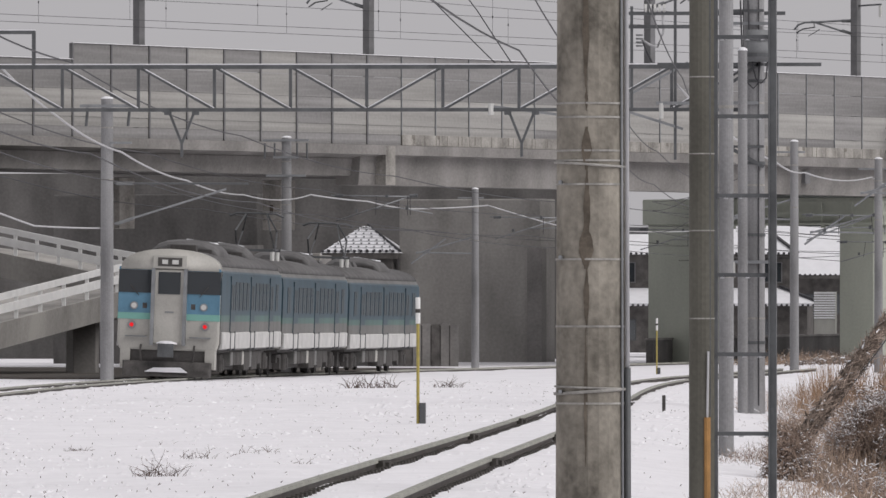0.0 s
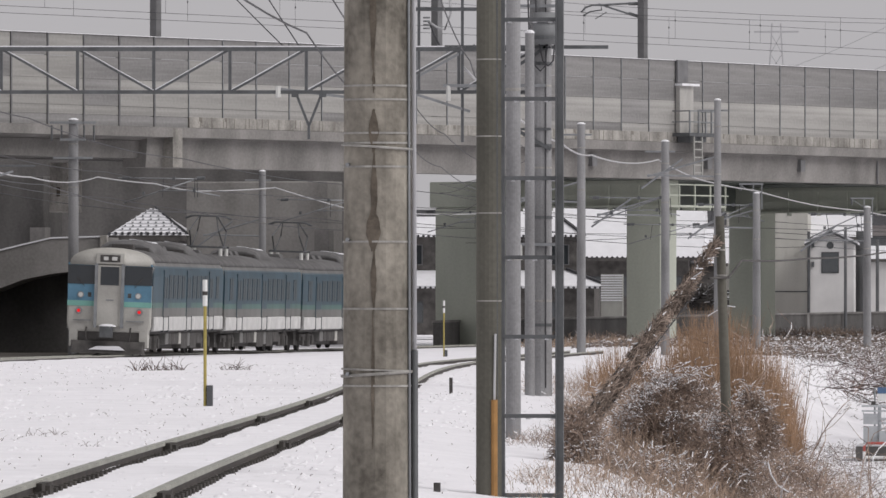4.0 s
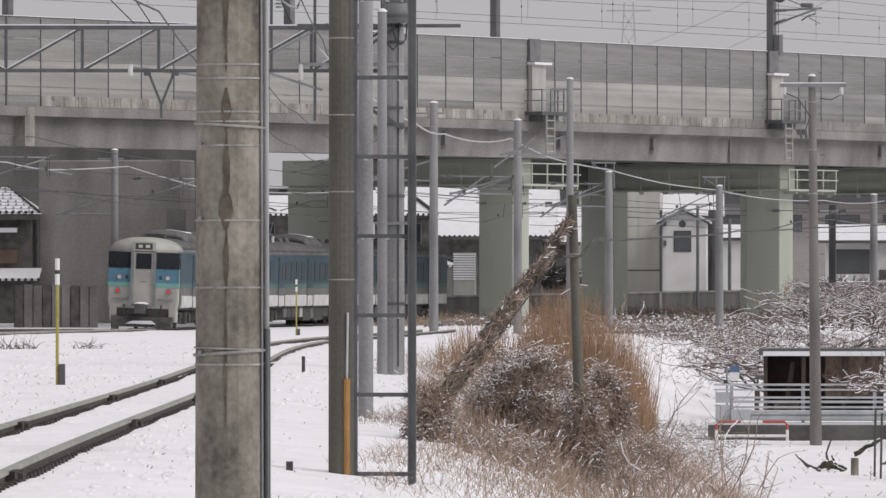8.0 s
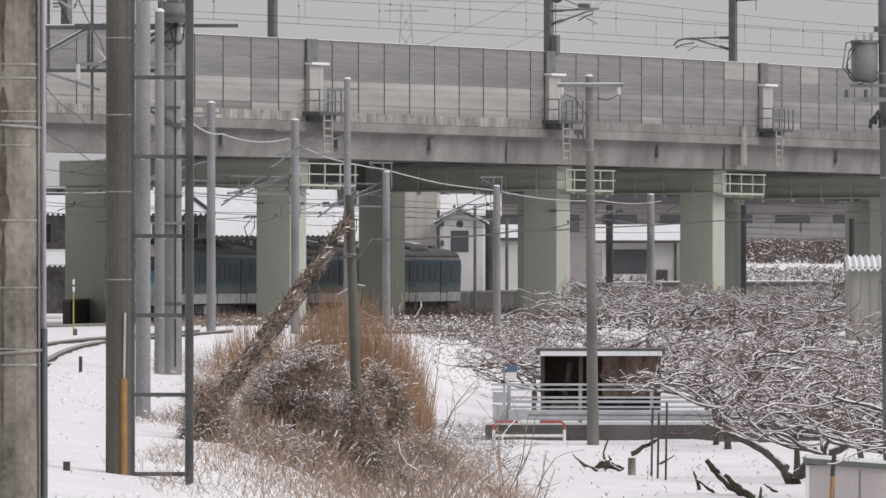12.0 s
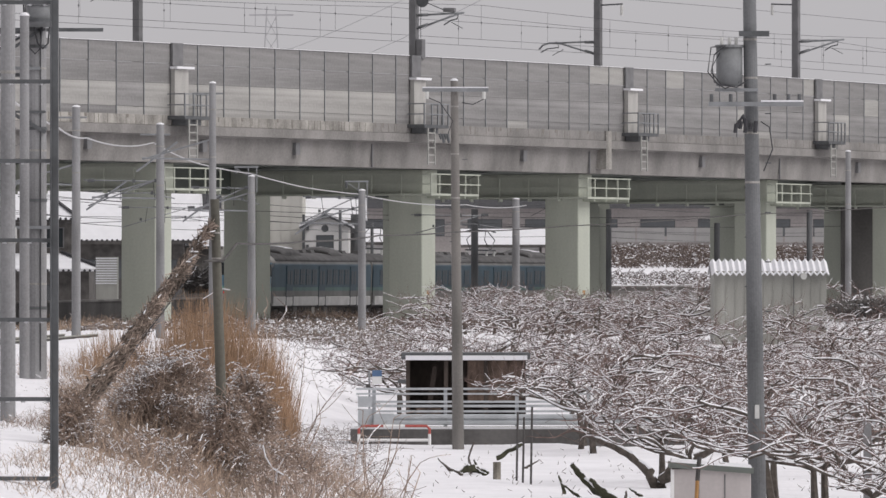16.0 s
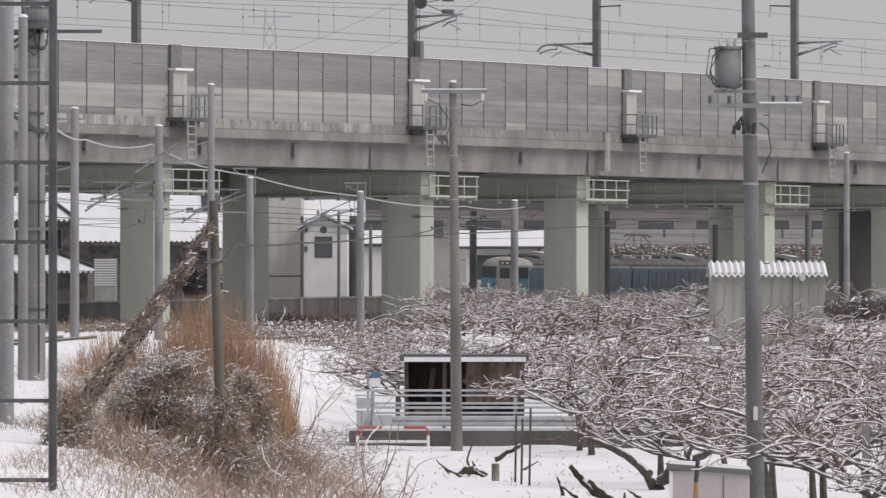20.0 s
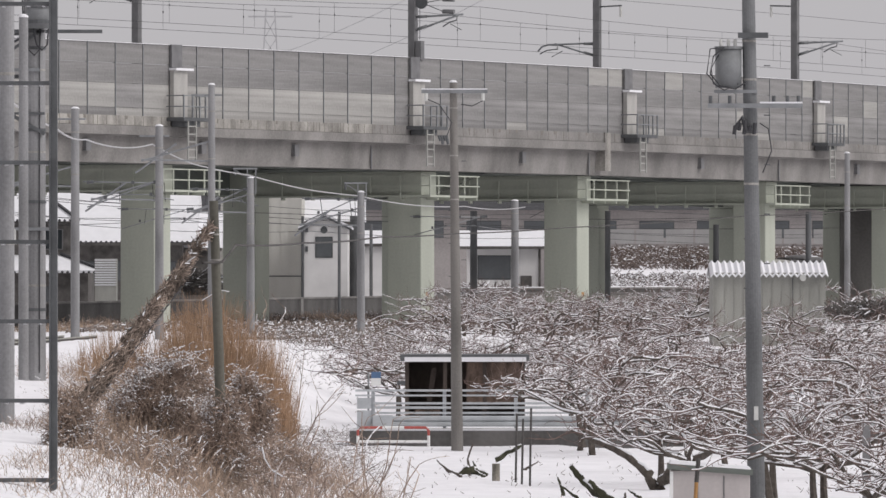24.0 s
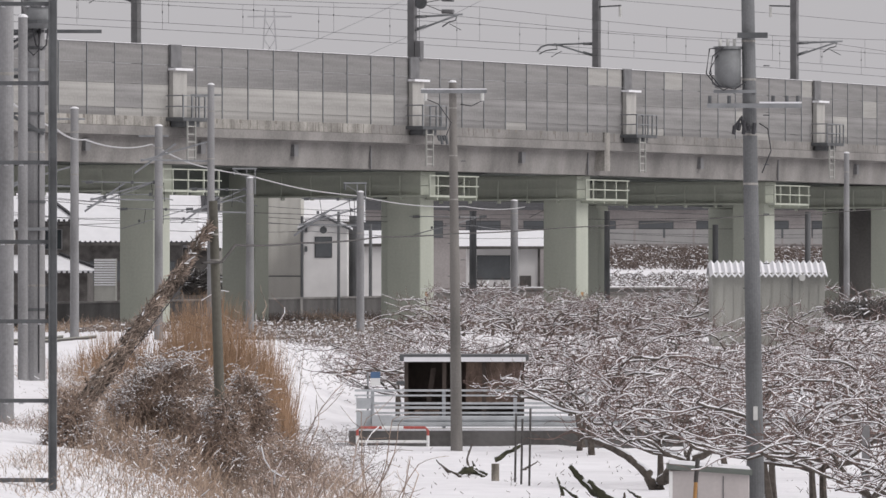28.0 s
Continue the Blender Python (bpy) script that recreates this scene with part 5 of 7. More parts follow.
def windows(p, xs, z, w, h, mm=None):
    wm = Geo().box(-w / 2, w / 2, -0.05, 0.02, -h / 2, h / 2).mesh("window", WINGLASS)
    fm = Geo().box(-w / 2 - 0.07, w / 2 + 0.07, -0.035, 0.0, -h / 2 - 0.07, h / 2 + 0.07).mesh("window_frame", mm or STEEL_D)
    for x in xs:
        q = part("window", wm, None, p)
        q.matrix_basis = pose(x, 0, z)
        part("window_frame", fm, None, q)


hs = gable_house("house", "low white house with a snowy corrugated roof", 1.5, 6.0, 470, 9, 0.0, 3.9, 4.9, PLASTER, SNOW_CAP, 0.6)
windows(hs, (-0.6,), 2.6, 1.9, 1.35)
part("door", Geo().box(1.0, 1.7, -0.06, 0.02, 0.0, 2.1), HOUSE_D, hs)
part("corner_post", Geo().box(2.1, 2.25, -0.1, 0.0, 0, 3.9), HOUSE_D, hs)
gable_house("house", "snow-roofed house behind the white gable", -9.5, -4.9, 444, 8, 0.0, 5.2, 6.5, HOUSE_D, SNOW_CAP, 0.4)
# gable end turned to the line
hs = thing("house", "white-walled gable-ended house with one small shuttered window", "house", (-6.625, 432, 0.0))
part("wall", Geo().box(-1.275, 1.275, 0, 9, -0.5, 4.75), PLASTER, hs)
part("gable", Geo().sweep([(0, 0.002, 0, 0), (0, 9, 0, 0)], [(-1.275, 4.75), (1.275, 4.75), (0.0, 5.4)]), PLASTER, hs)
for sd in (-1, 1):
    part("roof", Geo().hexa([(0, -0.3, 5.44), (sd * 1.5, -0.3, 4.68), (sd * 1.5, 9.2, 4.68), (0, 9.2, 5.44),
                             (0, -0.3, 5.58), (sd * 1.5, -0.3, 4.82), (sd * 1.5, 9.2, 4.82), (0, 9.2, 5.58)]), SNOW_CAP, hs, "snow-covered roof slope")
    part("bargeboard", Geo().beam((0, -0.28, 5.38), (sd * 1.48, -0.28, 4.64), 0.05, 0.12), STEEL_D, hs)
windows(hs, (-0.05,), 3.65, 0.85, 1.05)
part("vent", Geo().tube([(-0.05, -0.04, 4.62), (-0.05, 0.0, 4.62)], 0.2, 16), STEEL_D, hs, "round dark vent")
part("downpipe", Geo().tube([(-1.25, -0.1, 0), (-1.25, -0.1, 5.4)], 0.08, 8), STEEL_D, hs)
for z in (3.4, 4.5):
    part("meter_box", Geo().box(-1.1, -0.95, -0.15, 0, z, z + 0.3), STEEL_D, hs)
hs = gable_house("house", "grey metal-clad building behind the viaduct", -12.6, -8.0, 436, 10, 0.0, 8.6, 9.8, CLAD, SNOW_CAP, 0.2)
for i in range(9):
    part("cladding_rib", Geo().box(-2.2 + 0.55 * i, -2.16 + 0.55 * i, -0.025, 0.0, 0, 8.4), CLAD, hs)
part("cladding_seam", Geo().box(-2.3, 2.3, -0.03, 0.0, 2.0, 2.06), STEEL_D, hs)
hs = gable_house("house", "white plastered shed beyond the masts", -5.25, -2.4, 458, 5, 0.0, 4.0, 4.8, PLASTER, SNOW_CAP, 0.3)
hs = gable_house("house", "dark old house with a broad snowy roof", -24.6, -14.4, 425, 12, -0.3, 3.9, 7.0, HOUSE_D, SNOW_CAP, 0.8)
windows(hs, (-3.0, -0.6, 1.8, 3.9), 2.6, 1.6, 1.0)
tile_edge(hs, -5.8, 5.8, -0.8, 4.2)
hs = thing("house", "dark two-storey timber house with snow on both roofs", "house", (-25.0, 405, -0.3))
part("lower_wall", Geo().box(-6.0, 6.3, 0, 7, 0, 2.5), HOUSE_D, hs)
part("lower_roof", Geo().hexa([(-6.6, -0.6, 2.46), (7.0, -0.6, 2.46), (5.2, 2.6, 2.9), (-6, 2.6, 2.9), (-6.6, -0.6, 2.6), (7.0, -0.6, 2.6), (4.75, 2.6, 3.42), (-6, 2.6, 3.42)]), SNOW_CAP, hs, "snowy lower tile roof")
part("verge", Geo().beam((7.0, -0.62, 2.66), (4.75, 2.55, 3.5), 0.16, 0.12), TILE, hs, "dark verge tiles")
part("upper_wall", Geo().box(-6.0, 5.25, 2.62, 7, 2.5, 5.3), HOUSE_D, hs)
part("upper_roof", Geo().hexa([(-6.6, 2.0, 5.2), (5.7, 2.0, 5.2), (5.7, 7.6, 5.2), (-6.6, 7.6, 5.2), (-6, 4.4, 6.3), (4.2, 4.4, 6.3), (4.2, 5.2, 6.3), (-6, 5.2, 6.3)]), SNOW_CAP, hs, "snowy upper tile roof")
part("verge", Geo().beam((5.72, 1.98, 5.28), (4.2, 4.4, 6.36), 0.16, 0.1), TILE, hs, "dark verge tiles")
tile_edge(hs, -6.5, 6.9, -0.62, 2.5)
tile_edge(hs, -6.5, 5.6, 1.98, 5.25)
for xw in (-3.5, 1.2, 4.3):
    part("window", Geo().box(xw - 0.5, xw + 0.5, 2.58, 2.62, 3.75, 4.75), GLASS, hs)
    part("window_frame", Geo().box(xw - 0.56, xw + 0.56, 2.6, 2.625, 3.7, 4.8), POSTM, hs)
windows(hs, (-3.5, 0.0, 3.5), 1.2, 1.4, 1.0)
hs = gable_house("house", "old roof with white snow beside the pier", -15.6, -12.6, 428, 6, -0.3, 3.6, 5.6, HOUSE_D, SNOW_CAP, 0.3)
sg = thing("corrugated_shed", "small shed clad in pale corrugated sheet", "shed", (-17.6, 401, -0.4))
part("wall", Geo().box(-0.55, 0.55, 0, 2, 0, 3.3), TIN, sg)
for i in range(11):
    part("corrugation", Geo().box(-0.56, 0.56, -0.05, 0.0, 1.9 + 0.13 * i, 1.96 + 0.13 * i), SNOW_CAP, sg)

# hip-roofed house beside the line
hh = thing("timber_house", "small dark timber house with a snowy hipped tile roof", "house", (-34.8, 333, -0.5))
part("wall", Geo().box(-1.35, 1.35, 0, 4, 0, 4.85), HOUSE_D, hh)
part("roof", Geo().hexa([(-1.75, -0.5, 4.85), (1.75, -0.5, 4.85), (1.75, 4.5, 4.85), (-1.75, 4.5, 4.85), (-0.12, 1.8, 6.05), (0.12, 1.8, 6.05), (0.12, 2.2, 6.05), (-0.12, 2.2, 6.05)]), SNOW_CAP, hh, "snow-covered hipped roof")
part("eave", Geo().box(-1.7, 1.7, -0.46, -0.3, 4.6, 4.845), HOUSE_D, hh)
tile_edge(hh, -1.65, 1.7, -0.5, 4.93)
for k in range(8):
    q = (k + 0.5) / 8.2
    hwid = 1.72 - 1.6 * q
    part("tile_course", Geo().tube([(-hwid, -0.5 + 2.3 * q, 4.87 + 1.2 * q), (hwid, -0.5 + 2.3 * q, 4.87 + 1.2 * q)], 0.045, 6), SNOW_CAP, hh)
    # small grey blocks standing in for shadows between the tiles
    for j in range(int(hwid / 0.17)):
        part("tile_shadow", Geo().box(-0.035, 0.035, -0.05, 0.03, -0.02, 0.045), BLUEGREY, hh).matrix_basis = pose(-hwid + 0.2 + j * 0.34 + 0.1 * (k % 2), -0.53 + 2.3 * q, 4.9 + 1.2 * q)
part("ridge_tile", Geo().tube([(0.1, 1.9, 6.1), (1.75, -0.45, 4.93)], 0.06, 6), TILE, hh)
part("ledge_snow", Geo().box(-1.7, 0.75, -0.35, 0.0, 4.05, 4.25), SNOW_CAP, hh)
part("shutter", Geo().box(-1.6, 0.75, -0.12, 0.0, 2.7, 3.3), mat("brown_shutter", (0.16, 0.11, 0.085), 0.9, 0.2, 3, 30, 0.1, streak=0.3), hh, "weathered brown shutter")
part("lower_roof", Geo().hexa([(-1.9, -1.4, 1.95), (1.8, -1.4, 1.95), (1.8, 0, 2.4), (-1.9, 0, 2.4), (-1.9, -1.4, 2.05), (1.8, -1.4, 2.05), (1.8, 0, 2.5), (-1.9, 0, 2.5)]), SNOW_CAP, hh, "snowy lean-to roof")
tile_edge(hh, -1.85, 1.8, -1.42, 2.0)
part("lean_to_wall", Geo().box(-1.7, 1.6, -1.1, -0.02, 0, 1.94), HOUSE_D, hh)
tagged(new("lineside_fence", Geo().box(-33.6, -30.2, 327.0, 327.1, -0.6, 1.2).mesh("lineside_fence", HOUSE_D)), "dark board fence beside the line", "fence")
fb = bpy.data.objects["lineside_fence"]
for i in range(9):
    part("board", Geo().box(-33.55 + 0.4 * i, -33.2 + 0.4 * i, 326.96, 327.0, -0.6, 1.25 + 0.05 * (i % 2)), CONC if i % 3 else HOUSE_D, fb)

def line_wall(name, label, y0, y1, off, z0, z1, material, snow=True, thick=0.35):
    """A low wall that keeps its distance from the main line, with pilasters and a coping."""
    st = [(x, y, z0 + (z1 - z0) * (y - y0) / (y1 - y0), h) for x, y, _, h in stations(main_x, y0, y1, 4.0)]
    w = tagged(new(name, Geo().sweep(st, [(off - thick, -2.5), (off, -2.5), (off, -0.1), (off - thick, -0.1)]).mesh(name, material)), label, "wall", kind="structure")
    part("coping", Geo().sweep(st, [(off - thick - 0.05, -0.098), (off + 0.05, -0.098), (off + 0.05, 0), (off - thick - 0.05, 0)]), CONC, w)
    if snow:
        part("snow", Geo().sweep(st, [(off - thick, 0.002), (off + 0.03, 0.002), (off, 0.05), (off - thick, 0.05)]), SNOW_CAP, w)
    pil = Geo().box(0, 0.07, -0.22, 0.22, -2.4, -0.1).mesh("pilaster", CONC)
    for x, y, z, h in st[1::4]:
        part("pilaster", pil, None, w).matrix_basis = pose(x, y, z, 0, 0, -math.degrees(h)) @ Matrix.Translation((off + 0.002, 0, 0))
    return w


line_wall("retaining_wall", "low dark concrete retaining wall behind the track", 352, 446, -3.4, 0.6, 0.95, DARKW, snow=False)
line_wall("terrace_wall", "dark terrace wall below a snowy bank", 450, 560, -3.6, 1.35, 1.5, DARKW)
line_wall("lineside_wall", "low grey concrete wall on the orchard side of the line", 425, 560, 3.2, 1.12, 1.02, WALLM, snow=False)
tagged(new("bank", Geo().hexa([(8, 491, -1), (34, 491, -1), (34, 520, -1), (8, 520, -1), (8, 491.2, 1.4), (34, 491.2, 1.4), (34, 520, 3.9), (8, 520, 3.9)]).mesh("bank", SNOW)), "snowy bank behind the terrace wall", "bank", kind="structure")
fw = tagged(new("far_wall", Geo().box(5, 36, 520, 520.6, 0, 4.3).mesh("far_wall", FARGREY)), "long grey wall with a pale railing far behind", "wall", kind="structure")
for i in range(15):
    part("railing_panel", Geo().box(5.1 + 2.0 * i, 6.95 + 2.0 * i, 519.9, 520.0, 4.32, 5.3), RAILING, fw)
fbld = thing("far_building", "long low weathered building in the distance", "building", (0, 560, 0))
part("wall", Geo().box(-90, 95, 0, 8, -2, 7.0), FARGREY, fbld)
part("roof", Geo().hexa([(-91, -1, 7), (96, -1, 7), (96, 9, 7), (-91, 9, 7), (-91, 3, 8.2), (96, 3, 8.2), (96, 5, 8.2), (-91, 5, 8.2)]), TILE, fbld)
windows(fbld, [-60 + 4.2 * i for i in range(34)], 5.6, 2.4, 1.1)
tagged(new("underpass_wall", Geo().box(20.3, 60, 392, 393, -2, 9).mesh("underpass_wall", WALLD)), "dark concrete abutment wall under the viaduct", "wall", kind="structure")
for x, y, h, r in ((-5.75, 427, 6.4, 0.09), (-5.0, 442, 6.3, 0.38), (-4.1, 440, 5.8, 0.1), (-3.15, 442, 6.3, 0.16), (1.62, 402, 6.2, 0.2), (8.85, 412, 6.3, 0.16), (14.8, 416, 5.6, 0.17), (16.3, 418, 6.3, 0.16), (19.9, 418, 6.3, 0.17)):
    mp = round_pole("dark mast seen beneath the viaduct", (x, y, -0.8), h, r, r * 0.9, POLED, cat="catenary mast", group="far masts", name="far_mast", snow=False)
sg = thing("warning_sign", "black and yellow striped post sign", "sign", (-2.99, 440, -0.7))
part("post", Geo().box(-0.05, 0.05, 0, 0.08, 0, 3.0), UNDER, sg)
for i in range(5):
    part("stripe", Geo().box(-0.22, 0.22, -0.02, 0.0, 1.2 + 0.3 * i, 1.34 + 0.3 * i), YELLOW, sg)


# ramp road at the left with white guard rails
def ramp(pts, label):
    p = tagged(new("road_ramp"), label, "road ramp", kind="structure")
    path = []
    for i, q in enumerate(pts):
        a, b = pts[max(0, i - 1)], pts[min(len(pts) - 1, i + 1)]
        path.append((*q, math.atan2(b[0] - a[0], b[1] - a[1])))
    part("slab", Geo().sweep(path, [(-4, -0.75), (0, -0.75), (0.1, 0.12), (-0.2, 0.12), (-0.2, 0), (-4, 0)]), WALLM, p)
    for z, hh in ((0.55, 0.28), (0.95, 0.22)):
        part("guard_rail", Geo().sweep(path, [(0.0, z - hh / 2), (0.08, z - hh / 2), (0.08, z + hh / 2), (0.0, z + hh / 2)]), WHITEP, p)
    n = 14
    for i in range(n):
        q = i / (n - 1) * (len(pts) - 1)
        k = min(int(q), len(pts) - 2)
        a = Vector(pts[k]).lerp(Vector(pts[k + 1]), q - k)
        part("rail_post", Geo().box(a.x - 0.06, a.x + 0.06, a.y - 0.06, a.y + 0.06, a.z + 0.05, a.z + 1.05), WHITEP, p)
    return p


ramp([(-43.0, 236, 0.35), (-37.63, 247.1, 1.25), (-36.0, 259.5, 2.15), (-35.2, 266, 2.6)], "concrete road ramp with white guard rails and snow")
ramp([(-52, 276, 5.0), (-40.9, 268.9, 3.7), (-37.3, 267.0, 3.0), (-35.5, 266.0, 2.7)], "upper concrete road ramp with white guard rails")
for x, y, z1 in ((-39.5, 252, 1.0), (-36.9, 262, 1.7), (-43, 272, 3.2), (-38.3, 270, 2.6), (-46.5, 275, 3.6)):
    rp = thing("ramp_column", "square concrete column under the ramp", "column", (x, y, -0.4), group="ramp columns", kind="structure")
    bevelled(part("shaft", Geo().box(-0.4, 0.4, -0.4, 0.4, -0.5, z1 + 0.4), CONC, rp), 0.04)
for x, y, zz in ((-38.9, 284, 5.15), (-33.9, 293, 5.2)):
    hb = thing("hanging_pier_head", "pale concrete pier head under the deck", "bridge pier", (x, y, zz), 32, kind="structure")
    bevelled(part("block", Geo().box(-0.45, 0.45, -0.3, 0.6, -0.3, 1.6), CONC_L, hb), 0.03)
    part("plate", Geo().box(-0.08, 0.08, -0.315, -0.3, 0.3, 0.65), STAIN, hb)

# dark sheet under the ramp: earth, with the ramp's shade in its colour
earth = Geo().sweep([(x, y, z, h) for x, y, z, h in stations(main_x, 222, 306, 4.0)], [(-34, -0.3), (-2.4, -0.3), (-2.4, -0.03), (-34, -0.01)])
tagged(new("bare_ground", earth.mesh("bare_ground", EARTH)), "dark earth under the road ramp, with its shade coloured in", "ground", kind="structure")
# concrete end of the ramp bridge, beside the line
ae = tagged(new("ramp_bridge_end"), "weathered concrete end span of the ramp bridge", "bridge", kind="structure")
spans = [(-40.5, 2.85, 1.35), (-38.2, 3.0, 1.54), (-35.7, 3.2, 1.75), (-34.2, 3.57, 2.3), (-33.2, 3.8, 2.5), (-31.12, 3.86, 2.72)]
for (xa, ta, ba), (xb, tb, bb) in zip(spans, spans[1:]):
    part("edge_beam", Geo().hexa([(xa, 283, ba), (xb, 283, bb), (xb, 287, bb), (xa, 287, ba), (xa, 283, ta), (xb, 283, tb), (xb, 287, tb), (xa, 287, ta)]), CONC, ae)
    part("snow", Geo().hexa([(xa, 282.95, ta + 0.004), (xb, 282.95, tb + 0.004), (xb, 283.6, tb + 0.004), (xa, 283.6, ta + 0.004), (xa, 282.95, ta + 0.06), (xb, 282.95, tb + 0.06), (xb, 283.6, tb + 0.06), (xa, 283.6, ta + 0.06)]), SNOW_CAP, ae)
bevelled(part("pillar", Geo().box(-31.36, -31.1, 282.85, 283.3, -1.0, 3.92), CONC_L, ae), 0.02)
part("pillar", Geo().box(-37.7, -37.28, 283.0, 283.6, -1.0, 1.7), CONC_L, ae)
part("pillar", Geo().box(-36.9, -35.66, 283.0, 284.0, -1.0, 1.9), WALLM, ae)
part("lower_wall", Geo().box(-32.1, -31.36, 283.0, 283.5, -1.0, 1.55), CONC, ae)
part("duct_box", Geo().box(-32.3, -31.5, 283.1, 283.7, 2.1, 2.55), CONC, ae)
# dark sheet standing in for the shade in the opening
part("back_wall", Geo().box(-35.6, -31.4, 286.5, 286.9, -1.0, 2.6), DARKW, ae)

# ---- orchard shelter, fence, sheds ----
sh = thing("orchard_shelter", "dark open-fronted wooden shelter with snow on its flat roof", "shelter", (0.67, 232, -3.0))
bevelled(part("roof", Geo().box(-1.95, 1.95, -0.3, 2.6, 2.22, 2.42), STEEL_D, sh), 0.02)
part("fascia_snow", Geo().box(-1.82, 1.85, -0.36, -0.3, 2.2, 2.34), SNOW_CAP, sh, "snow-covered fascia")
part("back_wall", Geo().box(-1.8, 1.8, 2.2, 2.3, 0, 2.2), WOOD_D, sh)
for x in (-1.75, 1.75):
    part("side_wall", Geo().box(x - 0.04, x + 0.04, 0.1, 2.2, 0, 2.2), WOOD_D, sh)
for x in (-1.75, -0.6, 0.6, 1.75):
    part("post", Geo().box(x - 0.06, x + 0.06, -0.1, 0.02, 0, 2.2), WOOD_D, sh)

part("brush_screen", Geo().box(0.05, 1.7, -0.04, 0.02, 0.95, 2.18), RUST, sh, "brown woven brushwood screen")
for i in range(11):
    part("screen_stick", Geo().box(0.1 + 0.15 * i, 0.14 + 0.15 * i, -0.07, -0.03, 0.9 + 0.04 * (i % 3), 2.18), RUST, sh)
part("stacked_crate", Geo().box(-1.5, -0.75, 0.3, 0.9, 0, 0.75), RUST, sh)
part("leaning_board", Geo().hexa([(-1.3, 0.1, 0), (-1.15, 0.1, 0), (-1.15, 0.16, 0), (-1.3, 0.16, 0), (-1.0, 0.3, 2.0), (-0.85, 0.3, 2.0), (-0.85, 0.36, 2.0), (-1.0, 0.36, 2.0)]), WOOD_D, sh)
part("eave_bracket", Geo().box(-2.05, -1.8, -0.25, -0.15, 1.5, 1.62), STEEL_D, sh)

lane = tagged(new("lane", Geo().box(-2.6, 40, 214.4, 221, -3.4, -2.56).mesh("lane", DARKW)), "narrow orchard lane on a low dark retaining wall", "road", kind="structure")
part("snow", Geo().box(-2.6, 40, 214.5, 220.9, -2.556, -2.5), SNOW_CAP, lane)
gr = thing("guard_fence", "galvanised guard fence along the lane", "fence", (-2.3, 215.2, -2.55))
for z, w, h in ((0.48, 0.06, 0.06), (0.63, 0.06, 0.07), (0.75, 0.06, 0.06), (0.97, 0.05, 0.05), (1.11, 0.05, 0.06)):
    part("rail", Geo().beam((-0.15 if z > 0.9 else 0.35, 0, z), (5.6, 0, z), w, h), PALES, gr)
    part("rail", Geo().beam((5.6, 0, z), (24, 0, z), w * 0.7, min(h, 0.05)), PALES, gr)
part("guard_rail", Geo().sweep([(0.35, 0, 0, math.pi / 2), (24, 0, 0, math.pi / 2)], [(0.02, 0.1), (0.09, 0.13), (0.09, 0.2), (0.03, 0.24), (0.09, 0.29), (0.09, 0.37), (0.02, 0.4), (-0.03, 0.4), (-0.03, 0.1)]), PALES, gr, "corrugated galvanised guard rail")
part("end_plate", Geo().box(0.34, 0.9, -0.13, -0.1, 0.05, 0.42), PALES, gr)
part("mesh_panel", Geo().beam((-0.1, 0.02, 0.3), (0.3, 0.02, 0.3), 0.02, 0.5).beam((-0.1, 0.02, 0.75), (0.3, 0.02, 0.75), 0.02, 0.3), PALES, gr)
for i in range(12):
    part("post", Geo().box(0.3 + 2.0 * i, 0.4 + 2.0 * i, 0.04, 0.13, 0, 1.12), PALES, gr)
part("kerb", Geo().box(-0.2, 24, -0.35, -0.15, -0.05, 0.06), CONC_L, gr, "snow-edged concrete kerb")
sp = thing("lane_sign", "small blue and white sign on a thin post", "sign", (-1.95, 222.5, -2.9))
part("post", Geo().tube([(-0.2, 0, 0), (-0.2, 0, 1.9)], 0.03, 8), STEEL, sp)
part("panel", Geo().box(-0.12, 0.16, -0.03, 0.0, 1.5, 1.9), WHITEP, sp)
part("blue_field", Geo().box(-0.12, 0.16, -0.036, -0.03, 1.72, 1.9), BLUEP, sp)
part("mirror_box", Geo().box(-0.3, -0.18, -0.05, 0.05, 1.35, 1.5), UNDER, sp)
rb = thing("barrier_hoop", "low red and white tubular barrier hoop", "barrier", (-1.37, 213, -2.98))
part("hoop", Geo().tube([(-0.98, 0, 0), (-0.98, 0, 0.46), (-0.9, 0, 0.54), (0.9, 0, 0.54), (0.98, 0, 0.46), (0.98, 0, 0)], 0.038, 8), RED, rb)
part("white_sleeve", Geo().tube([(-0.3, 0, 0.54), (0.3, 0, 0.54)], 0.042, 8), WHITEP, rb)
for x in (-0.98, 0.98):
    part("leg_sleeve", Geo().tube([(x, 0, 0.0), (x, 0, 0.32)], 0.042, 8), WHITEP, rb)
part("lower_rail", Geo().tube([(-0.98, 0, 0.15), (0.98, 0, 0.15)], 0.04, 8), WHITEP, rb)

sd = thing("tin_shed", "pale shed with a snowy corrugated roof", "shed", (12.75, 300, -1.2))
part("wall", Geo().box(-2.2, 2.2, 0, 4, -0.5, 3.2), TIN, sd)
zig = [(-2.3 + 4.6 * i / 38, 0.13 * (i % 2)) for i in range(39)]
part("roof", Geo().sweep([(0, -0.25, 3.0, 0), (0, 2.0, 3.52, 0), (0, 4.3, 3.0, 0)], zig + [(x, z + 0.05) for x, z in reversed(zig)]), SNOW_CAP, sd, "corrugated roof under snow")
part("door_seam", Geo().box(0.9, 0.93, -0.02, 0.0, 0, 3.0), STEEL_D, sd)
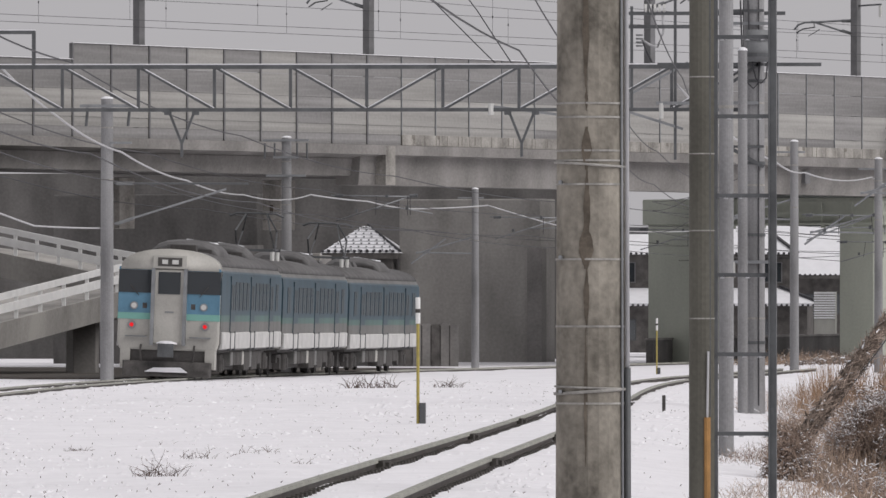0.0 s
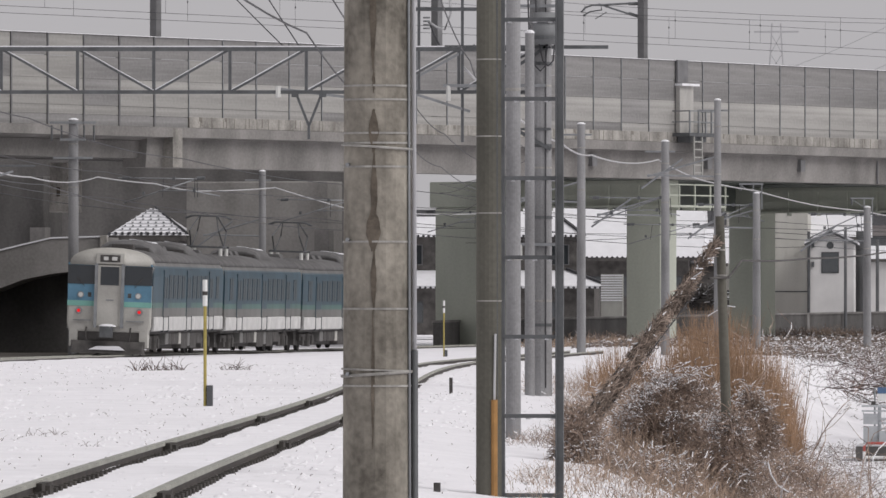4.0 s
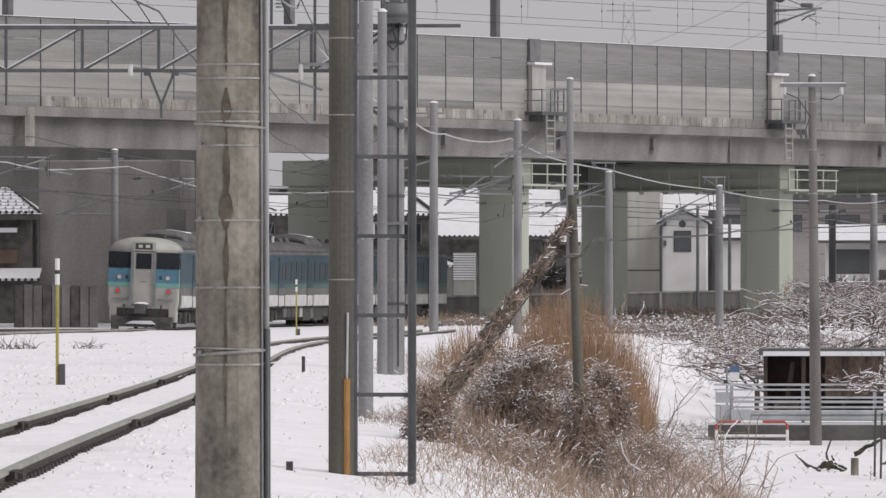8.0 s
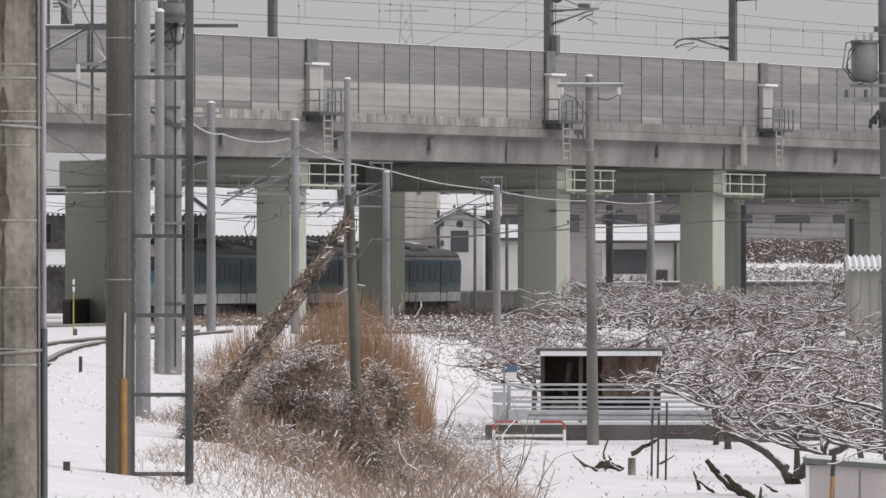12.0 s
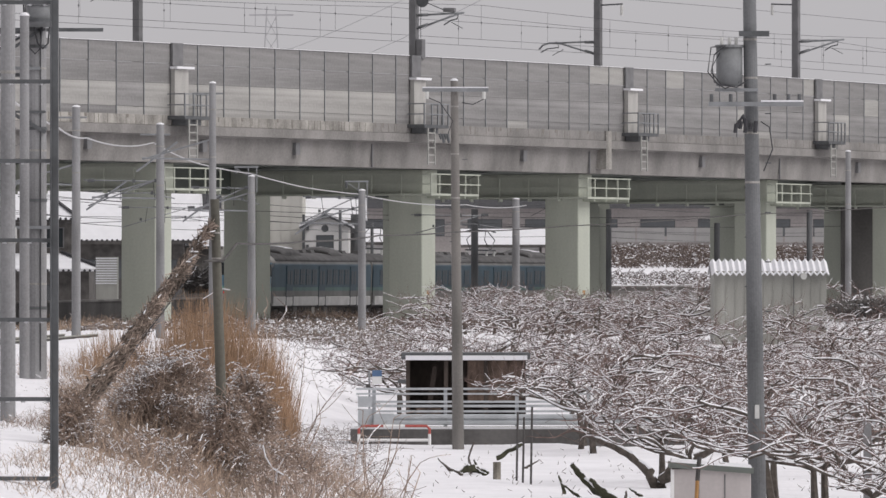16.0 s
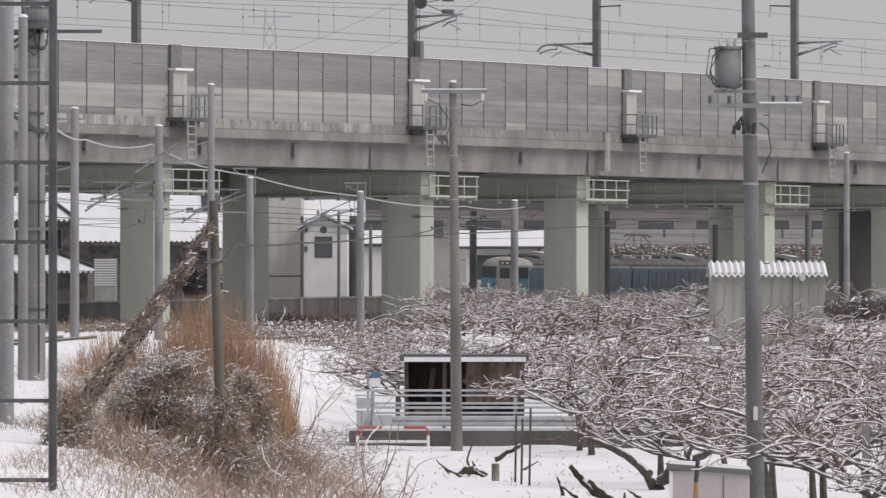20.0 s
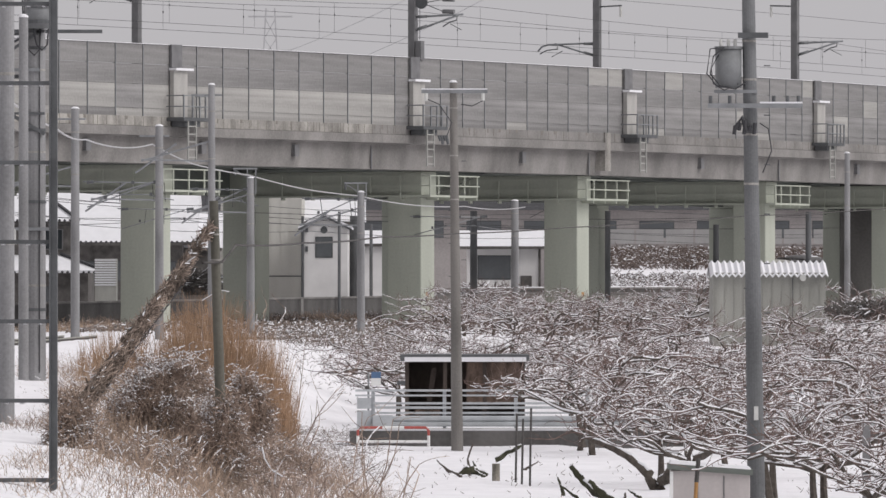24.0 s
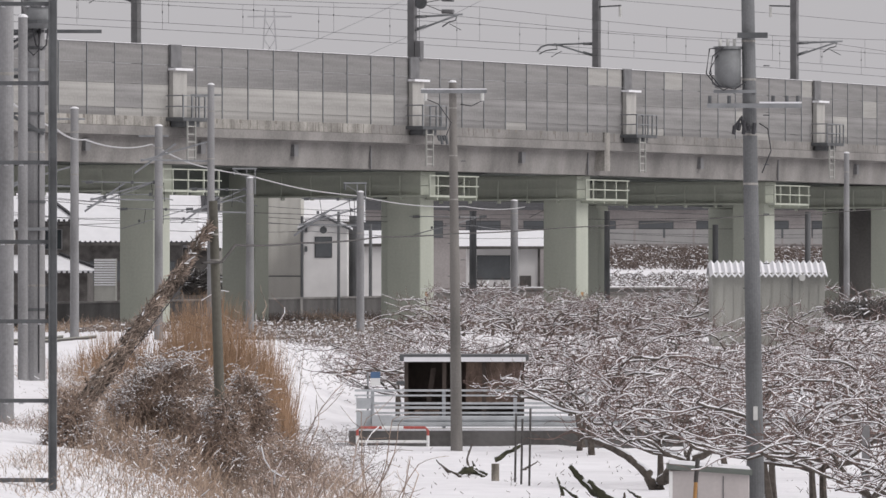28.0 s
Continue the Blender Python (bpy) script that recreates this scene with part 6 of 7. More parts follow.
for i in range(12):
    part("wall_rib", Geo().box(-2.1 + 0.37 * i, -2.06 + 0.37 * i, -0.03, 0.0, 0, 3.0), TIN, sd)
part("dish", Geo().tube([(1.3, -0.3, 3.0), (1.3, -0.25, 3.0)], 0.13, 12), PORC, sd)

bx = thing("storage_box", "small grey storage cabinet with snow on its lid", "storage cabinet", (4.8, 138, -3.0))
bevelled(part("body", Geo().box(-0.7, 0.72, 0, 0.8, 0, 1.18), CABIN, bx), 0.02)
part("lid", Geo().hexa([(-0.75, -0.06, 1.2), (0.77, -0.06, 1.09), (0.77, 0.86, 1.09), (-0.75, 0.86, 1.2), (-0.75, -0.06, 1.3), (0.77, -0.06, 1.19), (0.77, 0.86, 1.19), (-0.75, 0.86, 1.3)]), GREEN_D, bx)
part("lid_snow", Geo().hexa([(-0.72, -0.03, 1.3), (0.74, -0.03, 1.19), (0.74, 0.83, 1.19), (-0.72, 0.83, 1.3), (-0.7, 0, 1.36), (0.72, 0, 1.24), (0.72, 0.8, 1.24), (-0.7, 0.8, 1.36)]), SNOW_CAP, bx)
for x in (-0.22, 0.25):
    part("panel_seam", Geo().box(x - 0.008, x + 0.008, -0.012, 0.0, 0.03, 1.08), STEEL_D, bx)
part("corner_trim", Geo().box(-0.72, -0.66, -0.014, 0.0, 0.0, 1.16), WHITEP, bx)


# ---- bare trees ----
def prism(g, a, b, r0, r1, sides=4):
    d = (b - a)
    if d.length < 1e-4:
        return
    d.normalize()
    u = Vector((0, 0, 1)) if abs(d.z) < 0.9 else Vector((1, 0, 0))
    s = d.cross(u).normalized()
    u = s.cross(d)
    k = len(g.v)
    for p, r in ((a, r0), (b, r1)):
        for j in range(sides):
            t = 2 * math.pi * j / sides
            g.v.append(tuple(p + s * (math.cos(t) * r) + u * (math.sin(t) * r)))
    for j in range(sides):
        j2 = (j + 1) % sides
        g.f.append((k + j, k + j2, k + sides + j2, k + sides + j))


def snow_on(g, a, b, r0, r1, least=0.009):
    d = b - a
    if d.length < 1e-4 or abs(d.z) / d.length > 0.75:
        return
    s = Vector((d.y, -d.x, 0)).normalized()
    k = len(g.v)
    for p, r in ((a, r0), (b, r1)):
        w, h = max(r * 0.95, least), max(r * 0.9, least * 1.5) + least * 0.4
        base = Vector((0, 0, r * 0.45))
        g.v += [tuple(p + base - s * w), tuple(p + base + s * w), tuple(p + base + Vector((0, 0, h)))]
    g.f += [(k, k + 3, k + 5, k + 2), (k + 1, k + 2, k + 5, k + 4), (k, k + 1, k + 4, k + 3)]


def grow(rng, wood, twig, snow, p, d, length, r, level, flat, snowy=0.5):
    """A sinuous limb with side shoots, spreading to a flat crown."""
    n = max(3, int(length / (0.26 if level < 2 else 0.16)))
    laden = rng.random() < (1.3 if level < 2 else 1.1 if level == 2 else 0.3) * snowy * 1.6
    step = length / n
    sway, turn = rng.uniform(0, 6.28), rng.uniform(0.7, 1.3) * rng.choice((-1, 1))
    for i in range(n):
        sway += turn * rng.uniform(0.4, 1.6)
        side = Vector((-d.y, d.x, 0))
        swing = side * math.sin(sway) * 0.55 + Vector((0, 0, math.cos(sway * 0.8) * 0.4))
        d = (d + (swing + Vector((rng.uniform(-1, 1), rng.uniform(-1, 1), rng.uniform(-0.6, 0.6))) * 0.3) * (0.62 if level else 0.12)).normalized()
        if level and level < 3:
            d.z *= 0.85
            if p.z < 1.35:
                d.z = max(d.z, 0.12)
            if p.z > flat:
                d.z = min(d.z, 0.0)
            d.normalize()
        q = p + d * step
        r1 = r * (1 - 0.55 / n)
        prism(wood if r > 0.02 else twig, p, q, r, r1, 5 if r > 0.02 else 3)
        if laden and rng.random() < 0.9:
            snow_on(snow, p, q, r, r1)
        if level < 3 and i >= (n * 0.2 if level else n - 1):
            for _ in range(1 if level == 1 or level == 2 and rng.random() < 0.12 else 0):
                sprout = Vector((rng.uniform(-0.7, 0.7), rng.uniform(-0.7, 0.7), rng.uniform(0.2, 1.5))).normalized()
                grow(rng, wood, twig, snow, q, sprout, rng.uniform(0.3, 0.85), 0.0075, 3, flat, snowy * 0.35)
            for _ in range(6 if level == 0 else 1 if rng.random() < (0.55 if level == 1 else 0.85) else 0):
                a = rng.uniform(0, 2 * math.pi)
                up = rng.uniform(0.0, 0.65) if level == 0 else rng.uniform(-0.25, 0.7) if level == 1 else rng.uniform(-0.3, 1.3)
                nd = (Vector((math.cos(a), math.sin(a), up)) + d * (0.5 if level else 0.2)).normalized()
                grow(rng, wood, twig, snow, q, nd, (rng.uniform(2.2, 3.3), rng.uniform(1.1, 2.2), rng.uniform(0.25, 0.7))[level], (r1 * 0.8, max(r1 * 0.52, 0.022), 0.0085)[level], level + 1, flat, snowy)
        p, r = q, r1


def tree_meshes(seed, trunk=1.2, flat=2.45, r=0.11):
    rng = random.Random(seed)
    w, t, s = Geo(), Geo(), Geo()
    grow(rng, w, t, s, Vector((0, 0, -0.2)), Vector((rng.uniform(-0.2, 0.2), rng.uniform(-0.2, 0.2), 1)).normalized(), trunk, r, 0, flat)
    return w.mesh("trunk", BARK), t.mesh("crown", TWIG), s.mesh("snow", SNOW_CAP)


TREES = [tree_meshes(s) for s in (3, 7, 11, 19, 23)]


def orchard_tree(x, y, k, turn, size):
    p = thing("fruit_tree", "bare spreading fruit tree with snow lying on its branches", "tree", (x, y, ground_z(x, y)), group="orchard trees")
    p.matrix_basis = pose(x, y, ground_z(x, y), 0, 0, turn) @ Matrix.Scale(size, 4)
    for nm, me in zip(("trunk", "crown", "snow"), TREES[k]):
        tagged(part(nm, me, None, p), kind="" if nm == "trunk" else "stuff")
    return p


rng = random.Random(42)
for j, y in enumerate(range(142, 326, 6)):
    for x in range(-10, 30, 5):
        px = x + (j % 2) * 2.5 + rng.uniform(-1.2, 1.2)
        py = y + rng.uniform(-1.8, 1.8)
        bear = px / py
        if bear > 0.064 or bear < (-0.001 if py > 285 else -0.0075 if py > 238 else 0.010 if py > 205 else 0.014 if py > 180 else 0.022 if py > 158 else 0.046):
            continue
        if abs(px - 0.7) < 2.6 and py < 237 or px < 6.6 and py < 150 or 8.5 < px < 17 and 293 < py < 309:
            continue
        if 165 < py < 235 and rng.random() < 0.5:
            continue
        orchard_tree(px, py, rng.randrange(5), rng.uniform(0, 360), rng.uniform(0.9, 1.06) * (0.84 if py > 285 else 0.95 if py > 262 else 1.0))
for px, py, k, tn, sz in ((7.3, 133.0, 1, 40, 0.85), (8.3, 138, 3, 200, 0.95), (8.2, 128, 0, 310, 0.75), (7.3, 147, 2, 120, 1.0), (5.2, 158, 4, 70, 0.9), (6.6, 154, 1, 220, 1.0), (-1.0, 241, 2, 15, 0.95)):
    orchard_tree(px, py, k, tn, sz)


# ---- thicket on the bank ----
def tuft(name, label, cx, cy, rx, ry, count, h0, h1, material, seed, bend=0.35, r=0.006, snowy=0.0, category="weeds", lean=0.0):
    rng = random.Random(seed)
    g, s = Geo(), Geo()
    for _ in range(count):
        a, q = rng.uniform(0, 2 * math.pi), math.sqrt(rng.random())
        x, y = cx + rx * q * math.cos(a), cy + ry * q * math.sin(a)
        p = Vector((x, y, ground_z(x, y) - 0.05))
        h = rng.uniform(h0, h1) * (1 - 0.45 * q * q)
        d = Vector((rng.uniform(-1, 1) * bend * 0.6 + lean, rng.uniform(-1, 1) * bend * 0.6, 1)).normalized()
        n = 6
        rr = r * rng.uniform(0.7, 1.4)
        for i in range(n):
            q2 = p + d * (h / n)
            prism(g, p, q2, rr * (1 - i * 0.12), rr * (0.88 - i * 0.12), 3)
            if rng.random() < snowy:
                snow_on(s, p, q2, rr, rr, 0.006)
            d = (d + Vector((rng.uniform(-1, 1), rng.uniform(-1, 1), -0.25)) * bend * 0.5).normalized()
            p = q2
    ob = tagged(new(name, g.mesh(name, material)), label, category, kind="stuff")
    if s.v:
        part("snow", s, SNOW_CAP, ob)
    return ob


tuft("reeds", "tall golden dry reeds on the bank", -4.2, 148, 1.2, 3.0, 4600, 1.2, 2.65, REED, 1, 0.19, 0.005)
tuft("reeds", "rust-coloured dry reeds beside the old pole", -3.35, 146, 0.6, 2.5, 1800, 0.9, 2.5, REED, 13, 0.2, 0.005)
for x, y, rx, ry, n, h0, h1, lab in ((-4.05, 77, 0.6, 8, 260, 0.06, 0.3, "thin grass on the snowy shoulder"), (-5.15, 98, 0.5, 4, 420, 0.1, 0.42, "dark grass at the foot of the masts"), (-3.2, 70, 0.7, 6, 300, 0.08, 0.35, "dead grass poking through the snow"), (-3.6, 79, 0.8, 6, 520, 0.08, 0.4, "dead grass on the crest of the bank")):
    tuft("weeds", lab, x, y, rx, ry, n, h0, h1, WEED if x > -5 else TANGLE, int(700 - x * 10), 0.9, 0.003, 0.05)
rngb = random.Random(41)
for k in range(7):
    yb = 342 + 13 * k
    tuft("lineside_grass", "dry brown grass and brush beside the main line", main_x(yb) + 5.0 + rngb.uniform(-0.6, 0.8), yb, 2.6, 8, 850, 0.25, 0.9, BRUSH if k % 2 else WEED, 740 + k, 0.9, 0.011, 0.05)
tuft("reeds", "thinner stand of dry reeds", -6.0, 150, 1.2, 3.0, 900, 0.7, 1.4, REED, 12, 0.3, 0.006)
for k, (cx, cy, rx, ry, n, h0, h1, lab) in enumerate(((-2.5, 76, 0.9, 7, 900, 0.1, 0.45, "thin dry weeds at the foot of the bank"), (-2.9, 84, 1.2, 5.5, 420, 0.15, 0.5, "short weeds at the shoulder of the bank"), (-2.2, 92, 1.5, 9, 850, 0.2, 0.6, "dry brown weeds on the near bank"),
                                                    (-2.4, 112, 2.2, 9, 1500, 0.3, 0.8, "dry brown weeds on the snowy bank"), (-1.6, 132, 1.6, 8, 1500, 0.4, 0.9, "dry brown weeds on the lower bank"), (-4.5, 104, 0.8, 8, 900, 0.25, 0.75, "sparse weeds along the shoulder"),
                                                    (-5.2, 126, 1.2, 8, 1700, 0.3, 0.9, "dry brown weeds along the bank"), (-7.4, 160, 1.6, 10, 700, 0.3, 0.8, "sparse dry weeds beside the siding"))):
    tuft("weeds", lab, cx, cy, rx, ry, int(n * (0.55 if cy < 100 else 0.75)), h0, h1, WEED, 200 + k, 0.75, 0.0036, 0.07)
    tuft("dark_stems", "dark bent stems among the weeds", cx, cy, rx, ry, n // 3, h0, h1 * 1.15, TANGLE, 300 + k, 0.95, 0.0036, 0.12)


for k, (cx, cy, rx, ry, n, h0, h1, lab) in enumerate(((-1.75, 101, 0.5, 2.0, 170, 0.5, 1.15, "bare brown bush spreading from the bank"), (-1.35, 97, 0.35, 1.6, 90, 0.5, 1.0, "thin bare bush at the edge of the thicket"), (-2.3, 104, 0.5, 2.5, 150, 0.4, 1.0, "leafless bush dusted with snow"), (-3.1, 88.6, 0.75, 1.4, 650, 0.3, 0.85, "pale dry stalks before the thicket"))):
    tuft("leafless_bush", lab, cx, cy, rx, ry, n, h0, h1, WEED if k == 3 else TANGLE, 860 + k, 0.62, 0.0045, 0.16, "bush", 0.12 if k < 2 else 0.0)


def thicket(cx, cy, cz, rx, ry, rz, count, seed, heap=True):
    """A mound of matted vines: short crooked stems over a dark lumpy heap, with snow caught in patches."""
    rng = random.Random(seed)
    g, s, core = Geo(), Geo(), Geo()

    def skin(a, e, q):
        lump = 1 + 0.62 * noise.noise((math.cos(a) * 1.8 + seed, math.sin(a) * 1.8, e * 2.2)) + 0.2 * noise.noise((math.cos(a) * 5 + seed, math.sin(a) * 5, e * 5))
        return Vector((cx + rx * q * lump * math.sin(e) * math.cos(a), cy + ry * q * lump * math.sin(e) * math.sin(a), cz + rz * q * lump * math.cos(e)))

    na, ne = 36, 14
    for i in range(ne + 1):
        for j in range(na):
            core.v.append(tuple(skin(2 * math.pi * j / na, 0.02 + 1.65 * i / ne, 0.84 + rng.uniform(-0.05, 0.05))))
    for i in range(ne):
        for j in range(na):
            core.f.append((i * na + j, (i + 1) * na + j, (i + 1) * na + (j + 1) % na, i * na + (j + 1) % na))
    for _ in range(count):
        a, e = rng.uniform(0, 2 * math.pi), math.acos(rng.uniform(-0.1, 1))
        q = rng.uniform(0.78, 1.02)
        p = skin(a, e, q)
        d = Vector((rng.uniform(-1, 1), rng.uniform(-1, 1), rng.uniform(-0.9, 0.7))).normalized()
        rr = rng.uniform(0.002, 0.005)
        patch = noise.noise((p.x * 2.4 + 3, p.y * 1.6, p.z * 2.4)) + 0.35 * noise.noise((p.x * 9, p.y * 7, p.z * 9))
        dust = 0.95 * max(0.0, math.cos(e) + 0.1) if patch > 0.06 and q > 0.88 else 0.05
        for i in range(5):
            q2 = p + d * rng.uniform(0.025, 0.065)
            prism(g, p, q2, rr, rr * 0.85, 3)
            if rng.random() < dust:
                snow_on(s, p, p.lerp(q2, rng.uniform(0.3, 0.9)), rr, rr * 0.7, rng.uniform(0.0025, 0.0065))
            d = (d + Vector((rng.uniform(-1, 1), rng.uniform(-1, 1), rng.uniform(-1, 0.8))) * 0.7).normalized()
            p = q2
    tan = Geo()
    for _ in range(count // 12):
        a, q = rng.uniform(0, 2 * math.pi), math.sqrt(rng.random())
        p = Vector((cx + rx * q * math.cos(a), cy + ry * q * math.sin(a), cz + rz * rng.uniform(-0.1, 0.75) * math.sqrt(1.05 - q * q)))
        d = Vector((rng.uniform(-0.5, 0.5), rng.uniform(-0.5, 0.5), 1)).normalized()
        for i in range(5):
            q2 = p + d * rng.uniform(0.04, 0.1)
            prism(tan, p, q2, 0.0032 - 0.0005 * i, 0.0027 - 0.0005 * i, 3)
            d = (d + Vector((rng.uniform(-1, 1), rng.uniform(-1, 1), rng.uniform(-1, 0.4))) * 0.35).normalized()
            p = q2
    ob = tagged(new("thicket", g.mesh("thicket", TANGLE)), "brown tangle of dead vines dusted with snow", "bush", "thickets", "stuff")
    if heap:
        part("heap", core, TANGLE, ob, "dark matted heap under the stems")
    part("snow", s, SNOW_CAP, ob)
    part("dry_stems", tan, WEED, ob, "pale dry stems standing out of the tangle")
    return ob


thicket(-3.3, 93.2, -0.42, 0.62, 1.0, 0.92, 10500, 5)
thicket(-2.85, 92.2, -0.6, 0.4, 0.7, 0.62, 4500, 21)
thicket(-2.57, 90.3, -0.75, 0.2, 0.33, 0.82, 4200, 6)
thicket(-2.37, 94.0, -0.35, 0.24, 0.4, 0.68, 2400, 8)
thicket(-1.95, 91.8, -0.85, 0.5, 0.8, 0.5, 900, 10, heap=False)
thicket(-4.2, 87.3, -0.42, 0.2, 0.4, 0.62, 3600, 14)
thicket(-3.5, 86.6, -0.6, 0.6, 0.8, 0.34, 1500, 15, heap=False)
# a limb or log lying about, with its snow
def log(label, pts, radii, mm=BARK, name="fallen_limb"):
    b = Vector(pts[0])
    o = thing(name, label, "log", b, group="pruned limbs")
    q, rr, rj = [], [], random.Random(int(abs(b.x * 100)))
    for (a, ra), (c, rc) in zip(zip(pts, radii), zip(pts[1:], radii[1:])):
        for i in range(4):
            q.append(Vector(a).lerp(Vector(c), i / 4) - b + Vector((rj.uniform(-1, 1), rj.uniform(-1, 1), rj.uniform(-1, 1))) * ra * 0.35)
            rr.append((ra + (rc - ra) * i / 4) * rj.uniform(0.8, 1.15))
    q.append(Vector(pts[-1]) - b)
    rr.append(radii[-1])
    radii = rr
    part("wood", Geo().tube(q, radii, 10), mm, o, smooth=True)
    g = Geo()
    if abs(q[-1].z - q[0].z) < (q[-1] - q[0]).length * 0.72:
        g.tube([v + Vector((0, 0, r * 0.62)) for v, r in zip(q, radii)], [r * 0.62 for r in radii], 8)
    if g.v:
        part("snow", g, SNOW_CAP, o)


# guy wire overgrown with ivy
rngv = random.Random(9)
gv, gs = Geo(), Geo()
A, B = Vector((-4.42, 88.2, -0.12)), Vector((-2.745, 90.2, 2.19))
for _ in range(11000):
    q = rngv.random() ** 1.1
    c = A.lerp(B, q)
    w = 0.2 * (1 - q * 0.5) if q < 0.72 else 0.128 * (1 - (q - 0.72) / 0.3) + 0.012
    p = c + Vector((abs(rngv.gauss(0, 0.36)) * 0.8 - 0.05, rngv.gauss(0, 0.5), -abs(rngv.gauss(0, 0.55)))) * w
    d = ((B - A).normalized() * rngv.choice((-1, 1)) + Vector((rngv.uniform(-1, 1), rngv.uniform(-1, 1), rngv.uniform(-1.3, 0.7))) * 0.7).normalized()
    rr = rngv.uniform(0.0025, 0.008)
    e = p + d * rngv.uniform(0.05, 0.14)
    prism(gv, p, e, rr, rr * 0.7, 3)
    if rngv.random() < (0.045 if p.z > c.z - 0.03 else 0.004):
        snow_on(gs, p, e, rr * 1.3, rr * 1.3, 0.007)
iv = tagged(new("overgrown_guy_wire", gv.mesh("overgrown_guy_wire", IVY)), "slanting guy wire thickly overgrown with dead ivy", "guy wire", kind="stuff")
part("snow", gs, SNOW_CAP, iv)
part("cable", Geo().tube([A, B], 0.014, 6), WIRE, iv)
part("cable", Geo().tube([A + Vector((0.16, 0.1, -0.08)), A.lerp(B, 0.74) + Vector((0.14, 0, -0.1))], 0.007, 6), WIRE, iv, "lower slack stay")
log("dark root lying at the foot of the guy wire", [(-5.3, 86.5, -0.2), (-4.95, 86.2, -0.3), (-4.6, 86.0, -0.42), (-4.3, 86.4, -0.5)], [0.03, 0.05, 0.06, 0.05], MOSS)



for k, (cx, cy, rx, ry, n, h0, h1) in enumerate(((-2.9, 82, 1.3, 5, 260, 0.3, 0.8), (-1.9, 88, 0.8, 4, 260, 0.3, 0.9), (-3.9, 91, 0.7, 3, 260, 0.4, 0.9))):
    tuft("tall_stems", "thin tall dry stems standing over the snow", cx, cy, rx, ry, n, h0, h1, VINE if k % 2 else WEED, 500 + k, 0.35, 0.003)
    tuft("snowy_stems", "bent stems carrying flecks of snow", cx, cy, rx, ry, n // 3, h0 * 0.6, h1 * 0.8, VINE, 520 + k, 0.9, 0.003, 0.16)

# bare saplings in the thicket
def sapling(x, y, h, seed):
    rng = random.Random(seed)
    w, t, sn = Geo(), Geo(), Geo()
    stems = []
    for _ in range(4):
        p = Vector((0, 0, -0.1))
        d = Vector((rng.uniform(-0.5, 0.7), rng.uniform(-0.3, 0.3), 1)).normalized()
        r = 0.016
        pts, rad = [p], [r]
        for i in range(int(h / 0.25)):
            d = (d + Vector((rng.uniform(-1, 1), rng.uniform(-1, 1), rng.uniform(-0.4, 0.6))) * 0.2).normalized()
            q = p + d * 0.25
            if i > 0 and rng.random() < 0.9:
                grow(rng, t, t, sn, q, Vector((rng.uniform(-1, 1), rng.uniform(-1, 1), rng.uniform(0.2, 1))).normalized(), rng.uniform(0.3, 0.8), 0.006, 3, 9, 0.45 if y > 115 else 0.07)
            p, r = q, r * 0.88
            pts.append(p)
            rad.append(r)
        stems.append(Geo().tube(pts, rad, 5))
    o = thing("sapling", "bare brown sapling with thin snowy twigs", "shrub", (x, y, ground_z(x, y)), group="saplings")
    for w in stems:
        part("stem", w, TANGLE, o)
    tagged(part("twig_spray", t, TANGLE, o), kind="stuff")
    tagged(part("snow", sn, SNOW_CAP, o), kind="stuff")


for k, (x, y, h) in enumerate(((-1.65, 89, 1.0), (-1.45, 91, 1.1), (-2.0, 88, 0.8), (-1.75, 93, 1.2), (-2.1, 92, 1.1), (-1.25, 94, 0.9), (-3.0, 150, 2.8), (-1.3, 120, 1.9), (-2.3, 97, 1.6), (-0.9, 110, 1.6), (-3.9, 140, 2.6), (-1.1, 100, 1.3))):
    sapling(x, y, h, 60 + k)

# twigs and dead stalks in the snow field
for k, (x, y, w, n, h) in enumerate(((-18.9, 183, 0.75, 70, 0.62), (-17.2, 185, 0.35, 26, 0.6), (-13.2, 93, 0.16, 70, 0.2), (-10.1, 77, 0.26, 46, 0.4), (-11.1, 88, 0.25, 26, 0.3), (-10.8, 91.5, 0.3, 20, 0.26), (-12.7, 82, 0.3, 12, 0.2), (-9.4, 84, 0.3, 14, 0.2), (-12.6, 98, 0.4, 10, 0.2), (-16.5, 120, 0.3, 14, 0.2), (-13.6, 132, 0.6, 16, 0.18))):
    tuft("dead_stalks", "dark twiggy shrub poking through the snow" if y > 180 else "dead stalks poking through the snow", x, y, w, w, n, h * 0.4, h, BRUSH, 90 + k, 1.1, 0.011 if y > 180 else 0.0048, 0.12 if y > 180 else 0.03)
# dark bits: litter, and stand-ins for shadowed hollows in the snow
rngl = random.Random(77)
g = Geo()
for _ in range(3000):
    y = rngl.uniform(58, 215)
    x = rngl.uniform(max(-32, -0.16 * y), shoulder_x(y) + 3.5)
    if abs(x - side_x(y)) < 0.75 or noise.noise((x * 0.3, y * 0.15, 7.0)) < rngl.uniform(-0.5, 0.4):
        continue
    z = ground_z(x, y) + 0.01
    a, l = rngl.uniform(0, 6.28), rngl.uniform(0.01, 0.07) * (y / 110) * rngl.random()
    prism(g, Vector((x, y, z)), Vector((x + l * math.cos(a), y + l * math.sin(a), z + rngl.uniform(0.0, 0.025))), 0.005, 0.003, 3)
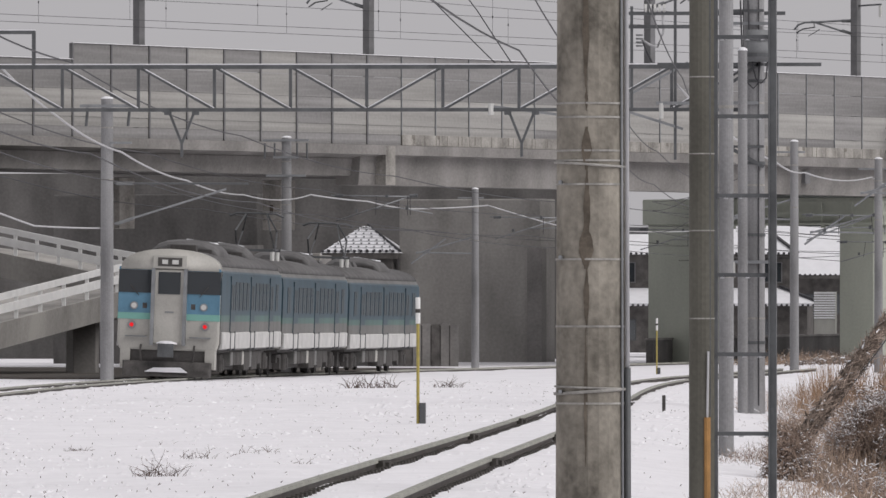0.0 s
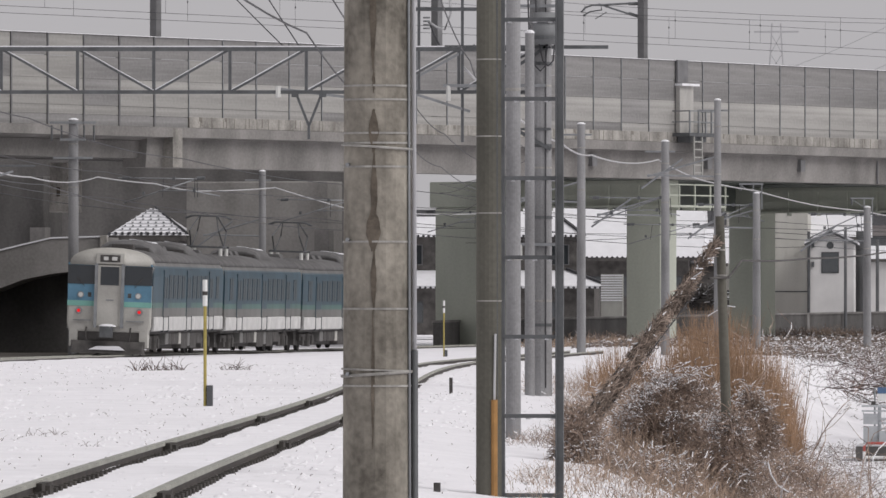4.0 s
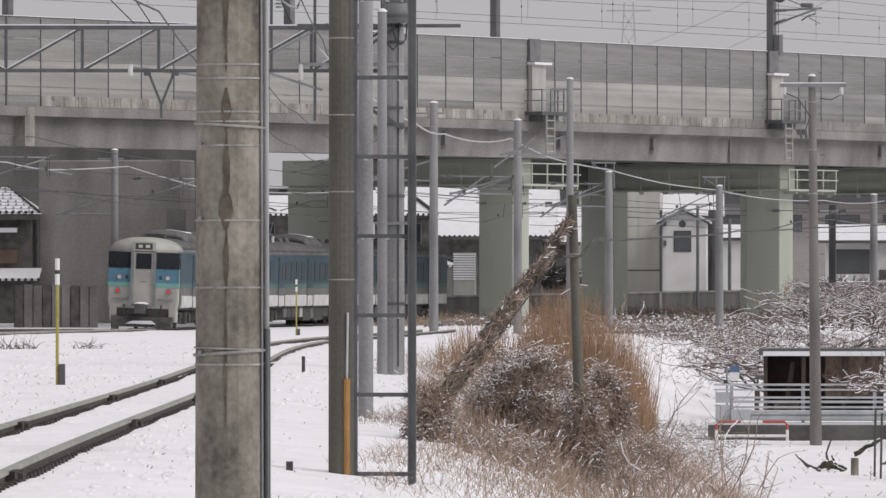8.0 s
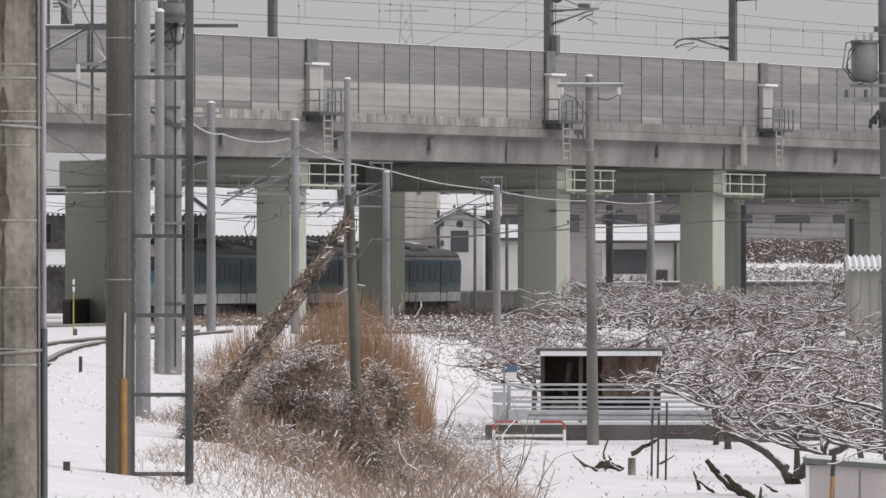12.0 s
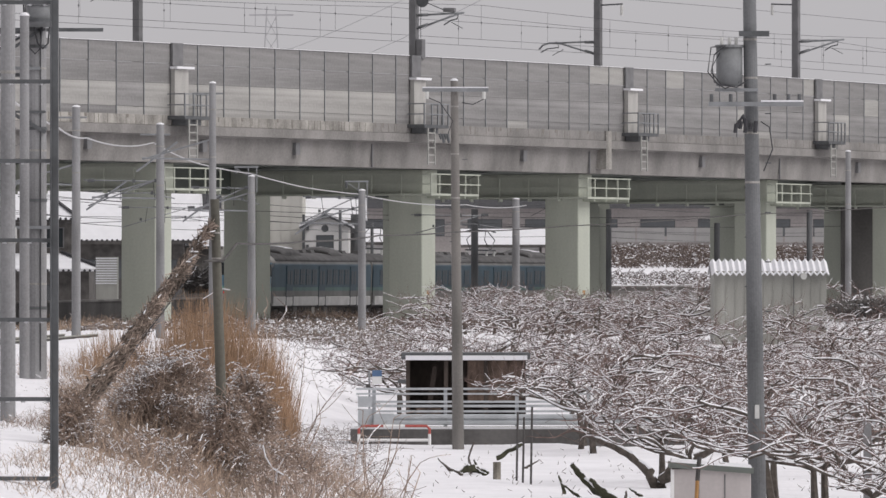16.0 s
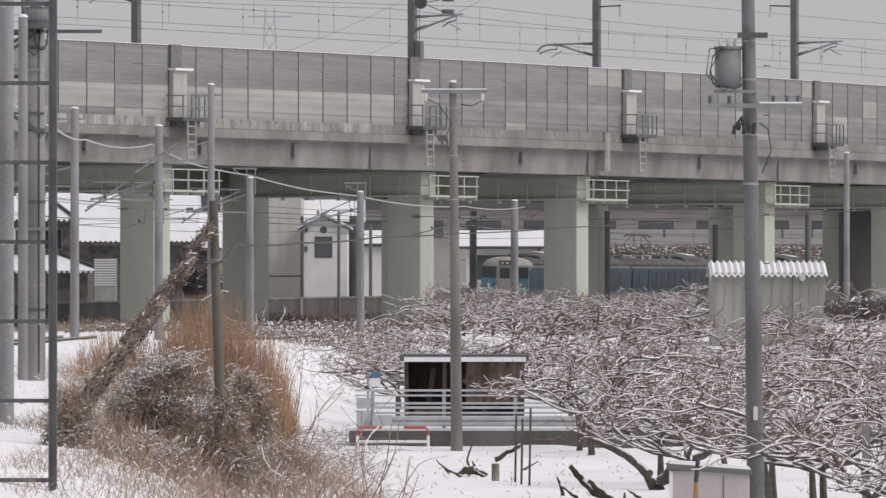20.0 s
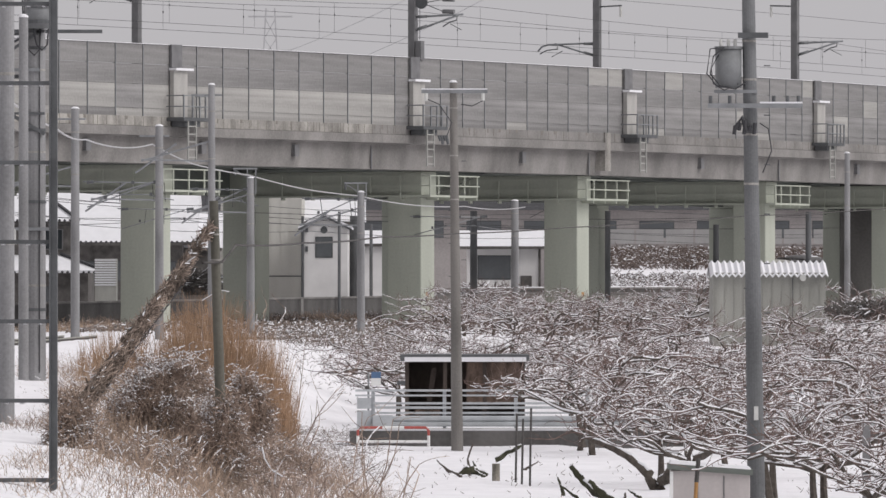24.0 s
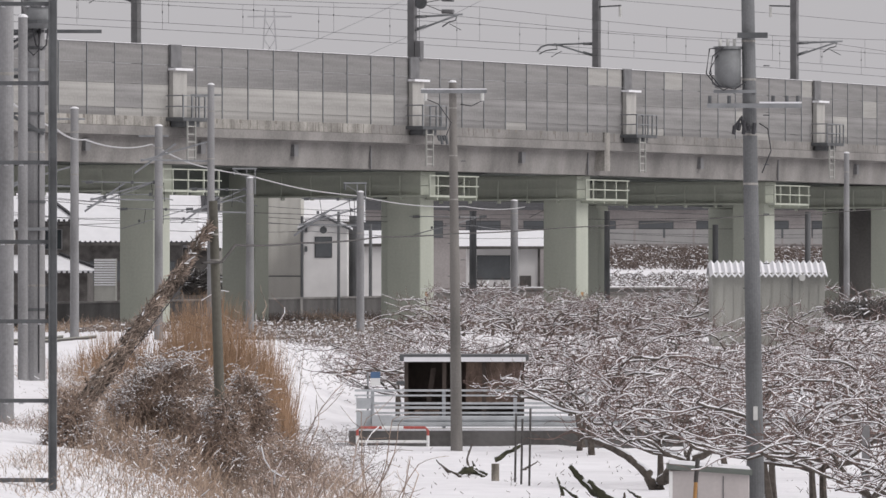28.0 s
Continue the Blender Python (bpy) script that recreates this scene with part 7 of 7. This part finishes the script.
for _ in range(450):
    y = rngl.uniform(150, 236)
    x = rngl.uniform(-0.03 * y + 2, 0.062 * y)
    z = ground_z(x, y) + 0.01
    a, l = rngl.uniform(0, 6.28), rngl.uniform(0.03, 0.12)
    prism(g, Vector((x, y, z)), Vector((x + l * math.cos(a), y + 2 * l * math.sin(a), z + rngl.uniform(0.03, 0.1))), 0.01, 0.005, 3)
tagged(new("litter", g.mesh("litter", BRUSH)), "twigs and dead grass on the snow, some standing for shadowed hollows", "litter", kind="stuff")
rngc = random.Random(78)
g = Geo()
for _ in range(9000):
    y = 56 + 150 * rngc.random() ** 1.3
    x = rngc.uniform(max(-30, -0.155 * y), shoulder_x(y) + 3)
    if abs(abs(x - side_x(y)) - 0.567) < 0.2 or noise.noise((x * 0.4, y * 0.1, 3.0)) < rngc.uniform(-0.6, 0.5):
        continue
    r = rngc.uniform(0.012, 0.042) * (0.35 + y / 130)
    h = r * rngc.uniform(0.4, 0.85)
    z, k = ground_z(x, y) - 0.01, len(g.v)
    a0 = rngc.uniform(0, 6.28)
    for j in range(6):
        a = a0 + j * 1.047
        q = r * rngc.uniform(0.75, 1.25)
        g.v.append((x + q * 1.5 * math.cos(a), y + q * math.sin(a), z))
    g.v.append((x + rngc.uniform(-0.3, 0.3) * r, y, z + h + 0.01))
    g.f += [(k + j, k + (j + 1) % 6, k + 6) for j in range(6)]
tagged(new("snow_clods", g.mesh("snow_clods", SNOW, True)), "small clods and humps of crusted snow", "snow", kind="stuff")


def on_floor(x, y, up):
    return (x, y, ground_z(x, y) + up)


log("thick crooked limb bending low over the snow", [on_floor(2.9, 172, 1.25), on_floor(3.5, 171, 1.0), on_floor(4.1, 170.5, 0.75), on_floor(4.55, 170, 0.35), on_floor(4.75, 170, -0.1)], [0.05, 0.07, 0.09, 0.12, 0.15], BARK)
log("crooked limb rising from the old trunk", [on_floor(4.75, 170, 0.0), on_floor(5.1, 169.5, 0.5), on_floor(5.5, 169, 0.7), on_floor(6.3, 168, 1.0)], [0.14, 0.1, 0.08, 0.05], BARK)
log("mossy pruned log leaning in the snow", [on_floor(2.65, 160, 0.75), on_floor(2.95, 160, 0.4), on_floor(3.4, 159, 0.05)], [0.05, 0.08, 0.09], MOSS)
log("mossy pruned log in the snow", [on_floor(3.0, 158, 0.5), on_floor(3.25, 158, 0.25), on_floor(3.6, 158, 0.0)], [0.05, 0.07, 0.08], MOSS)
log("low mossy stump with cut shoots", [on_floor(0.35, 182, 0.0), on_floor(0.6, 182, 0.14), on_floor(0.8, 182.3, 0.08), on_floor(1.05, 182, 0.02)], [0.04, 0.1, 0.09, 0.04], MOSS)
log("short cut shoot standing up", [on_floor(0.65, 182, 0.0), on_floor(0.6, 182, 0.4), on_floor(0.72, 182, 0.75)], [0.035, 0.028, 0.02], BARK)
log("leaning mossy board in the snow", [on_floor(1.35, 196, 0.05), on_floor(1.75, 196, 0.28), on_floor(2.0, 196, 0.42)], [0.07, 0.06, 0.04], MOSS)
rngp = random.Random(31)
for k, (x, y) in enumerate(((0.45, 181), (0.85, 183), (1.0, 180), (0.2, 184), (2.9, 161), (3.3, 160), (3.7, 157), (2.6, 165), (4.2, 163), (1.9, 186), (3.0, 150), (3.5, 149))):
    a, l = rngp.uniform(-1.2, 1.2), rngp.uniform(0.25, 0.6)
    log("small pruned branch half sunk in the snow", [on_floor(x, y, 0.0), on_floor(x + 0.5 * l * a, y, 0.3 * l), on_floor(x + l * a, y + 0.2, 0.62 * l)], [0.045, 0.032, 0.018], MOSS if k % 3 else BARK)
st = thing("stump_post", "short round wooden post", "post", on_floor(1.22, 176, 0))
part("shaft", Geo().tube([(0, 0, -0.1), (0, 0, 0.42)], 0.09, 12), POLEC, st)
for x, y, h in ((1.95, 172, 1.75), (1.65, 174, 1.6), (1.78, 173, 1.5)):
    st = thing("orchard_stake", "thin dark stake in the orchard", "stake", on_floor(x, y, 0), group="orchard stakes")
    part("shaft", Geo().tube([(0, 0, -0.1), (0.03, 0, h)], 0.025, 8), UNDER, st)
wp = thing("concrete_post", "slender white concrete post", "post", (7.72, 140, -3.05))
part("shaft", Geo().box(-0.07, 0.07, -0.07, 0.07, -0.1, 2.0), POLEG, wp)
for z in (0.6, 1.1, 1.6):
    part("tie", Geo().box(-0.078, 0.078, -0.078, 0.078, z, z + 0.04), STEEL_D, wp)
th = thing("tool_handle", "orange tool handle with a black grip", "tool", (4.45, 136.5, -2.4))
part("shaft", Geo().tube([(0, 0, -0.6), (0.06, 0.1, 0.4)], 0.035, 8), ORANGE, th)
part("grip", Geo().tube([(0.06, 0.1, 0.4), (0.1, 0.17, 0.82)], 0.04, 8), UNDER, th)

# brush on the far bank
def brush(x0, x1, y0, y1, zf, n, seed, h, snowy, material, label, name="brush", keep=None, r=0.03):
    rng = random.Random(seed)
    g, sn = Geo(), Geo()
    for _ in range(n):
        x, y = rng.uniform(x0, x1), rng.uniform(y0, y1)
        if keep and not keep(x, y):
            continue
        p = Vector((x, y, zf(y) if zf else ground_z(x, y) - 0.05))
        d = Vector((rng.uniform(-1.2, 1.2), rng.uniform(-0.4, 0.4), 1)).normalized()
        for i in range(3):
            q = p + d * h * rng.uniform(0.2, 0.45)
            prism(g, p, q, r, r * 0.66, 3)
            if rng.random() < snowy:
                snow_on(sn, p, q, r * 1.3, r * 1.3, min(0.009, r * 0.7))
            d = (d + Vector((rng.uniform(-1, 1), rng.uniform(-1, 1), -0.4))).normalized()
            p = q
    o = tagged(new(name, g.mesh(name, material)), label, "brush", kind="stuff")
    part("snow", sn, SNOW_CAP, o)


brush(9, 33, 504, 519, lambda y: 1.4 + 2.5 * (y - 491.2) / 28.8, 4200, 31, 0.7, 0.12, BRUSH, "brown leafless scrub on the far bank", "far_bank_brush")
brush(9, 33, 491.5, 500, lambda y: 1.2 + 2.5 * (y - 491.2) / 28.8, 3000, 32, 0.65, 0.6, BRUSH, "snow-laden low bushes on the far bank", "far_bank_brush")
for x0, x1, y0, y1, n, sd, h, lab in ((-15, -2, 302, 392, 3200, 51, 0.34, "brown scrub and dead grass below the viaduct piers"), (-2, 14, 318, 395, 2600, 52, 0.5, "leafless scrub at the back of the orchard"), (3, 16, 352, 372, 1200, 53, 0.9, "dry upright scrub before the lineside wall")):
    brush(x0, x1, y0, y1, None, n, sd, h, 0.14, BRUSH if sd > 51 else SCRUB, lab, keep=lambda x, y: x > main_x(y) + 2.2)
brush(-8.2, -1.2, 276, 306, None, 2600, 54, 0.42, 0.3, SCRUB, "snow-flecked scrub along the crest of the bank", r=0.016)
brush(-5.6, -2.2, 254, 276, None, 260, 55, 0.3, 0.3, BRUSH, "sparse stems poking through the snowy slope", r=0.009)
brush(-4.6, -1.6, 170, 235, None, 1100, 56, 0.45, 0.35, SCRUB, "snowy scrub on the lower bank", r=0.006)
brush(1.2, 4.6, 462, 467, lambda y: 0.4, 500, 34, 1.6, 0.4, BRUSH, "snowy garden shrubs before the house")
# dark evergreen lump behind the old pole
brush(-13.5, -12.6, 405, 406, lambda y: 1.0, 900, 35, 1.6, 0.08, HOUSE_D, "dark evergreen bush between the piers")

brush(15.2, 19.6, 293, 298, lambda y: 0.2, 1500, 36, 0.9, 0.07, HOUSE_D, "dark evergreen hedge flecked with snow beside the abutment")

# a far pylon, faint in the distance: haze put into its pale steel
py = thing("pylon", "distant lattice power pylon", "pylon", (-20.2, 900, 0))
PALE = mat("hazed_pylon_steel", (0.4, 0.4, 0.41), 0.7, 0.05, 1, 5, 0)
for sx in (-1, 1):
    part("leg", Geo().beam((sx * 2.4, 0, 0), (sx * 0.5, 0, 34), 0.16, 0.16), PALE, py)
for i in range(9):
    z0, z1 = 12 + 2.3 * i, 14.3 + 2.3 * i
    w0, w1 = 2.4 - 1.9 * z0 / 34, 2.4 - 1.9 * z1 / 34
    part("brace", Geo().beam((-w0, 0, z0), (w1, 0, z1), 0.09, 0.09), PALE, py)
    part("brace", Geo().beam((w0, 0, z0), (-w1, 0, z1), 0.09, 0.09), PALE, py)
for z in (25, 29, 33):
    part("crossarm", Geo().beam((-2.6, 0, z), (2.6, 0, z), 0.15, 0.2), PALE, py)
for z in (25, 29):
    cable("faint power line in the distance", [(-18, 900, z), (10, 700, z + 6), (40, 560, z + 14)], 0.035, PALE)

# viaduct with all it carries, and far bank, scaled to fit the camera's view
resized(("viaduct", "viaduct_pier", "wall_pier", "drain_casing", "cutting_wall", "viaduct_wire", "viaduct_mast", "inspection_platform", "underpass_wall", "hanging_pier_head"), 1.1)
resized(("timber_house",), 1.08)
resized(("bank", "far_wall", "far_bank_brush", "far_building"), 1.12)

motions()
